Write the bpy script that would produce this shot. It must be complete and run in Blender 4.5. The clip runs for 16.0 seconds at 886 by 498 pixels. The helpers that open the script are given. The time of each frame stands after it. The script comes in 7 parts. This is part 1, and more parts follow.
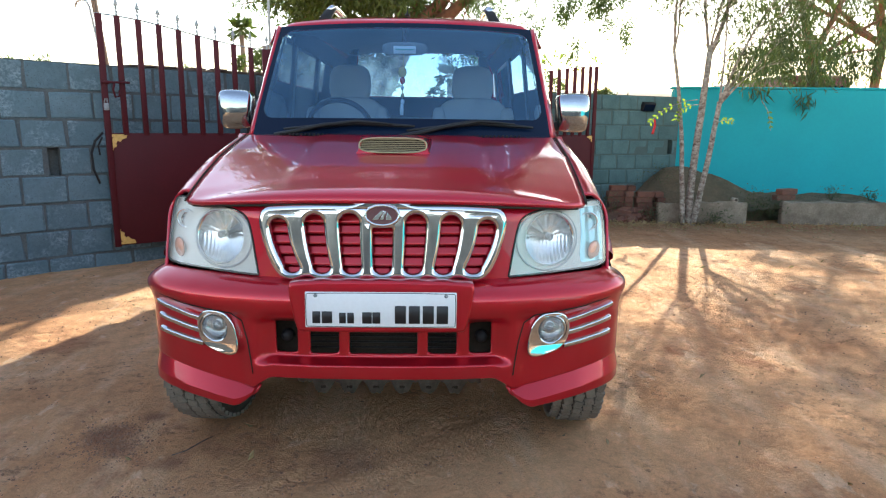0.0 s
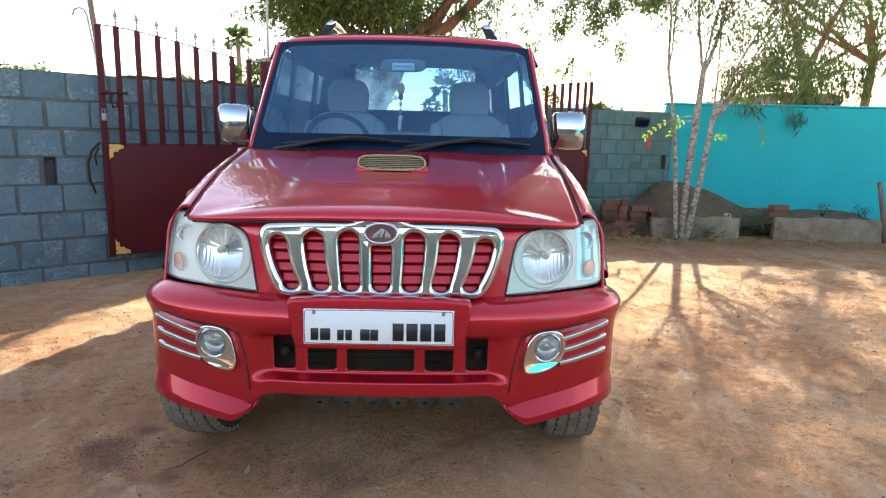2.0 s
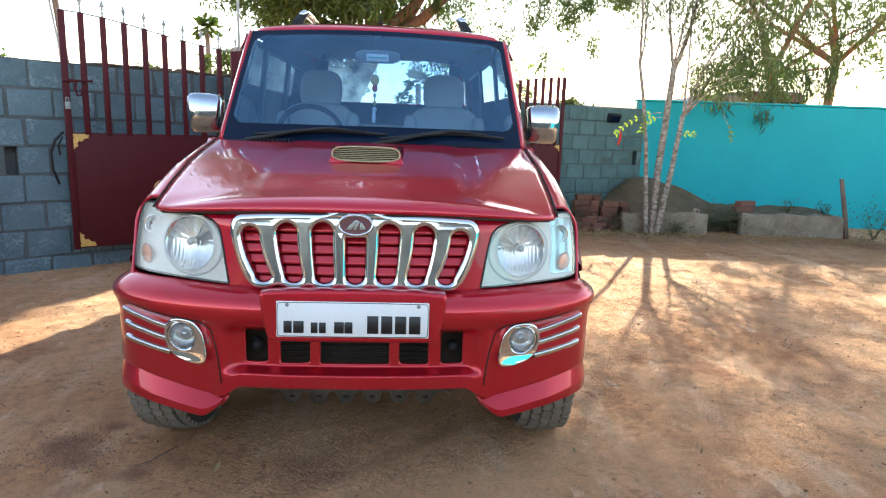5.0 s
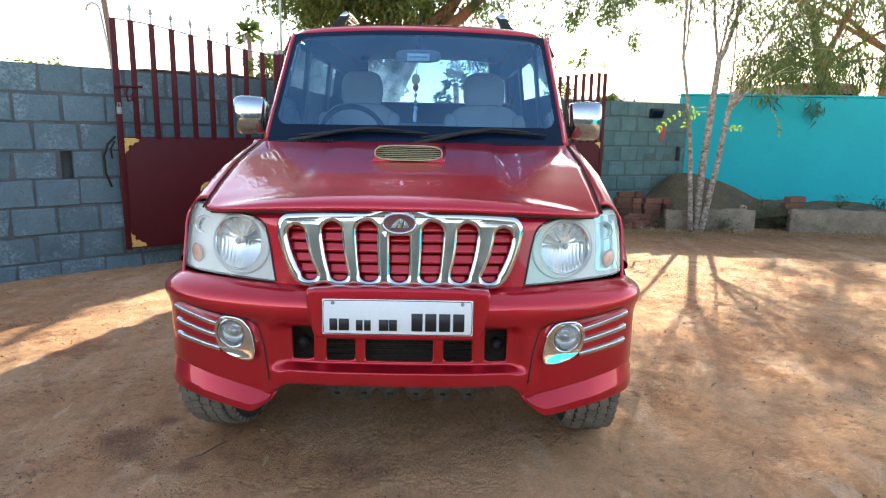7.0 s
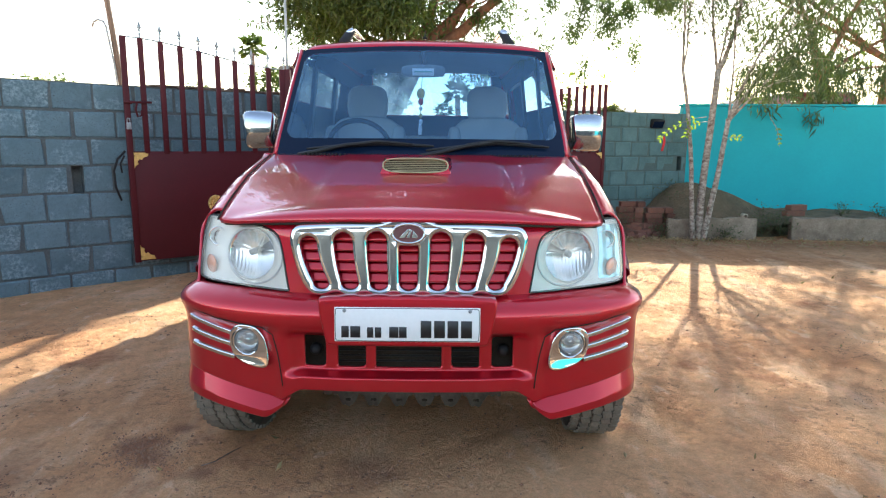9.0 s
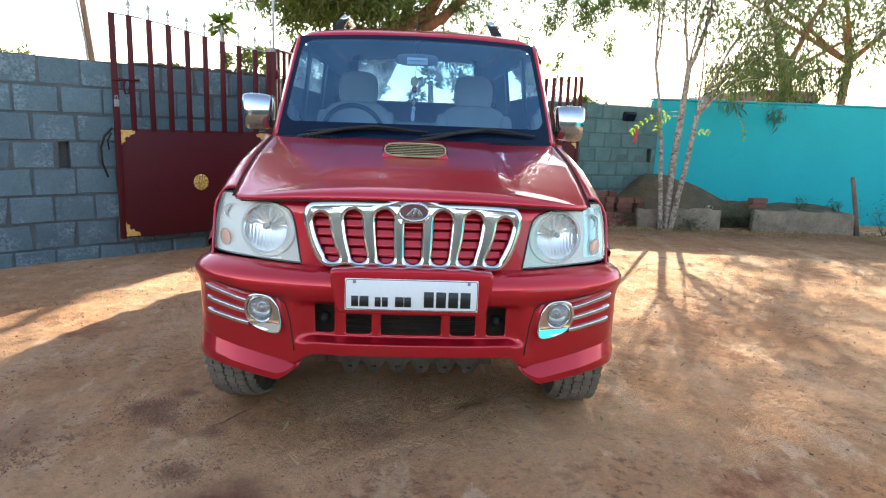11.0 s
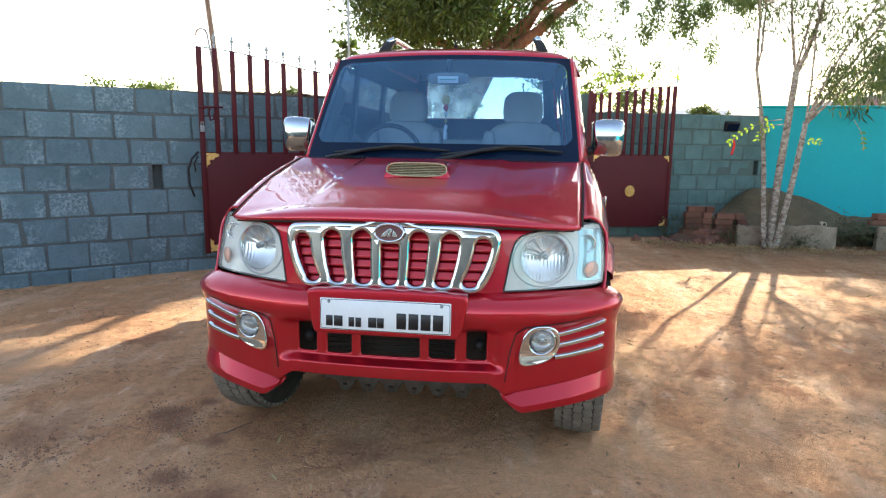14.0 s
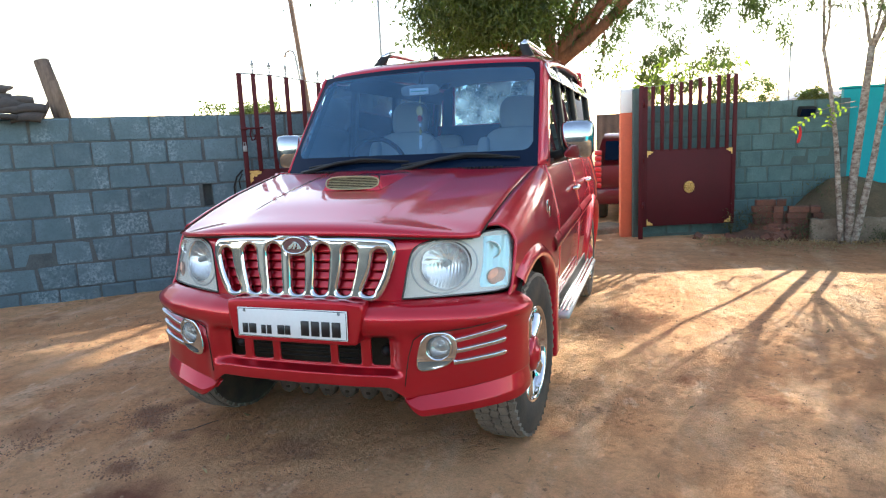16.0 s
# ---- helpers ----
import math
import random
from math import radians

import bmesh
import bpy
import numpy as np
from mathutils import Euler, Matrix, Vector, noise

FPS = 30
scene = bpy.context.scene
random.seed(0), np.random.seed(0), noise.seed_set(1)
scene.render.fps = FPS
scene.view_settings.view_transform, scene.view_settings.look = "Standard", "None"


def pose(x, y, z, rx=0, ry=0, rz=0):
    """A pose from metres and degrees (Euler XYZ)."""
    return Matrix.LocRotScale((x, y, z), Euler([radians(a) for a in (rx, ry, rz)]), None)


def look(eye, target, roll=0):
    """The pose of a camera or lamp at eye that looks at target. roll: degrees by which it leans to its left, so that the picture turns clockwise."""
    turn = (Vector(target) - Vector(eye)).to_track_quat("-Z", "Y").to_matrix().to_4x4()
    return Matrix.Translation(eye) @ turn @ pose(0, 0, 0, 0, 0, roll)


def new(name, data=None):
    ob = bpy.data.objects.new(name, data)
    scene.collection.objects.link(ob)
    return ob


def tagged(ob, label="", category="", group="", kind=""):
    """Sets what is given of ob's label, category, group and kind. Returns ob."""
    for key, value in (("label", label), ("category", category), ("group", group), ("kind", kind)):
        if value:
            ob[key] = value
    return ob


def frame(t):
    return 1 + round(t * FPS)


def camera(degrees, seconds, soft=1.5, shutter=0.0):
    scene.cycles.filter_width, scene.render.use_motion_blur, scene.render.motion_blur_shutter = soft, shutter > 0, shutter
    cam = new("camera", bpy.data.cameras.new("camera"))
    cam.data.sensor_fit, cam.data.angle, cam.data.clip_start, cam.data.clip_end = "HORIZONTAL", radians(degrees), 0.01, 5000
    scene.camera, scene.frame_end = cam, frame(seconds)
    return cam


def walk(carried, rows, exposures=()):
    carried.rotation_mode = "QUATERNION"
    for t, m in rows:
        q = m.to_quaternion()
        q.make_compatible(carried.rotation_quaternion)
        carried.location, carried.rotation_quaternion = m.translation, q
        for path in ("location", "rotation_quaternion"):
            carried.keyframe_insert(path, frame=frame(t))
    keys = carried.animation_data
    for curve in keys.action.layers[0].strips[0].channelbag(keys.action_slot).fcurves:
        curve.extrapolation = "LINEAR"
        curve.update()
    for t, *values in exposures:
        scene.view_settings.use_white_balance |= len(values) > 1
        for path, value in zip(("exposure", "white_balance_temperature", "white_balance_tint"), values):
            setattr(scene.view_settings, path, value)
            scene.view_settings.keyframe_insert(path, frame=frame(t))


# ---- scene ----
cam = camera(70.3, 16.0, soft=1.2)
PATH = [
    (0, (0.15, -2.007, 1.249), (0.202, -0.045, 0.867), 0.6),
    (0.5, (0.159, -2.028, 1.269), (0.223, -0.06, 0.915), 0.6),
    (1, (0.15, -2.031, 1.273), (0.168, -0.067, 0.897), 1.3),
    (1.5, (0.141, -2.024, 1.276), (0.173, -0.056, 0.92), 1.0),
    (2, (0.134, -2.023, 1.28), (0.206, -0.055, 0.93), 1.3),
    (2.5, (0.128, -2.019, 1.277), (0.196, -0.052, 0.925), 1.3),
    (3, (0.125, -2.019, 1.275), (0.194, -0.053, 0.915), 1.5),
    (3.5, (0.124, -2.019, 1.271), (0.247, -0.056, 0.912), 2.7),
    (3.7, (0.129, -2.014, 1.272), (0.279, -0.053, 0.91), 2.5),
    (5.8, (0.119, -2.013, 1.267), (0.265, -0.053, 0.9), 1.5),
    (6, (0.117, -2.009, 1.266), (0.235, -0.048, 0.895), 1.1),
    (6.5, (0.111, -2.011, 1.264), (0.172, -0.047, 0.895), 0.8),
    (7, (0.108, -2.014, 1.265), (0.146, -0.049, 0.895), 1.0),
    (7.5, (0.102, -2.013, 1.265), (0.147, -0.048, 0.897), 1.2),
    (8, (0.076, -2.026, 1.264), (0.142, -0.061, 0.898), 1.4),
    (8.5, (0.079, -2.048, 1.271), (0.128, -0.077, 0.935), 0.4),
    (8.7, (0.091, -2.06, 1.271), (0.12, -0.089, 0.936), 0.5),
    (10.8, (-0.016, -2.281, 1.268), (0.07, -0.318, 0.898), 1.7),
    (11, (-0.042, -2.292, 1.271), (0.089, -0.332, 0.896), 2.2),
    (11.5, (-0.106, -2.302, 1.279), (0.056, -0.34, 0.928), 1.6),
    (12, (-0.14, -2.285, 1.277), (-0.051, -0.321, 0.915), 2.6),
    (12.5, (-0.041, -2.297, 1.29), (-0.023, -0.33, 0.927), 1.0),
    (13, (0.208, -2.37, 1.288), (-0.047, -0.434, 0.856), -0.4),
    (13.5, (0.383, -2.342, 1.302), (0.159, -0.387, 0.942), -1.7),
    (14, (0.506, -2.227, 1.3), (0.252, -0.272, 0.962), 0.8),
    (14.5, (0.716, -2.218, 1.303), (0.362, -0.271, 1.018), -0.6),
    (15, (0.98, -2.269, 1.322), (0.521, -0.35, 0.997), 0.1),
    (15.5, (1.155, -2.202, 1.298), (0.633, -0.303, 0.954), -0.1),
    (16, (1.336, -2.133, 1.328), (0.733, -0.254, 1.004), -2.5),
]
walk(cam, [(t, look(eye, target, roll)) for t, eye, target, roll in PATH], exposures=[(0, 1.76), (1.2, 1.77), (2.5, 1.92), (8.5, 1.92), (11, 1.90), (14, 1.88), (15, 1.81), (16, 1.78)])

# ---- light ----
SUN_DIR = Vector((0.41, 0.91, 0.55)).normalized()
world = bpy.data.worlds.new("world")
scene.world = world
world.use_nodes = True
wn = world.node_tree
sky = wn.nodes.new("ShaderNodeTexSky")
sky.sky_type = "NISHITA"
sky.sun_disc = False
sky.sun_elevation = math.asin(SUN_DIR.z)
sky.sun_rotation = math.atan2(SUN_DIR.x, SUN_DIR.y)
sky.dust_density = 0.25
sky.air_density = 1.2
haze = wn.nodes.new("ShaderNodeVectorMath")
haze.operation = "MULTIPLY"
haze.inputs[1].default_value = (1.20, 1.0, 0.87)
wn.links.new(sky.outputs[0], haze.inputs[0])
wn.links.new(haze.outputs[0], wn.nodes["Background"].inputs[0])
wn.nodes["Background"].inputs[1].default_value = 0.162
sun = new("sun", bpy.data.lights.new("sun", "SUN"))
sun.data.energy = 4.6
sun.data.angle = radians(0.6)
sun.data.color = (1.0, 0.985, 0.85)
sun.matrix_world = look(SUN_DIR * 60, (0, 0, 0))


# ---- materials ----
def material(name):
    m = bpy.data.materials.new(name)
    m.use_nodes = True
    return m, m.node_tree, m.node_tree.nodes["Principled BSDF"]


def node(nt, kind, **values):
    n = nt.nodes.new(kind)
    for key, value in values.items():
        n.inputs[key].default_value = value
    return n


def surface(name, base, second=None, rough=0.6, metal=0.0, var=0.2, scale=2.0, fine=60.0, bump=0.0, depth=0.01,
            coat=0.0, rand=0.0, spec=0.5, stretch=None, coat_rough=0.03):
    """A painted or natural surface: two colours mixed by coarse noise, fine grain on top, relief."""
    m, nt, b = material(name)
    second = second or tuple(c * (1 - var) for c in base)
    tc = node(nt, "ShaderNodeTexCoord")
    vec = tc.outputs["Object"]
    info = node(nt, "ShaderNodeObjectInfo")
    if rand:
        sh = node(nt, "ShaderNodeVectorMath")
        sh.operation = "MULTIPLY_ADD"
        comb = node(nt, "ShaderNodeCombineXYZ")
        for k in range(3):
            nt.links.new(info.outputs["Random"], comb.inputs[k])
        nt.links.new(comb.outputs[0], sh.inputs[0])
        sh.inputs[1].default_value = (31, 17, 23)
        nt.links.new(vec, sh.inputs[2])
        vec = sh.outputs[0]
    if stretch:
        mp = node(nt, "ShaderNodeMapping")
        mp.inputs["Scale"].default_value = stretch
        nt.links.new(vec, mp.inputs[0])
        vec = mp.outputs[0]
    n1 = node(nt, "ShaderNodeTexNoise", Scale=scale, Detail=6.0, Roughness=0.6)
    n2 = node(nt, "ShaderNodeTexNoise", Scale=fine, Detail=4.0, Roughness=0.65)
    nt.links.new(vec, n1.inputs["Vector"])
    nt.links.new(vec, n2.inputs["Vector"])
    ramp = node(nt, "ShaderNodeMapRange")
    ramp.inputs["From Min"].default_value, ramp.inputs["From Max"].default_value = 0.33, 0.67
    nt.links.new(n1.outputs[0], ramp.inputs[0])
    mix = node(nt, "ShaderNodeMix")
    mix.data_type = "RGBA"
    mix.inputs["A"].default_value, mix.inputs["B"].default_value = (*base, 1), (*second, 1)
    nt.links.new(ramp.outputs[0], mix.inputs["Factor"])
    grain = node(nt, "ShaderNodeMapRange")
    grain.inputs["From Min"].default_value, grain.inputs["From Max"].default_value = 0.25, 0.75
    grain.inputs["To Min"].default_value, grain.inputs["To Max"].default_value = 1 - var, 1 + var * 0.6
    nt.links.new(n2.outputs[0], grain.inputs[0])
    last = grain.outputs[0]
    if rand:
        rr = node(nt, "ShaderNodeMapRange")
        rr.inputs["To Min"].default_value, rr.inputs["To Max"].default_value = 1 - rand, 1 + rand
        nt.links.new(info.outputs["Random"], rr.inputs[0])
        mu = node(nt, "ShaderNodeMath")
        mu.operation = "MULTIPLY"
        nt.links.new(last, mu.inputs[0])
        nt.links.new(rr.outputs[0], mu.inputs[1])
        last = mu.outputs[0]
    sc = node(nt, "ShaderNodeVectorMath")
    sc.operation = "SCALE"
    nt.links.new(mix.outputs["Result"], sc.inputs[0])
    nt.links.new(last, sc.inputs["Scale"])
    nt.links.new(sc.outputs[0], b.inputs["Base Color"])
    b.inputs["Roughness"].default_value = rough
    b.inputs["Metallic"].default_value = metal
    b.inputs["Specular IOR Level"].default_value = spec
    b.inputs["Coat Weight"].default_value = coat
    b.inputs["Coat Roughness"].default_value = coat_rough
    if bump:
        add = node(nt, "ShaderNodeMath")
        add.operation = "MULTIPLY_ADD"
        nt.links.new(n1.outputs[0], add.inputs[0])
        add.inputs[1].default_value = 1.5
        nt.links.new(n2.outputs[0], add.inputs[2])
        bp = node(nt, "ShaderNodeBump", Strength=bump, Distance=depth)
        nt.links.new(add.outputs[0], bp.inputs["Height"])
        nt.links.new(bp.outputs[0], b.inputs["Normal"])
    return m


def glass(name, tint, gloss_rough=0.01, haze=0.0, ior=1.5, gloss=(1, 1, 1), film=(0.26, 0.42, 0.66), lit=False):
    """A thin pane: tinted see-through with mirror gloss by Fresnel, and a film: dusty on some panes, a painted sky veil
    on others.
    """
    m, nt, b = material(name)
    out = nt.nodes["Material Output"]
    nt.nodes.remove(b)
    clear = node(nt, "ShaderNodeBsdfTransparent")
    clear.inputs[0].default_value = (*tint, 1)
    film_bsdf = node(nt, "ShaderNodeBsdfTranslucent" if lit else "ShaderNodeBsdfDiffuse")
    film_bsdf.inputs[0].default_value = (*film, 1)
    mixd = node(nt, "ShaderNodeMixShader")
    tc = node(nt, "ShaderNodeTexCoord")
    ns = node(nt, "ShaderNodeTexNoise", Scale=6.0, Detail=5.0)
    nt.links.new(tc.outputs["Object"], ns.inputs["Vector"])
    mr = node(nt, "ShaderNodeMapRange")
    mr.inputs["From Min"].default_value, mr.inputs["From Max"].default_value = 0.3, 0.7
    mr.inputs["To Min"].default_value, mr.inputs["To Max"].default_value = haze * 0.5, haze * 1.5
    nt.links.new(ns.outputs[0], mr.inputs[0])
    nt.links.new(mr.outputs[0], mixd.inputs[0])
    nt.links.new(clear.outputs[0], mixd.inputs[1])
    nt.links.new(film_bsdf.outputs[0], mixd.inputs[2])
    shine = node(nt, "ShaderNodeBsdfGlossy", Roughness=gloss_rough)
    shine.inputs["Color"].default_value = (*gloss, 1)
    fr = node(nt, "ShaderNodeFresnel", IOR=ior)
    mix = node(nt, "ShaderNodeMixShader")
    nt.links.new(fr.outputs[0], mix.inputs[0])
    nt.links.new(mixd.outputs[0], mix.inputs[1])
    nt.links.new(shine.outputs[0], mix.inputs[2])
    nt.links.new(mix.outputs[0], out.inputs[0])
    return m


def foliage(name, base, second, glow=0.45, scale=1.2):
    """Leaves: diffuse with light coming through, colour by leaf."""
    m, nt, b = material(name)
    geo = node(nt, "ShaderNodeNewGeometry")
    mix = node(nt, "ShaderNodeMix")
    mix.data_type = "RGBA"
    mix.inputs["A"].default_value, mix.inputs["B"].default_value = (*base, 1), (*second, 1)
    nt.links.new(geo.outputs["Random Per Island"], mix.inputs["Factor"])
    tr = node(nt, "ShaderNodeBsdfTranslucent")
    nt.links.new(mix.outputs["Result"], b.inputs["Base Color"])
    bright = node(nt, "ShaderNodeVectorMath")
    bright.operation = "MULTIPLY"
    bright.inputs[1].default_value = (1.9, 2.0, 0.9)
    nt.links.new(mix.outputs["Result"], bright.inputs[0])
    nt.links.new(bright.outputs[0], tr.inputs[0])
    b.inputs["Roughness"].default_value = 0.45
    ms = node(nt, "ShaderNodeMixShader")
    ms.inputs[0].default_value = glow
    nt.links.new(b.outputs[0], ms.inputs[1])
    nt.links.new(tr.outputs[0], ms.inputs[2])
    nt.links.new(ms.outputs[0], nt.nodes["Material Output"].inputs[0])
    return m


def rough_block(name):
    """Coarse cast concrete: grey-green body, pale lime bloom in blotches, dark pits, deep grain."""
    m, nt, b = material(name)
    tc = node(nt, "ShaderNodeTexCoord")
    info = node(nt, "ShaderNodeObjectInfo")
    sh = node(nt, "ShaderNodeVectorMath")
    sh.operation = "ADD"
    scl = node(nt, "ShaderNodeVectorMath")
    scl.operation = "SCALE"
    comb = node(nt, "ShaderNodeCombineXYZ")
    for k in range(3):
        nt.links.new(info.outputs["Random"], comb.inputs[k])
    nt.links.new(comb.outputs[0], scl.inputs[0])
    scl.inputs["Scale"].default_value = 37.0
    nt.links.new(scl.outputs[0], sh.inputs[0])
    nt.links.new(tc.outputs["Object"], sh.inputs[1])

    def ranged(src, lo, hi, a=0.0, c=1.0):
        r = node(nt, "ShaderNodeMapRange")
        for key, val in (("From Min", lo), ("From Max", hi), ("To Min", a), ("To Max", c)):
            r.inputs[key].default_value = val
        nt.links.new(src, r.inputs[0])
        return r.outputs[0]

    def noise_of(scale, detail, rough):
        n = node(nt, "ShaderNodeTexNoise", Scale=scale, Detail=detail, Roughness=rough)
        nt.links.new(sh.outputs[0], n.inputs["Vector"])
        return n.outputs[0]

    def blend(a, c, fac):
        mx = node(nt, "ShaderNodeMix")
        mx.data_type = "RGBA"
        for sock, val in (("A", a), ("B", c)):
            if isinstance(val, tuple):
                mx.inputs[sock].default_value = (*val, 1)
            else:
                nt.links.new(val, mx.inputs[sock])
        nt.links.new(fac, mx.inputs["Factor"])
        return mx.outputs["Result"]

    def times(a, c):
        mu = node(nt, "ShaderNodeMath")
        mu.operation = "MULTIPLY"
        nt.links.new(a, mu.inputs[0])
        nt.links.new(c, mu.inputs[1])
        return mu.outputs[0]

    big, fine, grit = noise_of(4.5, 6, 0.62), noise_of(38, 5, 0.7), noise_of(120, 3, 0.6)
    col = blend((0.102, 0.160, 0.192), (0.138, 0.206, 0.246), ranged(big, 0.32, 0.68))
    bloom = times(ranged(noise_of(3.0, 5, 0.6), 0.50, 0.66), ranged(fine, 0.42, 0.60))
    col = blend(col, (0.25, 0.33, 0.38), bloom)
    col = blend(col, (0.055, 0.065, 0.068), times(ranged(grit, 0.60, 0.68), ranged(big, 0.35, 0.60)))
    shade = times(ranged(info.outputs["Random"], 0, 1, 0.88, 1.10), ranged(fine, 0.2, 0.8, 0.84, 1.16))
    sc = node(nt, "ShaderNodeVectorMath")
    sc.operation = "SCALE"
    nt.links.new(col, sc.inputs[0])
    nt.links.new(shade, sc.inputs["Scale"])
    nt.links.new(sc.outputs[0], b.inputs["Base Color"])
    b.inputs["Roughness"].default_value = 0.95
    b.inputs["Specular IOR Level"].default_value = 0.2
    add = node(nt, "ShaderNodeMath")
    add.operation = "MULTIPLY_ADD"
    nt.links.new(big, add.inputs[0])
    add.inputs[1].default_value = 2.5
    nt.links.new(fine, add.inputs[2])
    bp = node(nt, "ShaderNodeBump", Strength=0.8, Distance=0.012)
    nt.links.new(add.outputs[0], bp.inputs["Height"])
    nt.links.new(bp.outputs[0], b.inputs["Normal"])
    return m


PAINT = surface("red_metallic_paint", (0.50, 0.006, 0.027), (0.45, 0.005, 0.023), rough=0.30, metal=0.35, var=0.05, scale=1.5, fine=900, coat=1.0, coat_rough=0.008, spec=0.2)
BUMPER_PAINT = surface("red_bumper_paint", (0.52, 0.011, 0.025), (0.47, 0.010, 0.022), rough=0.30, metal=0.60, var=0.06, scale=2.5, fine=700, coat=1.0, coat_rough=0.03, spec=0.15)
CHROME = surface("chrome", (0.64, 0.65, 0.67), rough=0.05, metal=1.0, var=0.03, scale=6, fine=120)
DULL_CHROME = surface("dull_chrome", (0.40, 0.45, 0.50), rough=0.10, metal=1.0, var=0.08, scale=9, fine=120)
SILVER = surface("silver_plastic", (0.55, 0.56, 0.57), rough=0.35, metal=0.4, var=0.1, scale=5, fine=80)
BLACK = surface("black_plastic", (0.018, 0.018, 0.02), rough=0.5, var=0.3, scale=5, fine=150, bump=0.1, depth=0.002, spec=0.25)
DEEP = surface("dark_underside", (0.025, 0.022, 0.02), (0.05, 0.04, 0.03), rough=0.85, var=0.3, scale=7, fine=90, spec=0.1)
FRIT = surface("black_glass_border", (0.004, 0.011, 0.030), rough=0.08, var=0.1, scale=3, fine=60, spec=0.14)
RUBBER = surface("tyre_rubber", (0.03, 0.029, 0.028), (0.075, 0.06, 0.045), rough=0.85, var=0.25, scale=9, fine=120, bump=0.2, depth=0.003)
DUSTY_RUBBER = surface("dusty_tread_rubber", (0.27, 0.235, 0.195), (0.18, 0.155, 0.13), rough=0.95, var=0.25, scale=11, fine=140, bump=0.2, depth=0.002, spec=0.2)
# blue film and gloss tint paint the sky's reflected veil onto the windscreen
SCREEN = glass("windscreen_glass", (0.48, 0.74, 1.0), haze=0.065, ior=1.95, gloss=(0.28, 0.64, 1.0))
PANE = glass("side_window_glass", (0.006, 0.010, 0.017), haze=0.03, ior=1.8)
REAR_PANE = glass("rear_window_glass", (0.22, 0.36, 0.56), haze=0.16, ior=1.6, film=(0.62, 0.74, 0.80), lit=True)
LENS = glass("headlight_lens", (0.97, 0.99, 1.0), haze=0.14, film=(0.86, 0.83, 0.77))
FOG_GLASS = glass("fog_lamp_glass", (0.70, 0.71, 0.70), haze=0.20, film=(0.60, 0.59, 0.56))
BOWL = surface("lamp_reflector", (0.93, 0.94, 0.95), rough=0.19, metal=1.0, var=0.08, scale=14, fine=160)
LAMP_SHELL = surface("lamp_housing", (0.86, 0.83, 0.77), (0.80, 0.78, 0.73), rough=0.35, metal=0.0, var=0.06, scale=6, fine=60)
AMBER = surface("amber_lens", (0.80, 0.42, 0.29), rough=0.2, var=0.15, scale=30, fine=90, coat=0.6)
LEATHER = surface("beige_leather", (0.50, 0.47, 0.42), (0.42, 0.39, 0.35), rough=0.6, var=0.12, scale=5, fine=120, bump=0.15, depth=0.003)
TRIM_GREY = surface("grey_cabin_trim", (0.23, 0.24, 0.25), rough=0.7, var=0.15, scale=4, fine=90)
TRIM_DARK = surface("dark_cabin_lining", (0.055, 0.06, 0.068), rough=0.8, var=0.15, scale=4, fine=90, spec=0.2)
WHITE = surface("white_enamel", (0.80, 0.81, 0.82), rough=0.3, var=0.04, scale=4, fine=80)
INK = surface("black_ink", (0.012, 0.012, 0.014), rough=0.4, var=0.1, scale=9, fine=90)
MAROON = surface("maroon_gate_paint", (0.076, 0.006, 0.011), (0.058, 0.005, 0.009), rough=0.55, spec=0.25, var=0.12, scale=2, fine=60, bump=0.06, depth=0.003)
GOLD = surface("gold_paint", (0.74, 0.50, 0.17), (0.56, 0.35, 0.10), rough=0.4, metal=0.25, var=0.25, scale=30, fine=160)
BRASS_MESH = surface("tan_scoop_slat", (0.40, 0.34, 0.20), rough=0.5, var=0.15, scale=20, fine=160)
BLOCK = rough_block("concrete_block")
BLOCK_GREEN = surface("green_painted_block", (0.108, 0.187, 0.192), (0.079, 0.138, 0.142), rough=0.9, var=0.20, scale=5, fine=60, bump=0.7, depth=0.012, rand=0.12, spec=0.2)
MORTAR = surface("mortar", (0.115, 0.135, 0.142), (0.075, 0.09, 0.097), rough=0.95, var=0.3, scale=6, fine=80, bump=0.6, depth=0.01)
MORTAR_GREEN = surface("green_painted_mortar", (0.085, 0.13, 0.125), rough=0.9, var=0.2, scale=6, fine=80, bump=0.4, depth=0.01)
TEAL = surface("teal_wall_paint", (0.0, 0.34, 0.39), (0.0, 0.31, 0.36), rough=0.75, var=0.05, scale=1.2, fine=25, bump=0.12, depth=0.006)
CONCRETE = surface("weathered_concrete", (0.30, 0.245, 0.185), (0.16, 0.120, 0.085), rough=0.95, var=0.3, scale=4, fine=50, bump=0.6, depth=0.015)
ORANGE = surface("orange_pillar_paint", (0.72, 0.16, 0.075), (0.62, 0.14, 0.07), rough=0.7, var=0.08, scale=4, fine=50, bump=0.1, depth=0.004)
BRICK = surface("red_brick", (0.185, 0.078, 0.050), (0.12, 0.058, 0.042), rough=0.95, var=0.3, scale=12, fine=90, bump=0.6, depth=0.008, rand=0.3)
BARK_PALE = surface("pale_bark", (0.52, 0.46, 0.39), (0.12, 0.072, 0.052), rough=0.95, var=0.35, scale=17, fine=70, bump=0.9, depth=0.014, stretch=(1.0, 1.0, 1.5))
BARK_RED = surface("reddish_bark", (0.30, 0.14, 0.08), (0.16, 0.08, 0.05), rough=0.95, var=0.3, scale=9, fine=50, bump=0.8, depth=0.02, stretch=(1, 1, 0.35))
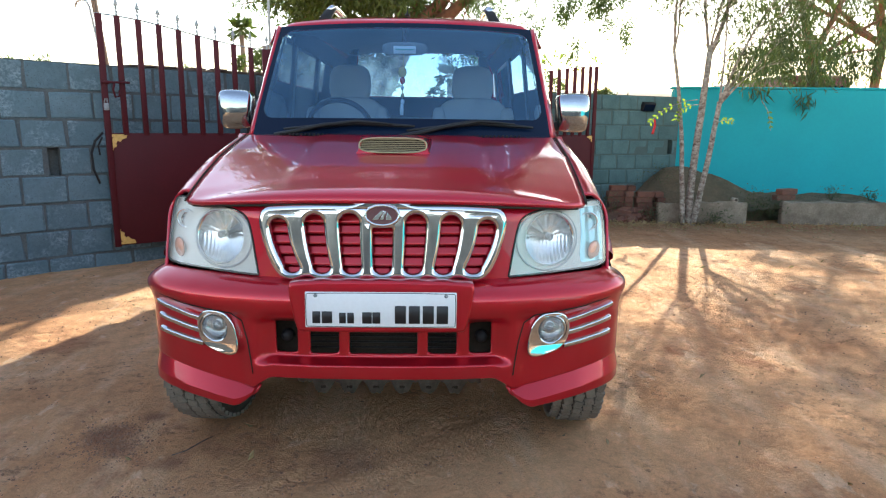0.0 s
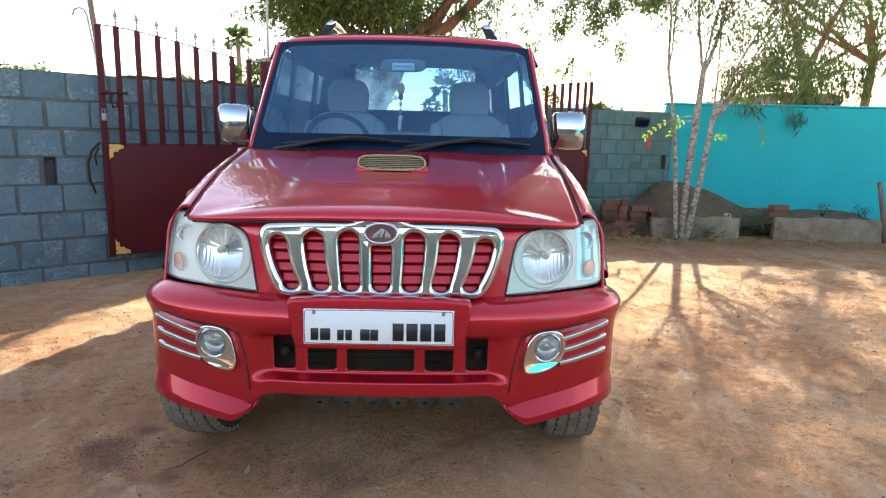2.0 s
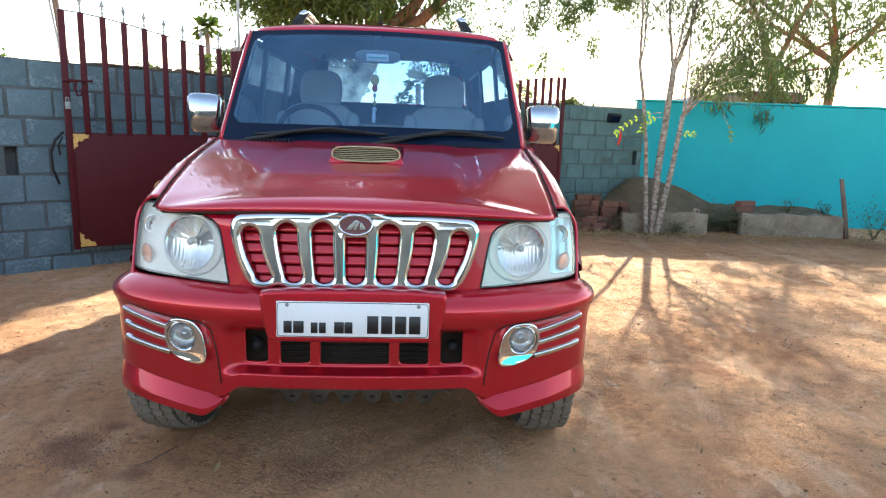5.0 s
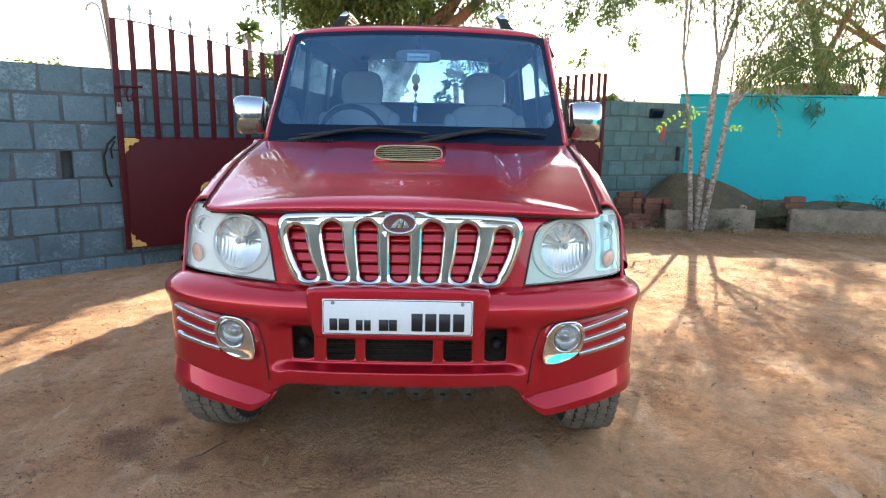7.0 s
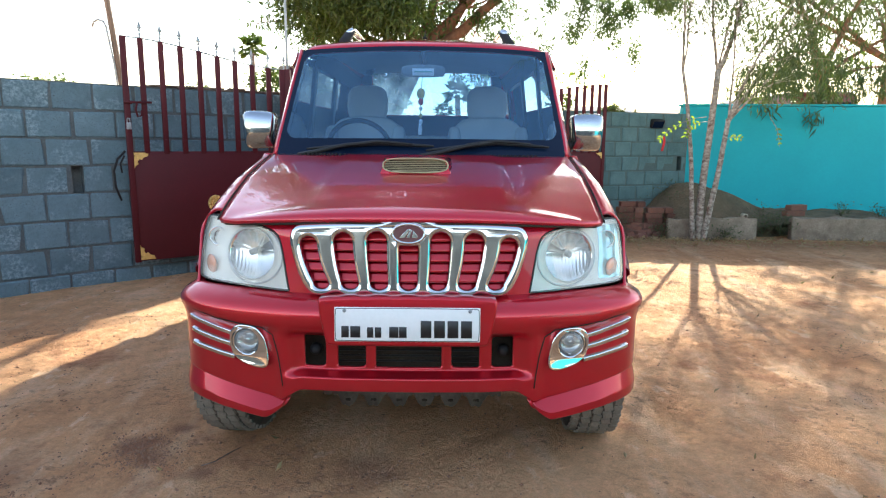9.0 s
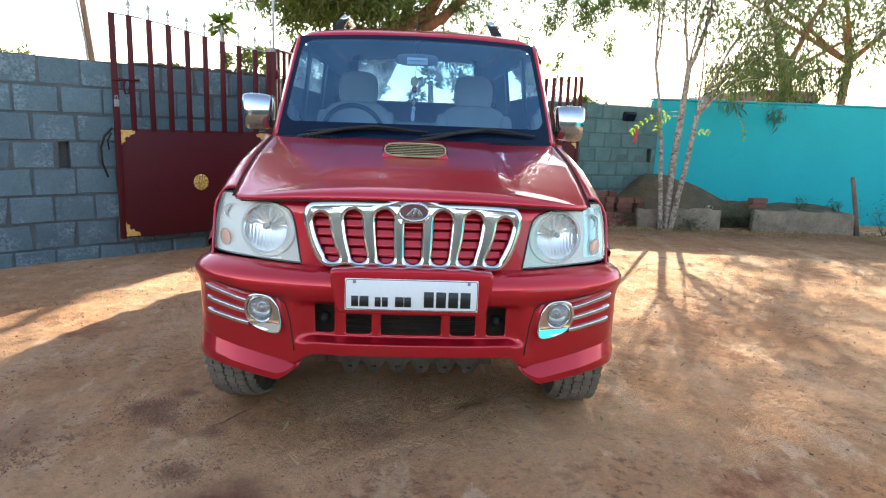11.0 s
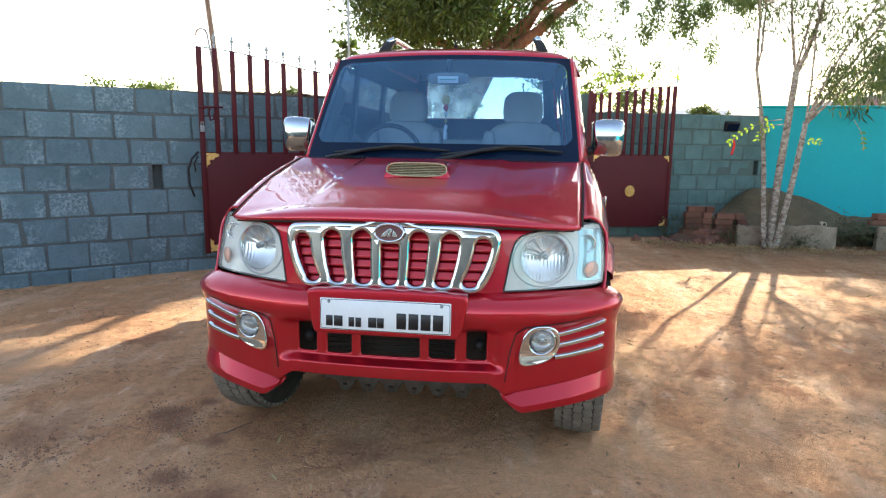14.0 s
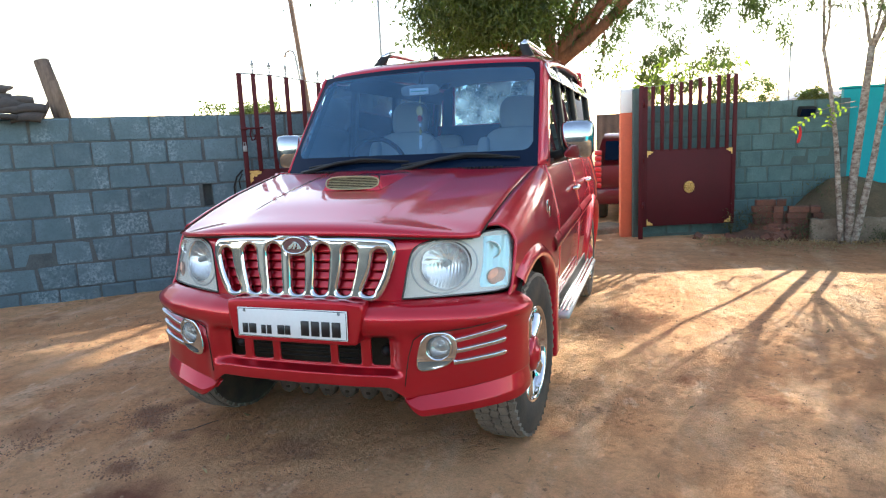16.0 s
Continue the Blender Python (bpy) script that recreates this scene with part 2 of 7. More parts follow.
WOOD_OLD = surface("grey_old_wood", (0.21, 0.15, 0.115), (0.11, 0.08, 0.065), rough=0.95, var=0.3, scale=8, fine=60, bump=0.7, depth=0.01, stretch=(1, 1, 0.2))
TILE_DARK = surface("dark_old_tile", (0.065, 0.048, 0.038), (0.03, 0.024, 0.02), rough=0.95, var=0.3, scale=8, fine=60, bump=0.6, depth=0.01, rand=0.3)
STEEL = surface("grey_steel", (0.33, 0.35, 0.37), rough=0.5, metal=0.5, var=0.2, scale=6, fine=60)
NEEM = foliage("neem_leaves", (0.030, 0.055, 0.011), (0.080, 0.120, 0.024), glow=0.30)
WILLOW = foliage("narrow_leaves", (0.035, 0.058, 0.016), (0.080, 0.105, 0.028), glow=0.24)
# brighter leaf colour, also used to paint sunlight on some sprays
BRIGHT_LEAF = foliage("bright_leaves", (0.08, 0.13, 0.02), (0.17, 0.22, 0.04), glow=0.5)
WEED = foliage("weeds", (0.030, 0.048, 0.018), (0.085, 0.085, 0.035), glow=0.25)
DRY = foliage("dry_litter", (0.20, 0.13, 0.06), (0.34, 0.25, 0.13), glow=0.15)
EARTH_DARK = surface("mound_earth", (0.170, 0.118, 0.070), (0.095, 0.078, 0.046), rough=1.0, var=0.35, scale=5, fine=40, bump=0.9, depth=0.03)


def earth(name):
    """Bare yard earth: pale dry sand, brown packed soil, damp reddish patches, scuffs and grit."""
    m, nt, b = material(name)
    tc = node(nt, "ShaderNodeTexCoord")
    vec = tc.outputs["Object"]

    def noise_of(scale, detail, lo, hi, stretch=None, rough=0.6):
        n = node(nt, "ShaderNodeTexNoise", Scale=scale, Detail=detail, Roughness=rough)
        v = vec
        if stretch:
            mp = node(nt, "ShaderNodeMapping")
            mp.inputs["Scale"].default_value = stretch
            mp.inputs["Rotation"].default_value = (0, 0, 0.35)
            nt.links.new(vec, mp.inputs[0])
            v = mp.outputs[0]
        nt.links.new(v, n.inputs["Vector"])
        r = node(nt, "ShaderNodeMapRange")
        r.inputs["From Min"].default_value, r.inputs["From Max"].default_value = lo, hi
        nt.links.new(n.outputs[0], r.inputs[0])
        return r.outputs[0]

    def blend(a, b2, fac):
        mx = node(nt, "ShaderNodeMix")
        mx.data_type = "RGBA"
        for sock, val in (("A", a), ("B", b2)):
            if isinstance(val, tuple):
                mx.inputs[sock].default_value = (*val, 1)
            else:
                nt.links.new(val, mx.inputs[sock])
        nt.links.new(fac, mx.inputs["Factor"])
        return mx.outputs["Result"]

    def near(x, y, r, edge):
        """1 inside a ragged spot round (x, y), 0 outside."""
        mp = node(nt, "ShaderNodeVectorMath")
        mp.operation = "MULTIPLY_ADD"
        nt.links.new(ragged.outputs["Color"], mp.inputs[0])
        mp.inputs[1].default_value = (r * 1.5, r * 1.5, 0)
        nt.links.new(flat.outputs[0], mp.inputs[2])
        ds = node(nt, "ShaderNodeVectorMath")
        ds.operation = "DISTANCE"
        nt.links.new(mp.outputs[0], ds.inputs[0])
        ds.inputs[1].default_value = (x + r * 0.75, y + r * 0.75, 0)
        mr = node(nt, "ShaderNodeMapRange")
        for key, val in (("From Min", r * (1 - edge)), ("From Max", r * (1 + edge)), ("To Min", 1.0), ("To Max", 0.0)):
            mr.inputs[key].default_value = val
        nt.links.new(ds.outputs["Value"], mr.inputs[0])
        return mr.outputs[0]

    def soft(fac, k):
        mu = node(nt, "ShaderNodeMath")
        mu.operation = "MULTIPLY"
        nt.links.new(fac, mu.inputs[0])
        if isinstance(k, float):
            mu.inputs[1].default_value = k
        else:
            nt.links.new(k, mu.inputs[1])
        return mu.outputs[0]

    flat = node(nt, "ShaderNodeVectorMath")
    flat.operation = "MULTIPLY"
    flat.inputs[1].default_value = (1, 1, 0)
    nt.links.new(vec, flat.inputs[0])
    ragged = node(nt, "ShaderNodeTexNoise", Scale=9.0, Detail=6.0, Roughness=0.65)
    nt.links.new(vec, ragged.inputs["Vector"])
    fine = noise_of(70, 8, 0.28, 0.72, None, 0.85)
    mid = noise_of(7, 8, 0.30, 0.70, None, 0.75)
    crumb = noise_of(24, 6, 0.52, 0.64, None, 0.7)
    col = blend((0.72, 0.415, 0.230), (0.56, 0.280, 0.141), noise_of(0.9, 7, 0.36, 0.64))
    col = blend(col, (0.76, 0.505, 0.325), noise_of(2.4, 8, 0.50, 0.72, (1.0, 0.35, 1.0), 0.7))
    col = blend(col, (0.36, 0.145, 0.080), noise_of(1.15, 7, 0.56, 0.70, None, 0.75))
    col = blend(col, (0.80, 0.56, 0.37), soft(noise_of(5.5, 6, 0.60, 0.66, (1.0, 0.5, 1.0), 0.7), 0.6))
    # beyond y 4: dark kerb soil, plus the wall's shade painted into the earth
    for x, y, r, k in ((-0.63, -0.33, 0.17, 0.95), (-1.15, 0.42, 0.085, 0.8), (-1.06, 0.31, 0.06, 0.7), (-1.03, 0.59, 0.05, 0.7), (-0.82, 0.21, 0.05, 0.6), (-0.85, -0.10, 0.06, 0.8), (-0.16, 0.24, 0.13, 0.5), (-1.62, 0.15, 0.16, 0.45), (2.6, 6.2, 0.45, 0.6), (3.5, 6.05, 0.5, 0.65), (4.4, 6.0, 0.5, 0.65), (5.3, 5.95, 0.5, 0.6), (6.3, 5.8, 0.55, 0.6), (2.0, 5.5, 0.55, 0.35), (3.1, 5.3, 0.6, 0.4), (4.3, 5.2, 0.6, 0.4), (5.5, 5.1, 0.65, 0.4), (6.9, 5.0, 0.75, 0.4)):
        col = blend(col, (0.22, 0.092, 0.058) if y < 4 else (0.15, 0.085, 0.05), soft(near(x, y, r, 0.55), k))
    col = blend(col, (0.22, 0.115, 0.072), soft(soft(crumb, noise_of(1.7, 5, 0.48, 0.62, None, 0.6)), 0.75))
    g = node(nt, "ShaderNodeMath")
    g.operation = "MULTIPLY_ADD"
    nt.links.new(fine, g.inputs[0])
    g.inputs[1].default_value, g.inputs[2].default_value = 0.48, 0.67
    h = node(nt, "ShaderNodeMath")
    h.operation = "MULTIPLY_ADD"
    nt.links.new(mid, h.inputs[0])
    h.inputs[1].default_value = 0.46
    nt.links.new(g.outputs[0], h.inputs[2])
    sc = node(nt, "ShaderNodeVectorMath")
    sc.operation = "SCALE"
    nt.links.new(col, sc.inputs[0])
    nt.links.new(h.outputs[0], sc.inputs["Scale"])
    nt.links.new(sc.outputs[0], b.inputs["Base Color"])
    b.inputs["Roughness"].default_value = 1.0
    b.inputs["Specular IOR Level"].default_value = 0.1
    hh = node(nt, "ShaderNodeMath")
    hh.operation = "MULTIPLY_ADD"
    nt.links.new(mid, hh.inputs[0])
    hh.inputs[1].default_value = 2.2
    cr = node(nt, "ShaderNodeMath")
    cr.operation = "MULTIPLY_ADD"
    nt.links.new(crumb, cr.inputs[0])
    cr.inputs[1].default_value = -0.7
    nt.links.new(fine, cr.inputs[2])
    nt.links.new(cr.outputs[0], hh.inputs[2])
    bp = node(nt, "ShaderNodeBump", Strength=0.9, Distance=0.014)
    nt.links.new(hh.outputs[0], bp.inputs["Height"])
    nt.links.new(bp.outputs[0], b.inputs["Normal"])
    return m


SAND = earth("sandy_ground")


# ---- building helpers ----
def thing(name, label, category, at=(0, 0, 0), group="", kind=""):
    ob = new(name)
    ob.location = at
    ob.empty_display_size = 0.2
    return tagged(ob, label, category, group, kind)


def mesh_of(bm, mat, smooth=True, name="mesh"):
    me = bpy.data.meshes.new(name)
    bm.to_mesh(me)
    bm.free()
    me.materials.append(mat)
    if smooth:
        me.polygons.foreach_set("use_smooth", [True] * len(me.polygons))
    return me


def part(name, bm, mat, parent=None, label="", smooth=True, at=None):
    """Links a bmesh (or a ready mesh) as one object under a thing or a part."""
    me = bm if isinstance(bm, bpy.types.Mesh) else mesh_of(bm, mat, smooth, name)
    ob = new(name, me)
    if parent is not None:
        ob.parent = parent
        ob.matrix_parent_inverse = Matrix.Translation(-parent.location) if parent.type == "EMPTY" else Matrix.Identity(4)
    if at is not None:
        ob.matrix_basis = at
    if label:
        ob["label"] = label
    return ob


def crisp(ob, angle=35):
    """Sharp edges stay sharp, the rest is shaded smooth."""
    me = ob.data
    bm = bmesh.new()
    bm.from_mesh(me)
    for e in bm.edges:
        e.smooth = not (len(e.link_faces) == 2 and e.calc_face_angle(0) > radians(angle))
    bm.to_mesh(me)
    bm.free()
    return ob


def thick(ob, t, offset=-1.0):
    mod = ob.modifiers.new("thickness", "SOLIDIFY")
    mod.thickness, mod.offset = t, offset
    return ob


def rounder(ob, levels=1):
    mod = ob.modifiers.new("round", "SUBSURF")
    mod.levels = mod.render_levels = levels
    return ob


def box(bm, x0, x1, y0, y1, z0, z1, bevel=0.0, m=None, seg=2):
    r = bmesh.ops.create_cube(bm, size=1.0)
    vs = r["verts"]
    for v in vs:
        v.co = Vector(((x0 + x1) / 2 + v.co.x * (x1 - x0), (y0 + y1) / 2 + v.co.y * (y1 - y0), (z0 + z1) / 2 + v.co.z * (z1 - z0)))
    if bevel:
        es = list({e for v in vs for e in v.link_edges})
        out = bmesh.ops.bevel(bm, geom=es, offset=bevel, segments=seg, affect="EDGES", profile=0.5)
        vs = list({v for f in out["faces"] for v in f.verts} | {v for v in vs if v.is_valid})
    if m is not None:
        bmesh.ops.transform(bm, matrix=m, verts=vs)
    return vs


def sweep(bm, pts, radii, n=8, cap=True, squash=1.0):
    """A tube along a line of points, with a radius at each."""
    pts = [Vector(p) for p in pts]
    radii = radii if hasattr(radii, "__len__") else [radii] * len(pts)
    rings = []
    side = None
    for i, p in enumerate(pts):
        d = (pts[min(i + 1, len(pts) - 1)] - pts[max(i - 1, 0)]).normalized()
        if side is None:
            side = d.orthogonal().normalized()
        side = (side - d * side.dot(d)).normalized()
        up = d.cross(side)
        rings.append([bm.verts.new(p + (side * math.cos(a) + up * math.sin(a) * squash) * radii[i])
                      for a in (2 * math.pi * k / n for k in range(n))])
    for a, b in zip(rings, rings[1:]):
        for k in range(n):
            bm.faces.new((a[k], a[(k + 1) % n], b[(k + 1) % n], b[k]))
    if cap:
        bm.faces.new(rings[0][::-1])
        bm.faces.new(rings[-1])
    return rings


def loop_tube(bm, pts, r, n=6):
    """A closed ring of tube."""
    pts = [Vector(p) for p in pts]
    m = len(pts)
    mid = sum(pts, Vector()) / m
    rings = []
    for i, p in enumerate(pts):
        d = (pts[(i + 1) % m] - pts[i - 1]).normalized()
        out = (p - mid) - d * (p - mid).dot(d)
        out.normalize()
        up = d.cross(out)
        rings.append([bm.verts.new(p + (out * math.cos(a) + up * math.sin(a)) * r) for a in (2 * math.pi * k / n for k in range(n))])
    for i in range(m):
        a, b = rings[i], rings[(i + 1) % m]
        for k in range(n):
            bm.faces.new((a[k], a[(k + 1) % n], b[(k + 1) % n], b[k]))


def sheet(bm, nu, nv, f, keep=None, closed=False):
    """A grid of quads through f(u, v), u and v from 0 to 1."""
    us = [i / (nu - 1) for i in range(nu)]
    vs = [j / (nv - 1) for j in range(nv)]
    g = [[bm.verts.new(f(u, v)) for v in vs] for u in us]
    for i in range(nu - 1):
        for j in range(nv - 1):
            if keep is None or keep((us[i] + us[i + 1]) / 2, (vs[j] + vs[j + 1]) / 2):
                bm.faces.new((g[i][j], g[i + 1][j], g[i + 1][j + 1], g[i][j + 1]))
    loose = [v for v in bm.verts if not v.link_faces]
    bmesh.ops.delete(bm, geom=loose, context="VERTS")
    return g


def lathe(bm, profile, n=32, axis="x", at=(0, 0, 0)):
    """A turned shape: profile is (radius, along the axis)."""
    rings = []
    for r, h in profile:
        ring = []
        for k in range(n):
            a = 2 * math.pi * k / n
            c, s = r * math.cos(a), r * math.sin(a)
            co = {"x": (h, c, s), "y": (c, h, s), "z": (c, s, h)}[axis]
            ring.append(bm.verts.new(Vector(co) + Vector(at)))
        rings.append(ring)
    for a, b in zip(rings, rings[1:]):
        for k in range(n):
            bm.faces.new((a[k], a[(k + 1) % n], b[(k + 1) % n], b[k]))
    return rings


def plate_curve(outlines, depth, bevel, place, res=2, offset=0.0):
    """A flat cut-out (outer line first, then holes) with rounded edges, laid on the surface place(a, b, out)."""
    cu = bpy.data.curves.new("cutout", "CURVE")
    cu.dimensions, cu.fill_mode = "2D", "BOTH"
    cu.extrude, cu.bevel_depth, cu.bevel_resolution, cu.offset = depth, bevel, res, offset
    for line in outlines:
        sp = cu.splines.new("POLY")
        sp.points.add(len(line) - 1)
        for p, (a, b) in zip(sp.points, line):
            p.co = (a, b, 0, 1)
        sp.use_cyclic_u = True
    ob = new("cutout", cu)
    me = bpy.data.meshes.new_from_object(ob.evaluated_get(bpy.context.evaluated_depsgraph_get()))
    bpy.data.objects.remove(ob)
    bm = bmesh.new()
    bm.from_mesh(me)
    bpy.data.meshes.remove(me)
    bpy.data.curves.remove(cu)
    for v in bm.verts:
        v.co = place(v.co.x, v.co.y, v.co.z)
    return bm


def quads_object(name, verts, faces, mat, parent=None, label=""):
    me = bpy.data.meshes.new(name)
    me.from_pydata(verts, [], faces)
    me.materials.append(mat)
    me.update()
    return part(name, me, mat, parent, label)


def leaf_cloud(name, clumps, length, width, mat, parent=None, droop=0.3, seed=1, label=""):
    """Many small pointed leaves, each of two triangles' area, in clumps of (centre, spread, count)."""
    rng = np.random.default_rng(seed)
    allv, n = [], 0
    for c, spread, count in clumps:
        p = rng.normal(0, 1, (count, 3)) * np.array(spread) * 0.55 + np.array(c)
        d = rng.normal(0, 1, (count, 3))
        d[:, 2] -= droop * 2.2
        d /= np.linalg.norm(d, axis=1)[:, None]
        s = np.cross(d, rng.normal(0, 1, (count, 3)))
        s /= np.linalg.norm(s, axis=1)[:, None] + 1e-9
        k = rng.uniform(0.6, 1.25, (count, 1))
        L, W = length * k, width * k
        bend = np.cross(d, s) * L * 0.12
        quad = np.stack([p, p + d * L * 0.45 + s * W * 0.5 + bend, p + d * L, p + d * L * 0.45 - s * W * 0.5 + bend], 1)
        allv.append(quad.reshape(-1, 3))
        n += count
    v = np.concatenate(allv)
    f = np.arange(len(v)).reshape(-1, 4)
    return quads_object(name, v.tolist(), f.tolist(), mat, parent, label)


# ---- ground ----
def steps(dense0, dense1, step, far):
    out = list(np.arange(dense0, dense1 + 1e-6, step))
    d, x = step, out[-1]
    while x < far:
        d *= 1.22
        x += d
        out.append(x)
    d, x = step, out[0]
    while x > -far:
        d *= 1.22
        x -= d
        out.insert(0, x)
    return out


# wheel ruts and scuffed ridges: from, to, half width, depth
RUTS = [((-2.4, 1.6), (-1.2, -0.7), 0.05, 0.014), ((-2.15, 1.75), (-0.95, -0.55), 0.04, 0.008), ((-0.5, -0.1), (0.5, 0.7), 0.05, 0.010), ((-0.4, -0.25), (0.6, 0.55), 0.03, 0.006),
        ((-3.6, 0.9), (-1.1, 2.35), 0.06, 0.022), ((-3.3, 1.55), (-1.2, 2.75), 0.08, 0.018), ((3.6, 2.4), (1.7, 0.9), 0.07, 0.016), ((4.4, 2.5), (2.1, 0.8), 0.05, 0.012), ((1.0, 3.9), (2.4, 2.0), 0.06, 0.012),
        ((1.6, 3.2), (3.6, 1.6), 0.05, 0.012), ((3.9, 1.5), (2.4, -0.2), 0.06, 0.012)]


def rut_height(x, y):
    h = 0.0
    for (x0, y0), (x1, y1), w, d in RUTS:
        dx, dy = x1 - x0, y1 - y0
        ln = math.hypot(dx, dy)
        along, off = ((x - x0) * dx + (y - y0) * dy) / ln, ((x - x0) * dy - (y - y0) * dx) / ln
        if -0.2 < along < ln + 0.2 and abs(off) < 6 * w:
            off += 0.7 * w * noise.noise(Vector((along * 1.7, x0, 2.0)))
            fade = min(1, max(0, (along + 0.2) / 0.4)) * min(1, max(0, (ln + 0.2 - along) / 0.4))
            k = d * fade * (0.65 + 0.9 * noise.noise(Vector((along * 3.5, y0, 5.0))))
            h += k * (0.8 * math.exp(-((abs(off) - 1.7 * w) / (0.7 * w)) ** 2) - math.exp(-(off / w) ** 2))
    return h


def ground_height(x, y):
    h = 0.022 * noise.noise(Vector((x * 0.55, y * 0.55, 0.3))) + 0.008 * noise.noise(Vector((x * 2.1, y * 2.1, 1.7)))
    h += 0.006 * noise.noise(Vector((x * 6.0, y * 6.0, 4.0))) + 0.004 * noise.noise(Vector((x * 13.0, y * 11.0, 8.0)))
    near = max(abs(x) / 30, abs(y) / 30)
    if -4.5 < x < 5 and -1.5 < y < 5:
        h += rut_height(x, y) + 0.004 * noise.noise(Vector((x * 21.0, y * 19.0, 3.0)))
    return h * (1 if near < 1 else 1 / near) - 0.008


gx, gy = steps(-4.2, 4.8, 0.032, 900), steps(-1.4, 5.0, 0.032, 900)
verts = [(x, y, ground_height(x, y)) for y in gy for x in gx]
nx = len(gx)
faces = [(j * nx + i, j * nx + i + 1, (j + 1) * nx + i + 1, (j + 1) * nx + i) for j in range(len(gy) - 1) for i in range(nx - 1)]
ground = quads_object("ground", verts, faces, SAND)
ground.data.polygons.foreach_set("use_smooth", [True] * len(ground.data.polygons))
tagged(ground, "bare sandy brown earth yard with scuffs and tyre marks", "ground", kind="structure")

# ---- block walls ----
COURSES = 8
LEFT_A, LEFT_ANGLE = Vector((-3.06, 3.418, 0)), 41.0
RIGHT_A, RIGHT_ANGLE = Vector((1.28, 6.72, 0)), 20.0


def block_mesh(mat, seed, length, course):
    """A rough concrete block, edges chipped and corners knocked off."""
    rnd = random.Random(seed)
    bm = bmesh.new()
    g = 0.0055
    box(bm, -length / 2 + g, length / 2 - g, -0.1, 0.1, g, course - g, bevel=0.012, seg=1)
    for v in bm.verts:
        v.co += Vector((rnd.uniform(-0.0035, 0.0035), rnd.uniform(-0.004, 0.004), rnd.uniform(-0.003, 0.003)))
    for _ in range(rnd.choice((0, 0, 1, 2))):
        cx, cz, r = rnd.choice((-1, 1)) * length / 2, rnd.choice((0, course)), rnd.uniform(0.012, 0.03)
        for v in bm.verts:
            d = math.hypot(v.co.x - cx, v.co.z - cz)
            if d < r + 0.02:
                v.co.x -= math.copysign(0.009, cx)
                v.co.y *= 0.96
    return mesh_of(bm, mat, False, "block")


def block_wall(name, origin, angle, s0, s1, mat, mortar, label, length, course, foot, phases, gap=None):
    """A wall of blocks along a line; phases: where a joint lies in each course; gap (s, s, course): a narrow slot."""
    rnd = random.Random(len(name) + 3)
    place = Matrix.Translation(origin) @ Matrix.Rotation(radians(angle), 4, "Z")
    bm = bmesh.new()
    top = foot + course * COURSES
    if gap:
        g0, g1, c = gap
        z0, z1 = foot + c * course, foot + (c + 1) * course
        for a, b, lo, hi in ((s0, g0, foot - 0.14, top), (g1, s1, foot - 0.14, top), (g0, g1, foot - 0.14, z0), (g0, g1, z1, top)):
            box(bm, a, b, -0.090, 0.090, lo, hi, m=place)
        box(bm, g0, g1, 0.0, 0.085, z0, z1, m=place)
    else:
        box(bm, s0, s1, -0.090, 0.090, foot - 0.14, top, m=place)
    wall = part(name, bm, mortar, smooth=False)
    tagged(wall, label, "wall", kind="structure")
    meshes = [block_mesh(mat, k, length, course) for k in range(10)]
    for c in range(COURSES):
        joints = [s0]
        k0 = math.ceil((s0 + 0.08 - phases[c]) / length)
        while phases[c] + k0 * length < s1 - 0.08:
            near = abs(phases[c] + k0 * length) < 0.02
            joints.append(phases[c] + k0 * length + (0 if near else rnd.uniform(-0.016, 0.016)))
            k0 += 1
        joints.append(s1)
        for a, b in zip(joints, joints[1:]):
            spans = [(a, b)]
            if gap and c == gap[2] and a < gap[1] and b > gap[0]:
                spans = [(p, q) for p, q in ((a, gap[0]), (gap[1], b)) if q - p > 0.05]
            for p, q in spans:
                m = place @ Matrix.Translation(((p + q) / 2, rnd.uniform(-0.005, 0.005), foot + c * course)) @ Matrix.Rotation(radians(rnd.uniform(-0.4, 0.4)), 4, "Y") @ Matrix.Diagonal(((q - p) / length, 1, 1, 1))
                part("block", rnd.choice(meshes), mat, wall, at=m)
    return wall


# ---- gates ----
def gold_corner_mesh():
    """A flat pierced corner ornament, arms along +x and -z."""
    line = [(0, 0), (0.115, 0), (0.108, -0.022), (0.085, -0.028), (0.072, -0.045), (0.055, -0.04), (0.045, -0.058), (0.05, -0.072), (0.03, -0.085), (0.022, -0.108), (0, -0.118)]
    hole = [(0.015, -0.015), (0.04, -0.015), (0.015, -0.04)]
    bm = plate_curve([line, hole], 0.003, 0.0015, lambda a, b, o: Vector((a, -o, b)), res=1)
    return mesh_of(bm, GOLD, False, "gold_corner")


def gold_flower_mesh(r=0.062):
    """A raised rosette of two rings of petals round a boss."""
    bm = bmesh.new()
    bmesh.ops.create_uvsphere(bm, u_segments=12, v_segments=8, radius=r * 0.24)
    for ring, count, size in ((0.45, 8, 0.20), (0.78, 12, 0.22)):
        for k in range(count):
            a = 2 * math.pi * k / count
            out = bmesh.ops.create_uvsphere(bm, u_segments=8, v_segments=6, radius=r * size)
            bmesh.ops.translate(bm, verts=out["verts"], vec=(r * ring * math.cos(a), 0, r * ring * math.sin(a)))
    for v in bm.verts:
        v.co.y *= 0.6
    lathe(bm, [(0.001, 0.004), (r * 0.95, 0.004), (r * 0.95, 0.010), (0.001, 0.010)], 24, "y")
    return mesh_of(bm, GOLD, True, "gold_rosette")


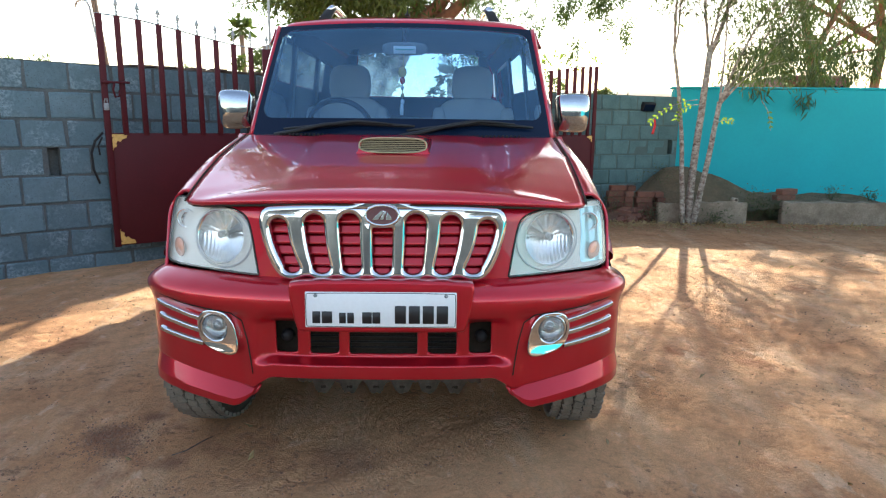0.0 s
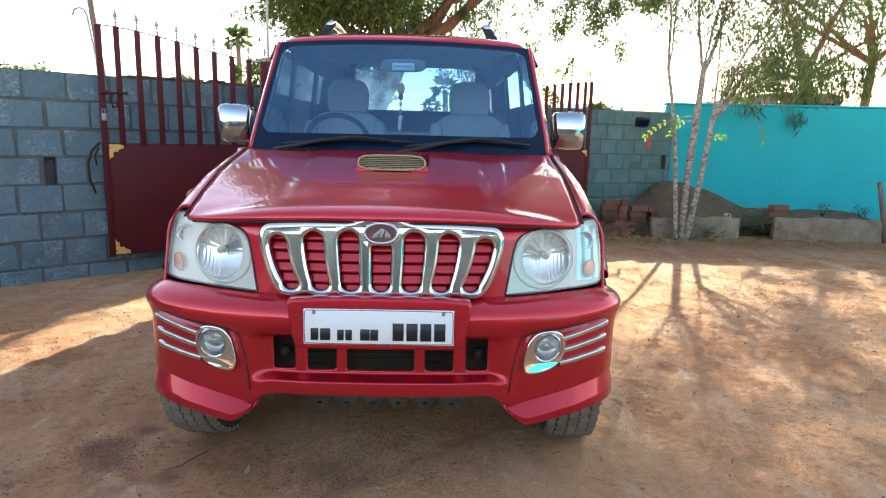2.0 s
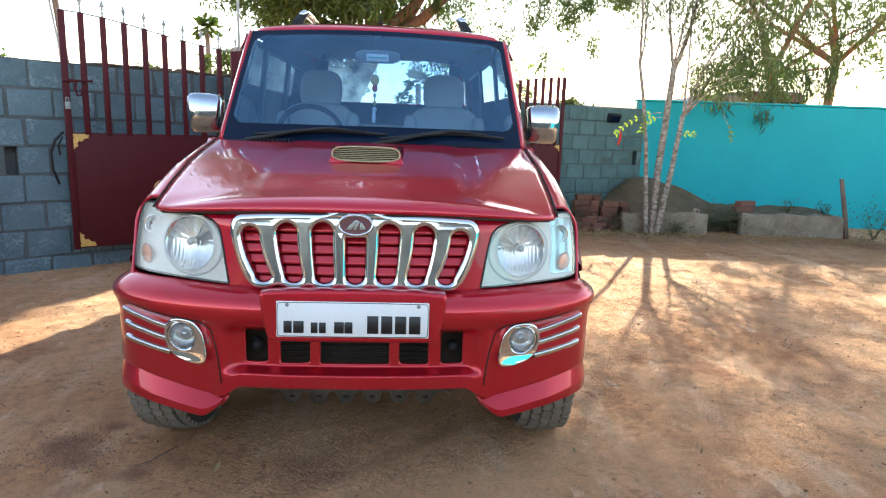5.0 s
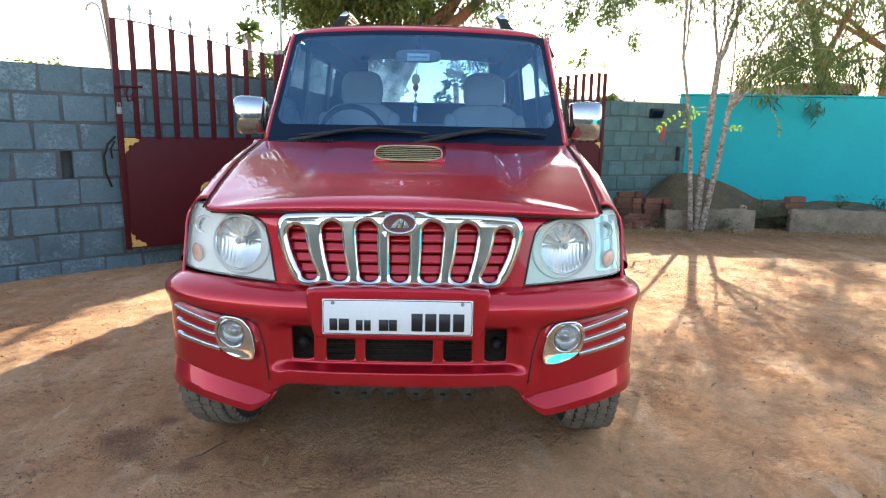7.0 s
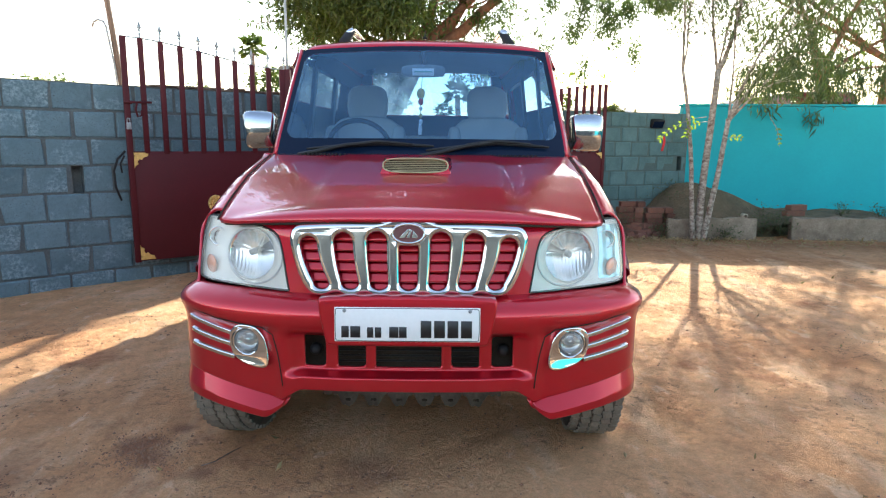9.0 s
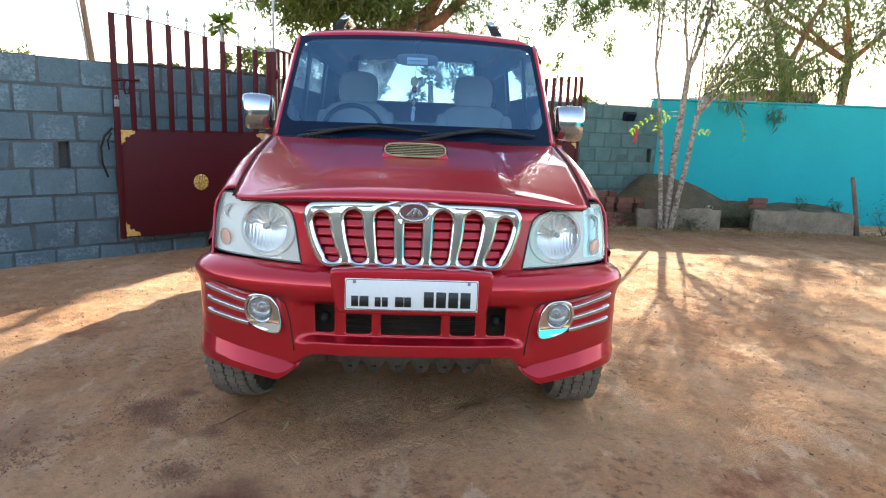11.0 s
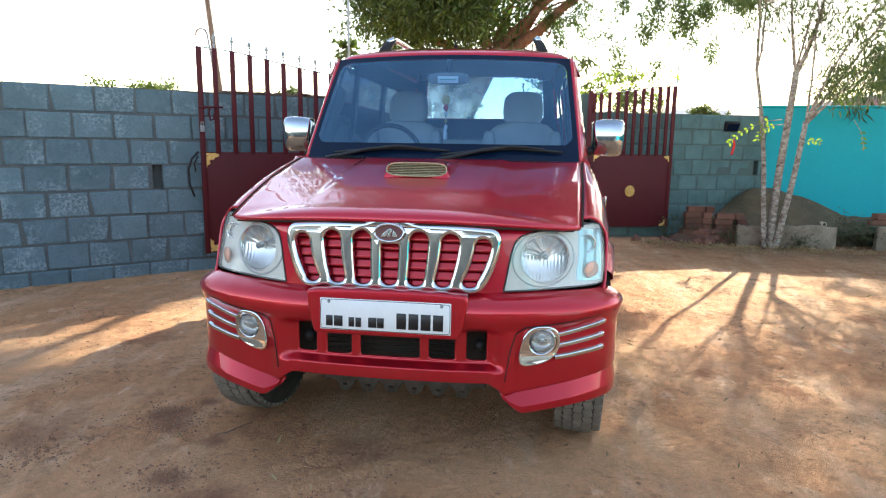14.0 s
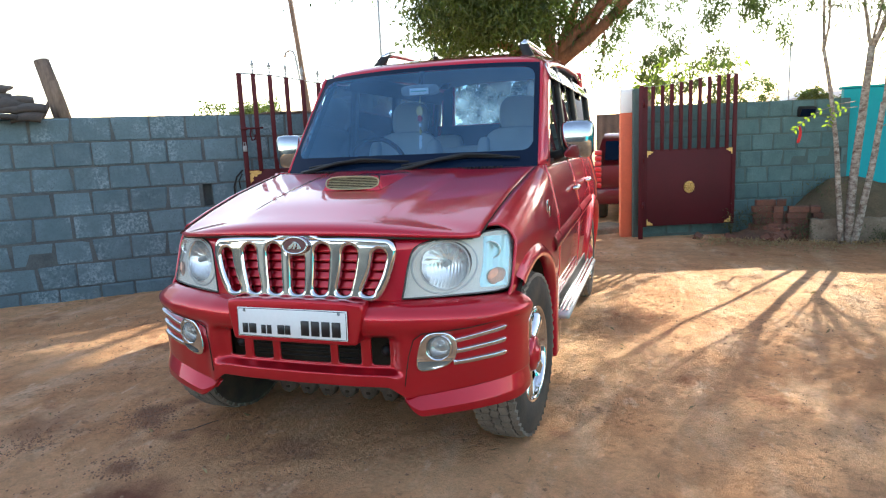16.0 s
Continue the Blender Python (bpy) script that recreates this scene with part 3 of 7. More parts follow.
GOLD_CORNER, GOLD_FLOWER = gold_corner_mesh(), gold_flower_mesh()


def finial_mesh():
    bm = bmesh.new()
    lathe(bm, [(0.0005, 0.0), (0.007, 0.0), (0.007, 0.012), (0.004, 0.018), (0.010, 0.03), (0.004, 0.04), (0.003, 0.048), (0.012, 0.056), (0.004, 0.066), (0.016, 0.074), (0.010, 0.09), (0.0005, 0.125)], 8, "z")
    for v in bm.verts:
        v.co.x *= 1.35
        v.co.y *= 0.5
        v.co.z *= 1.18
    return mesh_of(bm, STEEL, True, "finial")


FINIAL = finial_mesh()


def gate_leaf(name, label, width, bars, free, angle, z0, z1, top_free, top_hinge, finials=True, latch=True, flip=1, bar_width=0.045):
    """A leaf of sheet metal below and flat bars above; local x runs from the free stile to the hinge."""
    leaf = thing(name, label, "gate", group="yard gate leaves")
    stile = 0.050
    bm = bmesh.new()
    box(bm, 0.0, width, -0.004, 0.006, z0, z1, bevel=0.002)
    for x0, x1, a, b in ((0, width, z0, z0 + 0.03), (0, width, z1 - 0.03, z1)):
        box(bm, x0, x1, 0.006, 0.032, a, b, bevel=0.003)
    part("sheet_panel", bm, MAROON, leaf)
    curve = lambda x: top_hinge + (top_free - top_hinge) * (0.5 + 0.5 * math.cos(math.pi * x / width))
    for k in range(bars):
        x = width * k / (bars - 1)
        wide = stile if k in (0, bars - 1) else bar_width
        x0 = min(max(x - wide / 2, 0), width - wide)
        bm = bmesh.new()
        lo = z0 - 0.01 if k in (0, bars - 1) else z1 - 0.02
        box(bm, x0, x0 + wide, -0.013, 0.013, lo, curve(x), bevel=0.003)
        bar = part("bar", bm, MAROON, leaf)
        if k not in (0, bars - 1):
            bm = bmesh.new()
            out = bmesh.ops.create_uvsphere(bm, u_segments=8, v_segments=5, radius=0.009)
            bmesh.ops.translate(bm, verts=out["verts"], vec=(x, -0.014, z1 + 0.10))
            part("rivet", bm, MAROON, bar)
        if finials and k > 0:
            part("finial", FINIAL, STEEL, leaf, "grey spearhead finial", at=Matrix.Translation((x, 0, curve(x) - 0.003)))
    bm = bmesh.new()
    sweep(bm, [(width * k / 12, 0.0, curve(width * k / 12) - 0.002) for k in range(13)], 0.006, 6)
    part("top_rail", bm, STEEL, leaf)
    for sx, sz, px, pz in ((1, 1, 0.014, z1 - 0.012), (1, -1, 0.014, z0 + 0.012), (-1, 1, width - 0.014, z1 - 0.012), (-1, -1, width - 0.014, z0 + 0.012)):
        part("gold_corner", GOLD_CORNER, GOLD, leaf, "gold painted corner ornament", at=Matrix.Translation((px, -0.008, pz)) @ Matrix.Diagonal((sx * (1.35 if latch else 1.0), 1, sz * (1.35 if latch else 1.0), 1)))
    part("gold_rosette", GOLD_FLOWER, GOLD, leaf, "gold flower rosette", at=Matrix.Translation((width / 2, -0.014, (z0 + z1) / 2)) @ Matrix.Diagonal((1.2, 1.6, 1.3, 1)))
    if latch:
        bm = bmesh.new()
        sweep(bm, [(-0.005, -0.03, z1 + 0.42), (0.22, -0.03, z1 + 0.425)], 0.010, 8)
        sweep(bm, [(0.10, -0.03, z1 + 0.42), (0.085, -0.035, z1 + 0.36), (0.10, -0.03, z1 + 0.30), (0.13, -0.03, z1 + 0.31), (0.135, -0.03, z1 + 0.36)], 0.009, 6)
        box(bm, 0.03, 0.06, -0.034, -0.012, z1 + 0.405, z1 + 0.435)
        part("latch_bolt", bm, MAROON, leaf)
        bm = bmesh.new()
        sweep(bm, [(0.01, -0.03, z1 + 0.25), (0.015, -0.035, z1 + 0.285), (0.03, -0.035, z1 + 0.285), (0.033, -0.03, z1 + 0.25)], 0.006, 6)
        box(bm, 0.003, 0.042, -0.045, -0.022, z1 + 0.19, z1 + 0.25, bevel=0.004)
        part("padlock", bm, STEEL, leaf, "small grey padlock")
    leaf.matrix_basis = Matrix.Translation(free) @ Matrix.Rotation(radians(angle), 4, "Z") @ Matrix.Diagonal((flip, 1, 1, 1))
    return leaf


LEFT_LEAF = ((-2.596, 3.517, 0), 37.0)
RIGHT_HINGE, RIGHT_LEAF_ANGLE = Vector((1.36, 6.46, 0)), 18.5
gate_leaf("gate_leaf", "maroon steel gate leaf with gold corner ornaments, open against the wall", 1.48, 10, *LEFT_LEAF, 0.185, 1.165, 2.14, 1.965)
ra = radians(RIGHT_LEAF_ANGLE)
gate_leaf("gate_leaf", "maroon steel gate leaf hung on an orange pillar, standing open", 1.20, 11,
          tuple(RIGHT_HINGE + 1.18 * Vector((math.cos(ra), math.sin(ra), 0))), RIGHT_LEAF_ANGLE, 0.17, 1.155, 2.07, 1.95, finials=False, latch=False, flip=-1, bar_width=0.045)


def gate_post(at, name="gate_post"):
    post = thing(name, "maroon steel hinge post standing at the gateway", "post", at)
    x, y, _ = at
    bm = bmesh.new()
    box(bm, x - 0.03, x + 0.03, y - 0.03, y + 0.03, -0.05, 1.97, bevel=0.004)
    part("shaft", bm, MAROON, post)
    for z in (0.4, 1.0, 1.7):
        bm = bmesh.new()
        lathe(bm, [(0.001, z), (0.018, z), (0.018, z + 0.09), (0.001, z + 0.09)], 10, "z", (x + 0.035, y - 0.03, 0))
        part("hinge", bm, MAROON, post)


gate_post((1.315, 6.46, 0))
gate_post((-1.385, 4.43, 0))

# narrow fixed bars beside the left hinge
side = thing("gate_side_panel", "narrow maroon barred panel fixed beside the gate hinge", "gate", (-1.28, 4.65, 0))
for k in range(4):
    bm = bmesh.new()
    x, y = -1.36 + 0.035 * k, 4.52 + 0.14 * k
    box(bm, x - 0.018, x + 0.018, y - 0.018, y + 0.018, 0.1, 2.0, bevel=0.003)
    part("bar", bm, MAROON, side)
bm = bmesh.new()
sweep(bm, [(-1.365, 4.51, 1.99), (-1.245, 4.96, 2.01)], 0.016, 6)
part("rail", bm, MAROON, side)
bm = bmesh.new()
sweep(bm, [(-1.365, 4.51, 1.15), (-1.245, 4.96, 1.15)], 0.016, 6)
part("rail", bm, MAROON, side)


def pillar(name, at, label, mats, turn):
    x, y, _ = at
    ob = thing(name, label, "pillar", at)
    m = Matrix.Translation(at) @ Matrix.Rotation(radians(turn), 4, "Z")
    z = 0.0
    for nm, h, w, mat in mats:
        bm = bmesh.new()
        box(bm, -w / 2, w / 2, -w / 2, w / 2, z - 0.05 * (z == 0), z + h, bevel=0.008, m=m)
        part(nm, bm, mat, ob)
        z += h
    return ob


pillar("gate_pillar", (1.125, 6.82, 0), "square gate pillar painted orange with a whitewashed top", [("orange_shaft", 1.65, 0.17, ORANGE), ("white_top", 0.31, 0.173, WHITE)], 10)
pillar("gate_pillar", (1.252, 6.70, 0), "plain square pillar painted grey green beside the hinge", [("shaft", 1.95, 0.095, MORTAR_GREEN)], 10)
pillar("gate_pillar", (-1.42, 4.56, 0), "bare grey concrete post behind the gate hinge", [("shaft", 2.02, 0.11, CONCRETE)], 44)

# sill of the gateway
bm = bmesh.new()
sillm = Matrix.Translation((-0.2, 6.25, 0)) @ Matrix.Rotation(radians(37), 4, "Z")
box(bm, -1.8, 1.75, -0.05, 0.55, -0.1, 0.075, bevel=0.03, m=sillm)
sill = part("door_sill", bm, CONCRETE)
tagged(sill, "low worn concrete threshold across the gateway", "threshold", kind="structure")

# ---- teal wall ----
TEAL_A, TEAL_B = Vector((3.88, 7.66, 0)), Vector((15.0, 6.6, 0))
d = TEAL_B - TEAL_A
bm = bmesh.new()
tm = Matrix.Translation(TEAL_A) @ Matrix.Rotation(math.atan2(d.y, d.x), 4, "Z")
box(bm, 0, d.length, 0, 0.2, -0.1, 1.84, bevel=0.012, m=tm)
teal = part("wall_east", bm, TEAL, smooth=False)
tagged(teal, "smooth plastered boundary wall painted bright teal", "wall", kind="structure")
bm = bmesh.new()
box(bm, -0.03, d.length, -0.012, 0.212, 1.843, 1.875, bevel=0.006, m=tm)
part("coping", bm, TEAL, teal)

# ---- planter kerbs ----
def kerb_slab(x0, y0, x1, y1, h, label):
    v = Vector((x1 - x0, y1 - y0, 0))
    bm = bmesh.new()
    m = Matrix.Translation((x0, y0, 0)) @ Matrix.Rotation(math.atan2(v.y, v.x), 4, "Z")
    n = max(2, int(v.length / 0.12))
    rnd = random.Random(int(x0 * 100))
    box(bm, 0, v.length, 0, 0.12, -0.08, h)
    bmesh.ops.subdivide_edges(bm, edges=[e for e in bm.edges if abs((e.verts[0].co - e.verts[1].co).x) > 0.3], cuts=n)
    for q in bm.verts:
        if q.co.z > 0.05:
            q.co.z += rnd.uniform(-0.018, 0.010)
        q.co.y += rnd.uniform(-0.008, 0.008)
    bmesh.ops.bevel(bm, geom=[e for e in bm.edges if e.calc_face_angle(0) > 0.6], offset=0.012, segments=2, affect="EDGES")
    bmesh.ops.transform(bm, matrix=m, verts=bm.verts)
    ob = part("kerb_slab", bm, CONCRETE, smooth=False)
    return tagged(ob, label, "kerb", group="planter kerbs")


kerb_slab(3.27, 6.36, 3.62, 6.32, 0.27, "short weathered concrete kerb slab at the tree")
kerb_slab(3.66, 6.32, 4.46, 6.30, 0.29, "chipped concrete kerb slab edging the planter")
kerb_slab(4.97, 6.36, 6.36, 6.18, 0.30, "long pale concrete kerb slab before the teal wall")

# unseen plain walls, added to close the yard behind the camera and fill reflections
for nm, x0, y0, x1, y1, h in (("wall_south", -9.5, -9.0, 7.0, -9.0, 2.3), ("wall_south_house", 7.0, -9.0, 15.2, -9.0, 2.3), ("wall_southwest", -7.72, -0.63, -9.5, -9.0, 1.74), ("wall_southeast", 15.1, -9.0, 15.1, 6.6, 1.85)):
    v = Vector((x1 - x0, y1 - y0, 0))
    bm = bmesh.new()
    box(bm, 0, v.length, -0.1, 0.1, -0.1, h, bevel=0.01, m=Matrix.Translation((x0, y0, 0)) @ Matrix.Rotation(math.atan2(v.y, v.x), 4, "Z"))
    w = part(nm, bm, TEAL if nm in ("wall_southeast", "wall_south_house") else MORTAR, smooth=False)
    tagged(w, "unseen plain wall added to close the yard", "wall", kind="structure")


# ---- the red off-road car ----
car = thing("suv", "red off-road estate car with a chrome slotted grille, parked facing out", "car", (0, 2.2, 0))
ip = lambda x, xs, ys: float(np.interp(x, xs, ys))
sm = lambda a, b, x: (lambda t: t * t * (3 - 2 * t))(min(1.0, max(0.0, (x - a) / (b - a))))
AXLE_F, AXLE_R, WHEEL_Z = 0.64, 3.32, 0.372


def half_width(y, z):
    """Half the body's width at the place y along it and the height z."""
    w = ip(z, [0.28, 0.45, 0.60, 0.75, 0.88, 0.98, 1.08, 1.15, 1.21, 1.30, 1.80, 1.86], [0.835, 0.865, 0.884, 0.893, 0.890, 0.878, 0.858, 0.838, 0.812, 0.800, 0.742, 0.70])
    if y < 1.1:
        w -= 0.070 * ((1.1 - y) / 0.85) ** 2.2
    if y > 3.5:
        w -= 0.05 * ((y - 3.5) / 0.85) ** 2
    return w


HOOD_X = lambda y: ip(y, [0.25, 0.5, 0.8, 1.22], [0.722, 0.738, 0.755, 0.776])
HOOD_Z = lambda y: ip(y, [0.25, 0.33, 0.5, 0.75, 1.0, 1.22], [0.975, 1.005, 1.055, 1.118, 1.165, 1.203])

# bonnet
def hood_point(u, v):
    s = 2 * u - 1
    yf = 0.082 + 0.09 * abs(s) ** 2 + 0.098 * abs(s) ** 5
    yr = 1.165 + 0.055 * s * s
    y = yf + (yr - yf) * v
    t = v
    zc = ip(t, [0, 0.015, 0.05, 0.12, 0.25, 0.5, 0.75, 1], [1.003, 1.022, 1.038, 1.054, 1.080, 1.128, 1.168, 1.200])
    e = abs(s) ** 2.6
    z = zc * (1 - e) + HOOD_Z(y) * e
    z += 0.016 * (1 - sm(0.47, 0.54, abs(s))) * sm(0.08, 0.35, v) * (1 - 0.5 * v)
    z -= 0.004 * sm(0.96, 1.0, abs(s))
    return Vector((s * HOOD_X(y), y, z))


bm = bmesh.new()
sheet(bm, 61, 41, hood_point)
hood = thick(part("bonnet", bm, PAINT, car), 0.018)


def hood_z(x, y):
    s = max(-1.0, min(1.0, x / HOOD_X(y)))
    yf = 0.082 + 0.09 * abs(s) ** 2 + 0.098 * abs(s) ** 5
    v = (y - yf) / (1.165 + 0.055 * s * s - yf)
    return hood_point((s + 1) / 2, max(0, min(1, v))).z


# dark shut line round the bonnet
for u0 in (0.0, 1.0):
    bm = bmesh.new()
    pts = [hood_point(u0, k / 20) for k in range(21)]
    sweep(bm, [(p.x + (0.004 if u0 else -0.004), p.y, p.z - 0.001) for p in pts], 0.0042, 6)
    part("shut_line", bm, DEEP, hood)
# dark tube drawn for the shadow in the gap over grille and headlights
bm = bmesh.new()
pts = [hood_point(0.02 + 0.96 * k / 48, 0.0) for k in range(49)]
sweep(bm, [(p.x, p.y + 0.012, p.z - 0.016) for p in pts], 0.005, 6)
part("shut_line", bm, DEEP, hood)

# air scoop on the bonnet
def scoop_point(u, v):
    y = 0.640 + 0.46 * v
    w = 0.152 + 0.02 * v
    h = 0.062 * (1 - v) ** 1.25
    x = w * (2 * u - 1)
    q = abs(2 * u - 1)
    rise = 0.5 + 0.5 * math.cos(math.pi * min(1, max(0, (q - 0.80) / 0.20)))
    return Vector((x, y - 0.006 - (0.022 * (1 - q * q) - 0.45 * (h * rise - 0.03)) * (1 - v) ** 2, hood_z(x, y) - 0.003 + h * rise))


bm = bmesh.new()
sheet(bm, 45, 17, scoop_point)
scoop = thick(part("scoop", bm, PAINT, car), 0.004)
slot = [(0.137 * math.copysign(abs(math.cos(a)) ** 0.55, math.cos(a)), 0.028 * math.copysign(abs(math.sin(a)) ** 0.7, math.sin(a))) for a in (2 * math.pi * k / 48 for k in range(48))]
zs = hood_z(0, 0.64)
nose = lambda a, b: 0.634 - 0.022 * (1 - (a / 0.185) ** 2) + 0.45 * (b - 0.03)
rise_at = lambda x: 0.062 * (0.5 + 0.5 * math.cos(math.pi * min(1, max(0, (abs(x) / 0.152 - 0.80) / 0.20))))
brow = [-0.149 + 0.298 * k / 40 for k in range(41)]
front = [(x, hood_z(x, 0.63) - zs - 0.004 + rise_at(x)) for x in brow] + [(x, hood_z(x, 0.62) - zs - 0.010) for x in brow[::-1]]
bm = plate_curve([front, [(a * 1.005, 0.029 + b * 1.02) for a, b in slot]], 0.002, 0.001, lambda a, b, o: Vector((a, nose(a, b) - o, zs + b)), res=1)
part("scoop_front", bm, PAINT, scoop)
bm = bmesh.new()
loop_tube(bm, [(a * 1.01, nose(a, b + 0.03) - 0.003, zs + 0.029 + b * 1.04) for a, b in slot], 0.0034, 8)
part("scoop_rim", bm, BRASS_MESH, scoop)
bm = bmesh.new()
sheet(bm, 25, 5, lambda u, v: Vector(((2 * u - 1) * 0.137, nose((2 * u - 1) * 0.137, 0.058 * v) + 0.016, zs + 0.058 * v)))
part("scoop_back", bm, DEEP, scoop)
for k in range(7):
    b = -0.0225 + 0.0075 * k
    hw = 0.137 * (1 - (abs(b) / 0.0285) ** 3) ** 0.5
    bm = bmesh.new()
    sweep(bm, [(hw * (2 * j / 10 - 1), nose(hw * (2 * j / 10 - 1), b + 0.03) + 0.004, zs + 0.029 + b) for j in range(11)], 0.0020, 5)
    part("slat", bm, BRASS_MESH, scoop, "tan horizontal slat")

# ---- body sides ----
def lamp_y(x, z):
    d = x - 0.437
    return 0.124 + 0.268 * d + 0.42 * (z - 0.745) * min(1, 0.25 + 2.2 * d) + 0.468 * d * d + 6.0 * max(0, x - 0.775) ** 2


def side_panel(name, y0, y1, zlo, sx, ny, top=1.205, label="", arch=None):
    """One panel of the body side, with a round wheel arch cut out of it."""
    bm = bmesh.new()
    nz = 30
    ys = [y0 + (y1 - y0) * i / (ny - 1) for i in range(ny)]
    grid = []
    for y in ys:
        yb = y
        zt = top
        col = []
        for j in range(nz):
            v = j / (nz - 1)
            y = yb
            if y < 1.225:
                # the front edge of the fender follows the headlight
                for _ in range(4):
                    zt = HOOD_Z(y) if y < 1.22 else top
                    if v < 0.7:
                        z = zlo + (zt - 0.15 - zlo) * v / 0.7
                        x = half_width(y, min(z, 1.1))
                    else:
                        a = (v - 0.7) / 0.3 * math.pi / 2
                        z = zt - 0.15 + 0.148 * math.sin(a) ** 1.15
                        x0 = half_width(y, min(zt - 0.15, 1.1))
                        hx = HOOD_X(y) + 0.005
                        x = hx + (x0 - hx) * max(0.0, math.cos(a)) ** 0.9
                    if yb < 0.52:
                        edge = max(0.285, lamp_y(min(x, 0.83), z) - 0.004)
                        y = yb + (edge - 0.285) * sm(0.725, 0.755, z) * (0.52 - yb) / 0.235
            else:
                z = zlo + (zt - zlo) * v
                x = half_width(y, z)
            x += 0.006 * math.exp(-((z - 0.93) / 0.03) ** 2)
            col.append(bm.verts.new((x * sx, y, z)))
        grid.append(col)
    for i in range(ny - 1):
        for j in range(nz - 1):
            q = (grid[i][j], grid[i + 1][j], grid[i + 1][j + 1], grid[i][j + 1])
            if arch:
                c = sum((v.co for v in q), Vector()) / 4
                if math.hypot(c.y - arch, c.z - 0.385) < 0.435:
                    continue
            bm.faces.new(q if sx < 0 else q[::-1])
    bmesh.ops.delete(bm, geom=[v for v in bm.verts if not v.link_faces], context="VERTS")
    if arch:
        for v in bm.verts:
            r = math.hypot(v.co.y - arch, v.co.z - 0.385)
            if r < 0.462 and v.is_boundary and y0 + 0.002 < v.co.y < y1 - 0.002:
                v.co.y, v.co.z = arch + (v.co.y - arch) / r * 0.435, 0.385 + (v.co.z - 0.385) / r * 0.435
    bmesh.ops.recalc_face_normals(bm, faces=bm.faces)
    return thick(part(name, bm, PAINT, car, label), 0.012, -1 if sx < 0 else -1)


for sx in (-1, 1):
    fender = side_panel("fender", 0.285, 1.262, 0.30, sx, 60, arch=AXLE_F)
    door_f = side_panel("front_door", 1.268, 2.262, 0.40, sx, 16)
    door_r = side_panel("rear_door", 2.268, 3.060, 0.40, sx, 16)
    quarter = side_panel("quarter_panel", 3.066, 4.33, 0.36, sx, 60, arch=AXLE_R)
    # flared arch lips
    for ax, host in ((AXLE_F, fender), (AXLE_R, quarter)):
        bm = bmesh.new()
        rows = []
        for k in range(29):
            a = radians(-22 + (146 if ax < 2 else 224) * k / 28)
            row = []
            for r, o in ((0.432, -0.03), (0.430, 0.016), (0.440, 0.026), (0.462, 0.024), (0.480, 0.010), (0.495, -0.004)):
                y, z = ax + r * math.cos(a), 0.385 + r * math.sin(a)
                base = min(half_width(min(max(y, 0.28), 4.3), max(z, 0.3)), 0.90)
                row.append(bm.verts.new((sx * (base + o), y, max(z, 0.22))))
            rows.append(row)
        for p, q in zip(rows, rows[1:]):
            for k in range(5):
                bm.faces.new((p[k], q[k], q[k + 1], p[k + 1]))
        bmesh.ops.recalc_face_normals(bm, faces=bm.faces)
        part("arch_flare", bm, PAINT, host)
        bm = bmesh.new()
        sheet(bm, 25, 3, lambda u, v: Vector((sx * (0.56 + 0.30 * v), ax + 0.437 * math.cos(radians(-18 + (160 if ax < 2 else 216) * u)), max(0.24, 0.385 + 0.437 * math.sin(radians(-18 + (160 if ax < 2 else 216) * u))))))
        part("wheel_well", bm, DEEP, host)
    # mud flaps behind the front wheels
    bm = bmesh.new()
    box(bm, sx * 0.80 - 0.10, sx * 0.80 + 0.10, 1.075, 1.20, 0.20, 0.64, bevel=0.02)
    part("mud_guard", bm, PAINT, fender)
    # rubbing strip along the doors
    for y0, y1, host in ((1.10, 1.255, fender), (1.28, 2.25, door_f), (2.28, 3.05, door_r)):
        bm = bmesh.new()
        zz = lambda y: 0.80 + 0.03 * (y - 1.1)
        n = 8
        sheet(bm, n, 5, lambda u, v: (lambda y, z: Vector((sx * (half_width(y, z) + 0.018 * math.sin(math.pi * v) ** 0.6), y, z)))(y0 + (y1 - y0) * u, zz(y0 + (y1 - y0) * u) - 0.045 + 0.09 * v))
        part("rubbing_strip", bm, PAINT, host)
    # door handles
    for y, host in ((2.12, door_f), (2.92, door_r)):
        bm = bmesh.new()
        x = half_width(y, 1.02)
        sweep(bm, [(sx * (x + 0.004), y - 0.10, 1.02), (sx * (x + 0.03), y - 0.08, 1.022), (sx * (x + 0.034), y, 1.025), (sx * (x + 0.03), y + 0.08, 1.024), (sx * (x + 0.004), y + 0.10, 1.022)], [0.012, 0.014, 0.015, 0.014, 0.012], 8)
        part("door_handle", bm, CHROME, host, "chrome door handle")
    # badge on the fender: plain raised shapes
    x = half_width(0.98, 0.98)
    for y0, y1, z0, z1 in ((0.93, 0.985, 0.985, 1.045), (1.0, 1.05, 0.955, 1.01), (0.98, 1.06, 0.90, 0.925)):
        bm = bmesh.new()
        box(bm, sx * (x + 0.004) - 0.003, sx * (x + 0.004) + 0.003, y0, y1, z0, z1, bevel=0.002)
        part("badge", bm, CHROME, fender)
    # side windows, pillars and drip visors
    for y0, y1, host in ((1.50, 2.20, door_f), (2.31, 2.98, door_r), (3.13, 4.10, quarter)):
        lean = 0.40 if y0 < 1.6 else 0.0
        bm = bmesh.new()
        f = lambda u, v: (lambda z: Vector((sx * (half_width(2.0, z) - 0.012), y0 + lean * v * 0.85 * (1 - u) + (y1 - y0) * u, z)))(1.225 + 0.535 * v)
        sheet(bm, 8, 6, f)
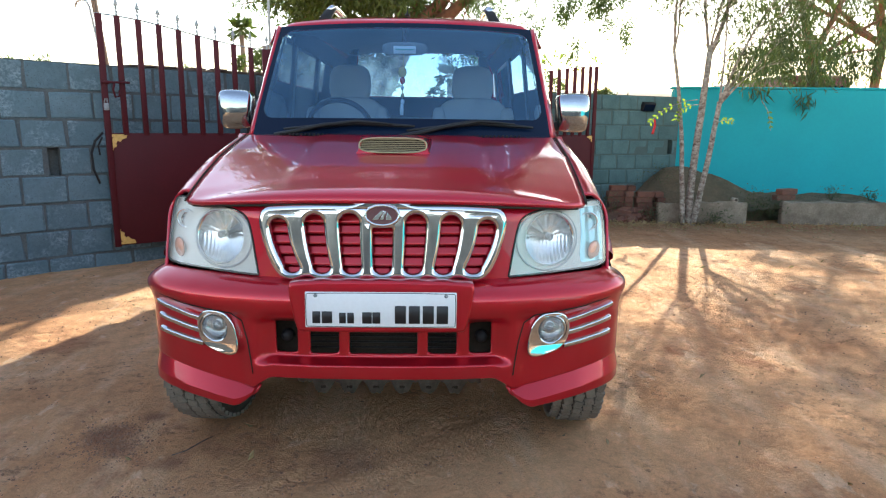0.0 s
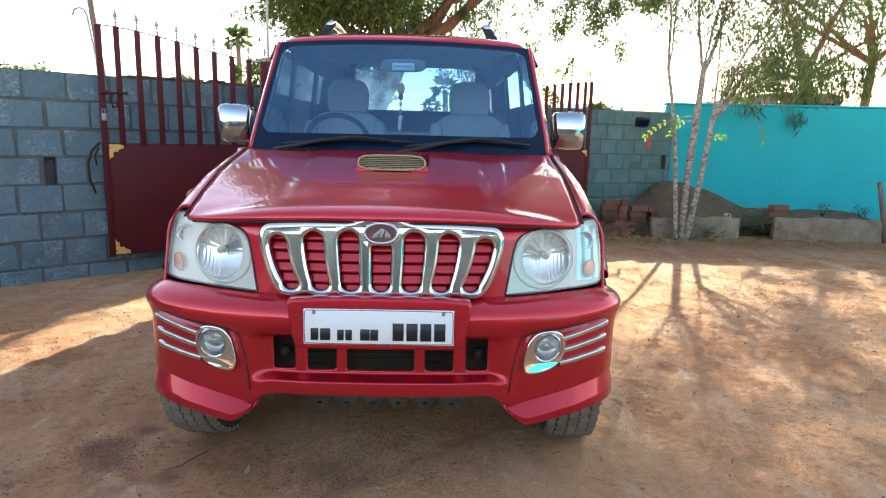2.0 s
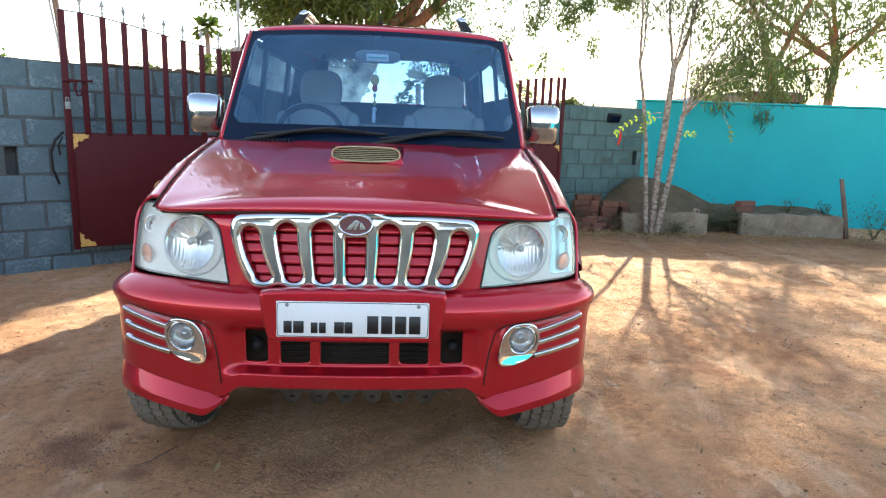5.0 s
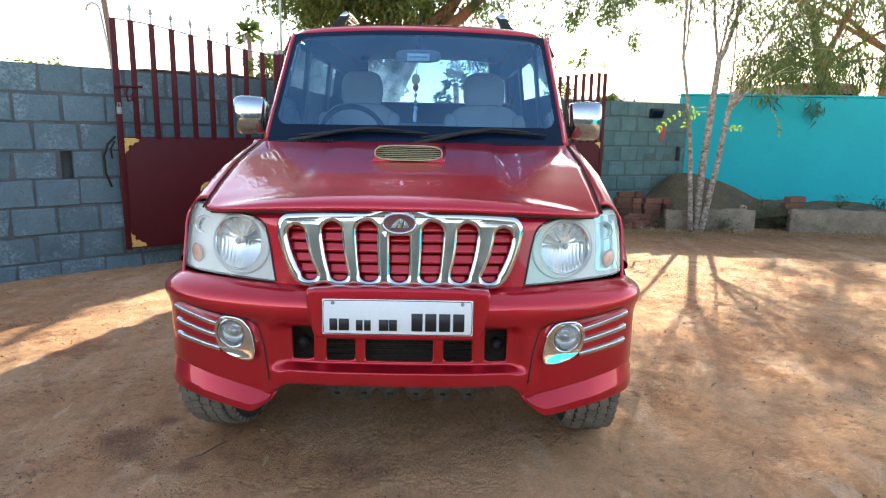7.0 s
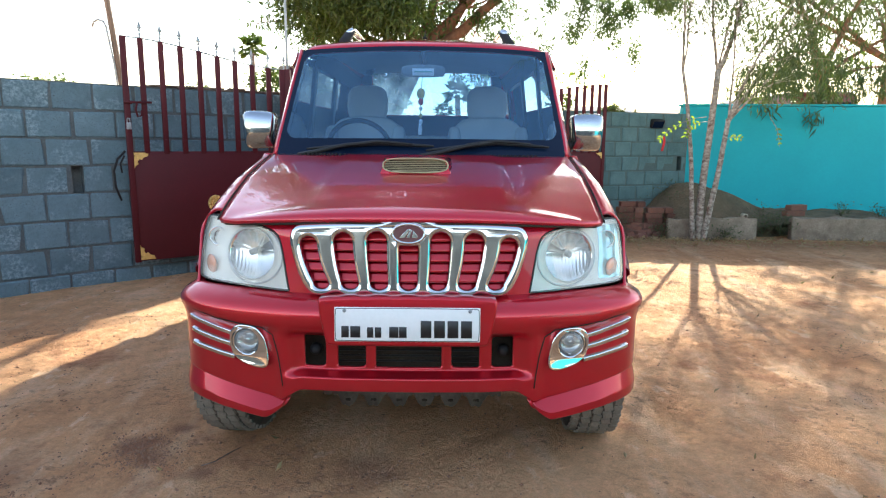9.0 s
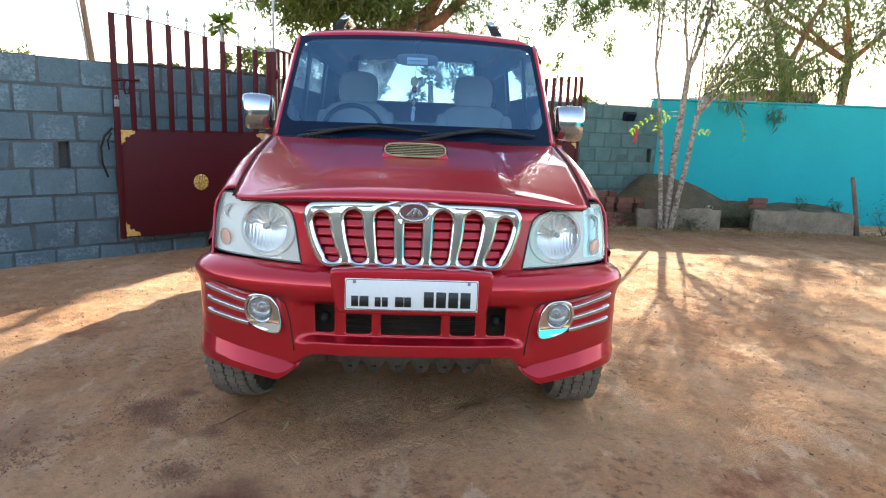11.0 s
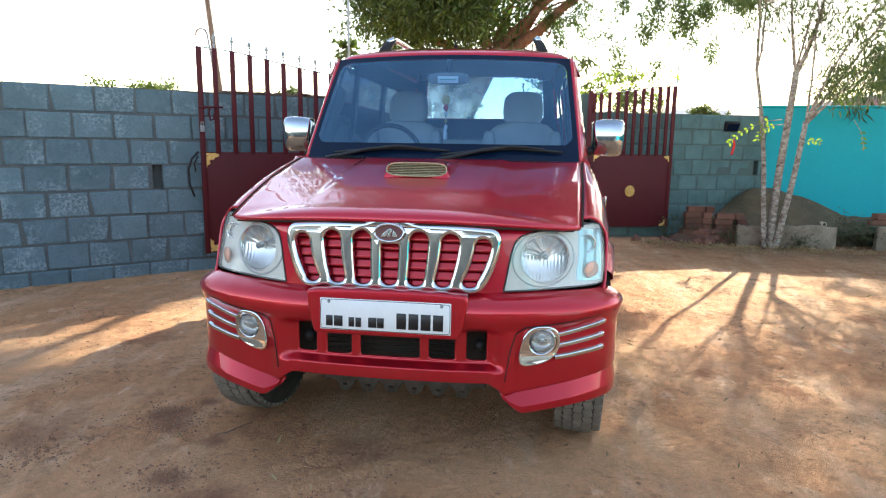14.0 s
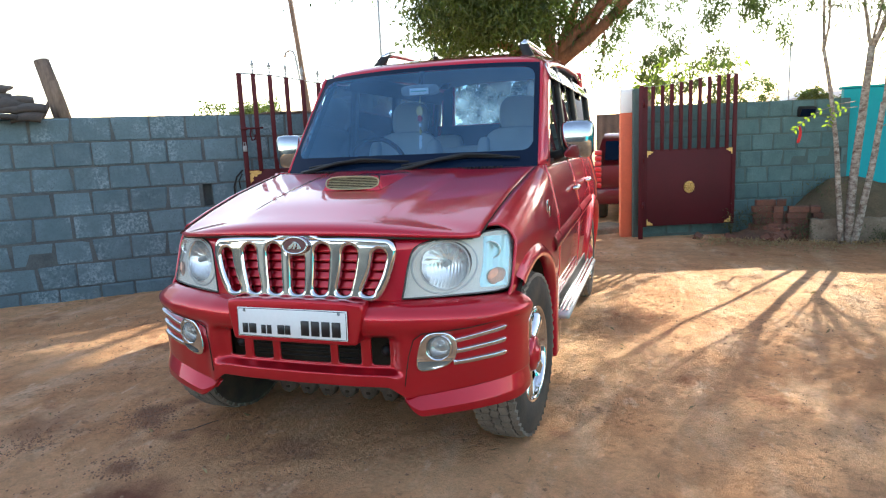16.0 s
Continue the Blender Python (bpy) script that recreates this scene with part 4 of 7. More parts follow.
        w = part("side_window", bm, PANE, host, "tinted side window glass")
        w.visible_shadow = y0 > 3
        bm = bmesh.new()
        sheet(bm, 10, 6, lambda u, v: Vector((sx * (half_width(2.0, 1.70 + 0.09 * v) + 0.006 + 0.028 * (1 - v) ** 1.5), y0 + lean * 0.8 - 0.03 + (y1 - y0 - lean * 0.8 + 0.06) * u, 1.70 + 0.09 * v)))
        thick(part("rain_visor", bm, CHROME, host, "chromed rain visor"), 0.004)
        bm = bmesh.new()
        sheet(bm, 6, 3, lambda u, v: Vector((sx * (half_width(2.0, 1.21) + 0.004), y0 - 0.1 + (y1 - y0 + 0.15) * u, 1.203 + 0.026 * v)))
        thick(part("belt_moulding", bm, BLACK, host), 0.01)
    for y0, y1, host in ((2.20, 2.31, door_f), (2.98, 3.13, door_r), (4.10, 4.30, quarter)):
        bm = bmesh.new()
        sheet(bm, 3, 8, lambda u, v: (lambda z: Vector((sx * (half_width(2.0, z) - 0.004), y0 + (y1 - y0) * u, z)))(1.205 + 0.60 * v))
        thick(part("window_pillar", bm, BLACK, host), 0.03, 0)
    # windscreen pillar
    bm = bmesh.new()
    sheet(bm, 6, 12, lambda u, v: Vector((sx * (0.773 - 0.052 * v + 0.045 * u - 0.012 * u * v), 1.315 + 0.475 * v + 0.105 * u ** 1.5, 1.192 + 0.61 * v)))
    thick(part("windscreen_pillar", bm, PAINT, car), 0.02, 0)

# ---- roof ----
def roof_point(u, v):
    s = 2 * u - 1
    hw = 0.738 - 0.03 * sm(0.7, 1.0, v)
    yf = 1.705 + 0.105 * s * s
    y = yf + (4.30 - yf) * v
    zc = ip(v, [0, 0.02, 0.06, 0.12, 0.25, 0.45, 0.75, 1], [1.812, 1.845, 1.872, 1.900, 1.938, 1.966, 1.976, 1.970])
    drop = 0.045 * abs(s) ** 4 + 0.045 * sm(0.90, 1.0, abs(s))
    drop *= 0.45 + 0.55 * sm(0, 0.12, v)
    return Vector((s * hw, y, zc - drop + (0.004 * math.cos(s * 22) if abs(s) < 0.75 and v > 0.12 else 0)))


bm = bmesh.new()
sheet(bm, 49, 41, roof_point)
roof = thick(part("roof", bm, PAINT, car), 0.03)
for sx in (-1, 1):
    rail = None
    pts = [(sx * 0.525, 2.325, 1.985), (sx * 0.512, 2.38, 2.008), (sx * 0.508, 2.50, 2.022), (sx * 0.508, 2.8, 2.030), (sx * 0.51, 3.4, 2.028), (sx * 0.515, 3.75, 2.012), (sx * 0.53, 3.90, 1.975)]
    bm = bmesh.new()
    sweep(bm, pts, [0.026, 0.027, 0.026, 0.023, 0.023, 0.026, 0.026], 10, squash=0.75)
    rail = part("roof_rail", bm, CHROME, car, "silver roof rail with black feet")
    for y0, y1 in ((2.25, 2.44), (3.78, 3.96)):
        bm = bmesh.new()
        fr = y0 < 3
        ya, yb = (2.25, 2.40) if fr else (3.97, 3.82)
        profile = [(ya, 1.875), (ya + 0.02 * (1 if fr else -1), 1.935), (ya + 0.055 * (1 if fr else -1), 1.985), (yb - 0.03 * (1 if fr else -1), 2.012), (yb, 2.012), (yb - 0.05 * (1 if fr else -1), 1.975), (yb - 0.06 * (1 if fr else -1), 1.875)]
        loops = []
        for side in (-1, 1):
            loops.append([bm.verts.new((sx * (0.575 - 0.50 * (z - 1.875) * (1 if z < 1.99 else 0.95) + 0.036 * side * (1 - 1.4 * (z - 1.875))), y, z)) for y, z in profile])
        for k in range(len(profile)):
            k2 = (k + 1) % len(profile)
            bm.faces.new((loops[0][k], loops[0][k2], loops[1][k2], loops[1][k]))
        for lp in loops:
            bm.faces.new(lp)
        bmesh.ops.recalc_face_normals(bm, faces=bm.faces)
        bmesh.ops.bevel(bm, geom=bm.edges[:], offset=0.004, segments=2, affect="EDGES")
        part("rail_foot", bm, BLACK, rail, "black plastic foot")
bm = bmesh.new()
lathe(bm, [(0.001, 0.0), (0.014, 0.0), (0.012, 0.012), (0.004, 0.018), (0.003, 0.05), (0.0005, 0.05)], 10, "z", (0.0, 1.95, 1.893))
part("aerial", bm, BLACK, car)

# ---- windscreen ----
def screen_point(u, v, lift=0.0):
    s = 2 * u - 1
    hw = 0.776 - 0.060 * v
    y0, y1 = 1.185 + 0.135 * s * s, 1.690 + 0.105 * s * s
    z = 1.196 + (1.815 - 0.014 * s * s - 1.196) * v
    return Vector((s * hw, y0 + (y1 - y0) * v - 0.012 * math.sin(math.pi * v) - lift, z))


def in_clear(u, v):
    a, b = abs(2 * u - 1), v
    if a > 0.962 or b < 0.145 or b > 0.952:
        return False
    ca, cb = a - 0.87, max(0.235 - b, b - 0.862)
    return not (ca > 0 and cb > 0 and math.hypot(ca / 0.092, cb / 0.09) > 1)


bm = bmesh.new()
sheet(bm, 221, 151, screen_point, keep=lambda u, v: not in_clear(u, v))
frit = part("windscreen", bm, FRIT, car, "wide windscreen with a black printed border")
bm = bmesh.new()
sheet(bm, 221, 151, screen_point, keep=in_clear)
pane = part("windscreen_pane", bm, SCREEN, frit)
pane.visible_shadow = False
bm = bmesh.new()
sheet(bm, 41, 4, lambda u, v: Vector(((2 * u - 1) * 0.77, 1.14 + 0.055 * (2 * u - 1) ** 2 + 0.075 * v, 1.196 + 0.005 * v)))
cowl = part("cowl", bm, BLACK, car)
for k in range(58):
    x = -0.60 + 0.021 * k
    if abs(x) < 0.17 or x > 0.62:
        continue
    bm = bmesh.new()
    box(bm, x - 0.004, x + 0.004, 1.165 + 0.055 * (x / 0.77) ** 2, 1.20 + 0.055 * (x / 0.77) ** 2, 1.20, 1.208)
    part("vent_rib", bm, BLACK, cowl, smooth=False)


def wiper(x0, start, mid, tip):
    """An arm and a long blade lying low across the glass; places are (x, share of the glass's height)."""
    def on(x, b, lift=0.020):
        u = (x / (0.776 - 0.06 * b) + 1) / 2
        return screen_point(min(1, max(0, u)), b, lift)
    b = bmesh.new()
    arm_line = [on(x0, 0.0, 0.03), on(x0 + 0.25 * (mid[0] - x0), 0.035, 0.04), on(x0 + 0.6 * (mid[0] - x0), 0.09, 0.045), on(mid[0], mid[1] + 0.012, 0.034)]
    sweep(b, arm_line, [0.015, 0.012, 0.010, 0.007], 7)
    arm = part("wiper", b, BLACK, car)
    b = bmesh.new()
    line, rad = [], []
    for k in range(17):
        t = k / 16
        x = start[0] + (tip[0] - start[0]) * t
        h = ip(x, [start[0], mid[0], tip[0]], [start[1], mid[1], tip[1]])
        line.append(on(x, h))
        rad.append(0.005 + 0.006 * math.sin(math.pi * t) ** 0.5)
    sweep(b, line, rad, 6)
    part("blade", b, BLACK, arm)
    b = bmesh.new()
    sweep(b, [on(mid[0] - 0.16, mid[1] - 0.012, 0.028), on(mid[0] - 0.07, mid[1] + 0.008, 0.036), on(mid[0], mid[1] + 0.014, 0.040), on(mid[0] + 0.09, mid[1] + 0.006, 0.036), on(mid[0] + 0.18, mid[1] - 0.006, 0.028)], [0.005, 0.007, 0.009, 0.007, 0.005], 6)
    part("yoke", b, BLACK, arm)


wiper(-0.64, (-0.60, 0.055), (-0.22, 0.105), (0.07, 0.085))
wiper(0.0, (0.03, 0.050), (0.40, 0.115), (0.68, 0.085))

# ---- grille ----
def grille_y(x, z):
    return 0.074 + 0.13 * (z - 0.74) + 0.022 * (x / 0.4) ** 2


def stadium(cx_top, z_top, cx_bot, z_bot, w_top, w_bot, n=12):
    """An upright slot with round ends that may lean."""
    pts = []
    for k in range(n + 1):
        a = math.pi * k / n
        pts.append((cx_top + w_top * math.cos(a), z_top - w_top + w_top * math.sin(a)))
    for k in range(n + 1):
        a = math.pi + math.pi * k / n
        pts.append((cx_bot + w_bot * math.cos(a), z_bot + w_bot * 0.8 + w_bot * 0.8 * math.sin(a)))
    # the long sides bow out towards the corner of the grille
    bow = 0.05 * (cx_top - cx_bot) * 3
    full = []
    for p, q in zip(pts, pts[1:] + pts[:1]):
        full.append(p)
        if abs(p[1] - q[1]) > 0.08:
            full += [(p[0] + (q[0] - p[0]) * k / 8 + bow * math.sin(math.pi * k / 8), p[1] + (q[1] - p[1]) * k / 8) for k in range(1, 8)]
    return full


slots = []
for cx_t, zt, cx_b, wt, wb in ((0.354, 0.945, 0.308, 0.037, 0.034), (0.231, 0.961, 0.206, 0.040, 0.037), (0.112, 0.966, 0.103, 0.041, 0.038)):
    for sx in (-1, 1):
        slots.append(stadium(sx * cx_t, zt, sx * cx_b, 0.750, wt, wb))
mid_slot = [(-0.040, 0.905), (-0.036, 0.918), (0.036, 0.918), (0.040, 0.905)] + [(0.038 * math.cos(a), 0.783 + 0.033 * math.sin(a)) for a in (-math.pi * k / 12 for k in range(13))]
slots.append(mid_slot[::-1])
outer = []
for k in range(41):
    x = -0.385 + 0.77 * k / 40
    outer.append((x, 0.985 - 0.012 * (abs(x) / 0.385) ** 3 + 0.022 * math.exp(-(x / 0.085) ** 4)))
side_line = [(0.397, 0.968), (0.407, 0.959), (0.413, 0.945), (0.4145, 0.926), (0.411, 0.902), (0.402, 0.866), (0.387, 0.818), (0.371, 0.782), (0.361, 0.766), (0.348, 0.752), (0.334, 0.744), (0.322, 0.7415)]
outer += side_line
for k in range(1, 64):
    x = 0.318 - 0.636 * k / 64
    outer.append((x, 0.741 + 0.010 * (0.5 - 0.5 * math.cos((x) / 0.1015 * 2 * math.pi))))
outer += [(-a, b) for a, b in side_line[::-1]]
bm = plate_curve([outer] + slots, 0.006, 0.0155, lambda a, b, o: Vector((a, grille_y(a, b) - o * 0.8, b)), res=6, offset=-0.0085)
grille = crisp(part("grille", bm, CHROME, car, "chrome grille with seven upright slots"), 50)
for sl in slots:
    bm = bmesh.new()
    mx = sum(p[0] for p in sl) / len(sl)
    mz = sum(p[1] for p in sl) / len(sl)
    loop_tube(bm, [(a + (a - mx) * 0.12, grille_y(a, b) - 0.008, b + math.copysign(0.004, b - mz)) for a, b in sl], 0.0056, 8)
    part("slot_rim", bm, CHROME, grille)
    for k in range(7):
        z = 0.742 + 0.036 * k
        if z > max(p[1] for p in sl) + 0.01:
            continue
        row = sorted(sl, key=lambda p: abs(p[1] - (z + 0.012)))[:6]
        x0, x1 = min(p[0] for p in row) - 0.012, max(p[0] for p in row) + 0.012
        if x1 - x0 < 0.06:
            c = (x0 + x1) / 2
            x0, x1 = c - 0.05, c + 0.05
        bm = bmesh.new()
        sheet(bm, 5, 5, lambda u, v: (lambda x, b: Vector((x, grille_y(x, b) + 0.020 + 0.012 * v, b)))(x0 + (x1 - x0) * u, z + 0.0325 * v))
        bmesh.ops.recalc_face_normals(bm, faces=bm.faces)
        thick(part("louvre", bm, BUMPER_PAINT, grille, "red painted louvre"), 0.003)
bm = bmesh.new()
sheet(bm, 21, 9, lambda u, v: (lambda x, z: Vector((x, grille_y(x, z) + 0.045, z)))(-0.40 + 0.80 * u, 0.735 + 0.25 * v))
part("grille_back", bm, DEEP, grille)
# emblem: plain oval with two plain slanting shapes
ov = lambda r: [(r * 0.058 * math.cos(a), 0.957 + r * 0.034 * math.sin(a)) for a in (2 * math.pi * k / 40 for k in range(40))]
bm = plate_curve([ov(1.0)], 0.010, 0.003, lambda a, b, o: Vector((a, grille_y(a, b) - 0.018 - o, b)))
emblem = part("emblem", bm, surface("emblem_maroon", (0.10, 0.012, 0.02), rough=0.25, var=0.1, scale=20, fine=90, coat=1.0), grille, "oval maroon emblem with silver edge")
bm = bmesh.new()
loop_tube(bm, [(a, grille_y(a, b) - 0.030, b) for a, b in ov(0.97)], 0.005, 8)
part("emblem_ring", bm, CHROME, emblem)
for line in ([(-0.030, 0.944), (-0.014, 0.944), (0.006, 0.972), (-0.002, 0.972)], [(-0.006, 0.944), (0.004, 0.944), (0.012, 0.970), (0.008, 0.970)], [(0.014, 0.944), (0.030, 0.944), (0.030, 0.950), (0.018, 0.966)]):
    bm = plate_curve([line], 0.002, 0.001, lambda a, b, o: Vector((a, grille_y(a, b) - 0.033 - o, b)))
    part("emblem_bar", bm, CHROME, emblem)

# ---- headlights ----
def round_line(pts, n=56, k=3):
    """A smooth closed line through corner points (corner cutting, then even spacing)."""
    for _ in range(k):
        pts = [q for a, b in zip(pts, pts[1:] + pts[:1]) for q in ((a[0] * 0.75 + b[0] * 0.25, a[1] * 0.75 + b[1] * 0.25), (a[0] * 0.25 + b[0] * 0.75, a[1] * 0.25 + b[1] * 0.75))]
    return pts


lamp_line = round_line([(0.432, 0.738), (0.436, 0.748), (0.462, 0.905), (0.485, 0.945), (0.56, 0.965), (0.68, 0.972), (0.785, 0.985), (0.812, 0.968), (0.828, 0.86), (0.824, 0.765), (0.81, 0.748), (0.62, 0.744), (0.45, 0.738)], k=2)


def fan(line, place, rings=8, c=None):
    """A filled patch inside a closed line."""
    bm = bmesh.new()
    c = c or (sum(p[0] for p in line) / len(line), sum(p[1] for p in line) / len(line))
    rows = []
    for r in range(1, rings + 1):
        t = r / rings
        rows.append([bm.verts.new(place(c[0] + (a - c[0]) * t, c[1] + (b - c[1]) * t)) for a, b in line])
    mid = bm.verts.new(place(*c))
    n = len(line)
    for k in range(n):
        bm.faces.new((mid, rows[0][k], rows[0][(k + 1) % n]))
    for p, q in zip(rows, rows[1:]):
        for k in range(n):
            bm.faces.new((p[k], q[k], q[(k + 1) % n], p[(k + 1) % n]))
    bmesh.ops.recalc_face_normals(bm, faces=bm.faces)
    return bm


for sx in (-1, 1):
    cx, cz = 0.588, 0.858
    bm = bmesh.new()
    rows = []
    for t in (0.0, 0.15, 0.4, 0.7, 1.0):
        row = []
        for a, b in lamp_line:
            r = math.hypot(a - cx, b - cz)
            ia, ib = cx + (a - cx) / r * 0.094, cz + (b - cz) / r * 0.094
            p, q = ia + (a - ia) * t, ib + (b - ib) * t
            row.append(bm.verts.new((sx * p, lamp_y(p, q) + 0.024 - 0.006 * (t == 0.0), q)))
        rows.append(row)
    for p, q in zip(rows, rows[1:]):
        for k in range(len(p)):
            bm.faces.new((p[k], p[(k + 1) % len(p)], q[(k + 1) % len(p)], q[k]))
    bmesh.ops.recalc_face_normals(bm, faces=bm.faces)
    light = part("headlight", bm, LAMP_SHELL, car, "large clear headlight with a round reflector")
    bm = bmesh.new()
    pts = [Vector((sx * a, lamp_y(a, b), b)) for a, b in lamp_line]
    n = len(pts)
    r0 = [bm.verts.new(p) for p in pts]
    r1 = [bm.verts.new(p + Vector((0, 0.05, 0))) for p in pts]
    for k in range(n):
        bm.faces.new((r0[k], r0[(k + 1) % n], r1[(k + 1) % n], r1[k]))
    part("lamp_side", bm, LAMP_SHELL, light)
    bm = bmesh.new()
    loop_tube(bm, [(sx * a, lamp_y(a, b) + 0.004, b) for a, b in lamp_line], 0.004, 6)
    part("lamp_seal", bm, BLACK, light)
    # reflector bowl: upright flutes below, facets fanning out above
    bm = bmesh.new()
    seat_y = lambda x, z: lamp_y(cx, cz) + 0.55 * (lamp_y(x, z) - lamp_y(cx, cz))
    def bowl_point(u, v):
        dx, dz = 0.194 * (u - 0.5), 0.194 * (v - 0.5)
        r = math.hypot(dx, dz)
        if r > 0.0925:
            dx, dz = dx / r * 0.0925, dz / r * 0.0925
            r = 0.0925
        q = r / 0.0925
        dep = 0.016 + 0.040 * (1 - q * q)
        edge = min(1.0, (1 - q) * 8)
        if dz < 0.004:
            dep += edge * 0.0017 * abs(math.sin(dx * 230 + 0.4))
        else:
            dep += edge * 0.0026 * abs(math.sin(math.atan2(dz, dx) * 7.5)) * min(1.0, q * 2)
        return Vector((sx * (cx + dx), seat_y(cx + dx, cz + dz) + dep, cz + dz))
    sheet(bm, 97, 65, bowl_point, keep=lambda u, v: math.hypot(u - 0.5, v - 0.5) < 0.49)
    part("reflector", bm, BOWL, light, "fluted silver reflector bowl")
    bm = bmesh.new()
    loop_tube(bm, [(sx * (cx + 0.094 * math.cos(a)), seat_y(cx + 0.094 * math.cos(a), cz + 0.094 * math.sin(a)) + 0.006, cz + 0.094 * math.sin(a)) for a in (2 * math.pi * k / 48 for k in range(48))], 0.0035, 6)
    part("bowl_rim", bm, SILVER, light)
    bm = bmesh.new()
    lathe(bm, [(0.013, 0.045), (0.013, 0.016), (0.010, 0.009), (0.001, 0.007)], 20, "y", (sx * cx, lamp_y(cx, cz), cz + 0.004))
    part("bulb_shield", bm, STEEL, light, "dark metal bulb shield")
    bm = bmesh.new()
    loop_tube(bm, [(sx * (cx + 0.118 * math.cos(a) - 0.006), lamp_y(cx + 0.118 * math.cos(a), cz + 0.105 * math.sin(a)) + 0.018, cz - 0.004 + 0.105 * math.sin(a)) for a in (2 * math.pi * k / 48 for k in range(48))], 0.004, 6)
    part("reflector_ring", bm, SILVER, light)
    # cyan reflection painted as a patch behind the outer third of one lamp
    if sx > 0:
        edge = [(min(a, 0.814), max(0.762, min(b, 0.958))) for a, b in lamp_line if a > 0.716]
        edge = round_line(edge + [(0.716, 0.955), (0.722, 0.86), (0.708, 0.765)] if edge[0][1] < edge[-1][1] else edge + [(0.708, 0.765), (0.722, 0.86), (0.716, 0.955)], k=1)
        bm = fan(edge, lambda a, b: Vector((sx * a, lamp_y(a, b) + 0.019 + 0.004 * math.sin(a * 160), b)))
        part("outer_reflector", bm, surface("painted_cyan_reflection", (0.50, 0.78, 0.78), rough=0.22, metal=0.7, var=0.1, scale=12, fine=120), light, "cyan patch painted as a reflection in the lamp")
    # turn signal and small side bowl
    bm = bmesh.new()
    bmesh.ops.create_uvsphere(bm, u_segments=18, v_segments=10, radius=1.0)
    for v in bm.verts:
        v.co = Vector((sx * (0.775 + 0.032 * v.co.x), lamp_y(0.775, 0.80) + 0.020 + 0.02 * v.co.y + 0.035 * v.co.x, 0.800 + 0.036 * v.co.z))
    part("turn_signal", bm, AMBER, light, "pale amber turn signal bulb housing")
    bm = bmesh.new()
    lathe(bm, [(0.036, 0.0), (0.034, -0.004), (0.03, 0.006), (0.02, 0.018), (0.001, 0.022)], 24, "y", (sx * 0.752, lamp_y(0.752, 0.905) + 0.012, 0.905))
    part("side_bowl", bm, BOWL, light)
    bm = fan(lamp_line, lambda a, b: Vector((sx * a, lamp_y(a, b) - 0.004 * (1 - ((a - 0.63) / 0.2) ** 2), b)))
    lens = part("lens", bm, LENS, light, "clear plastic lens")
    lens.visible_shadow = False
    # body filler between grille and lamp
    bm = bmesh.new()
    sheet(bm, 8, 14, lambda u, v: (lambda z: (lambda x0, x1: Vector((sx * (x0 + (x1 - x0) * u), grille_y(0.40, z) + 0.012 + (lamp_y(max(x1, 0.437), z) + 0.004 - grille_y(0.40, z) - 0.012) * u ** 1.3, z)))(ip(z, [0.70, 0.75, 0.86, 0.95, 1.0], [0.30, 0.325, 0.372, 0.395, 0.30]), ip(z, [0.70, 0.738, 0.905, 0.945, 0.97, 1.0], [0.437, 0.437, 0.462, 0.50, 0.60, 0.72])))(0.715 + 0.268 * v))
    part("nose_panel", bm, PAINT, car)

# ---- front bumper ----
PX = [0, 0.25, 0.42, 0.58, 0.70, 0.80, 0.855, 0.888, 0.904, 0.906]
PY = [0.030, 0.036, 0.055, 0.094, 0.134, 0.184, 0.228, 0.280, 0.340, 0.365]
_fx, _fy = np.array(PX), np.array(PY)
_fine = np.linspace(0, 1, 400)
_len = np.r_[0, np.cumsum(np.hypot(np.diff(_fx), np.diff(_fy)))]
_cx, _cy = np.interp(_fine * _len[-1], _len, _fx), np.interp(_fine * _len[-1], _len, _fy)
for _ in range(60):
    _cx[1:-1] = (_cx[:-2] + 2 * _cx[1:-1] + _cx[2:]) / 4
    _cy[1:-1] = (_cy[:-2] + 2 * _cy[1:-1] + _cy[2:]) / 4
_cl = np.r_[0, np.cumsum(np.hypot(np.diff(_cx), np.diff(_cy)))]


def plan(s, out=0.0):
    """A point of the bumper's plan line at the signed length s from the middle, moved outwards; y only bends."""
    a = min(abs(s), float(_cl[-1]))
    x, y = float(np.interp(a, _cl, _cx)), float(np.interp(a, _cl, _cy))
    h = 0.004
    x2, y2 = float(np.interp(min(a + h, _cl[-1]), _cl, _cx)), float(np.interp(min(a + h, _cl[-1]), _cl, _cy))
    x1, y1 = float(np.interp(max(a - h, 0), _cl, _cx)), float(np.interp(max(a - h, 0), _cl, _cy))
    t = Vector((x2 - x1, y2 - y1)).normalized()
    x, y = x + t.y * out, y - t.x * out
    return (x if s >= 0 else -x), y


arc_of = lambda x: float(np.interp(abs(x), _cx, _cl))
low_edge = lambda x: ip(abs(x), [0, 0.39, 0.46, 0.89, 0.91], [0.392, 0.392, 0.345, 0.420, 0.422])


def inset(x, z):
    """How far the bumper's skin lies behind its plan line."""
    a = abs(x)
    d = 0.085 * max(0, (z - 0.675) / 0.065) ** 2.4
    d += 0.014 * (1 - sm(0.600, 0.622, z - 0.05 * sm(0.6, 0.86, a))) * sm(0.44, 0.50, a)
    bowl = (1 - sm(0.385, 0.46, a)) * (1 - sm(0.575, 0.615, z)) * sm(0.441, 0.455, z)
    d += 0.050 * bowl
    d -= 0.012 * math.exp(-((z - 0.655) / 0.035) ** 2)
    return d


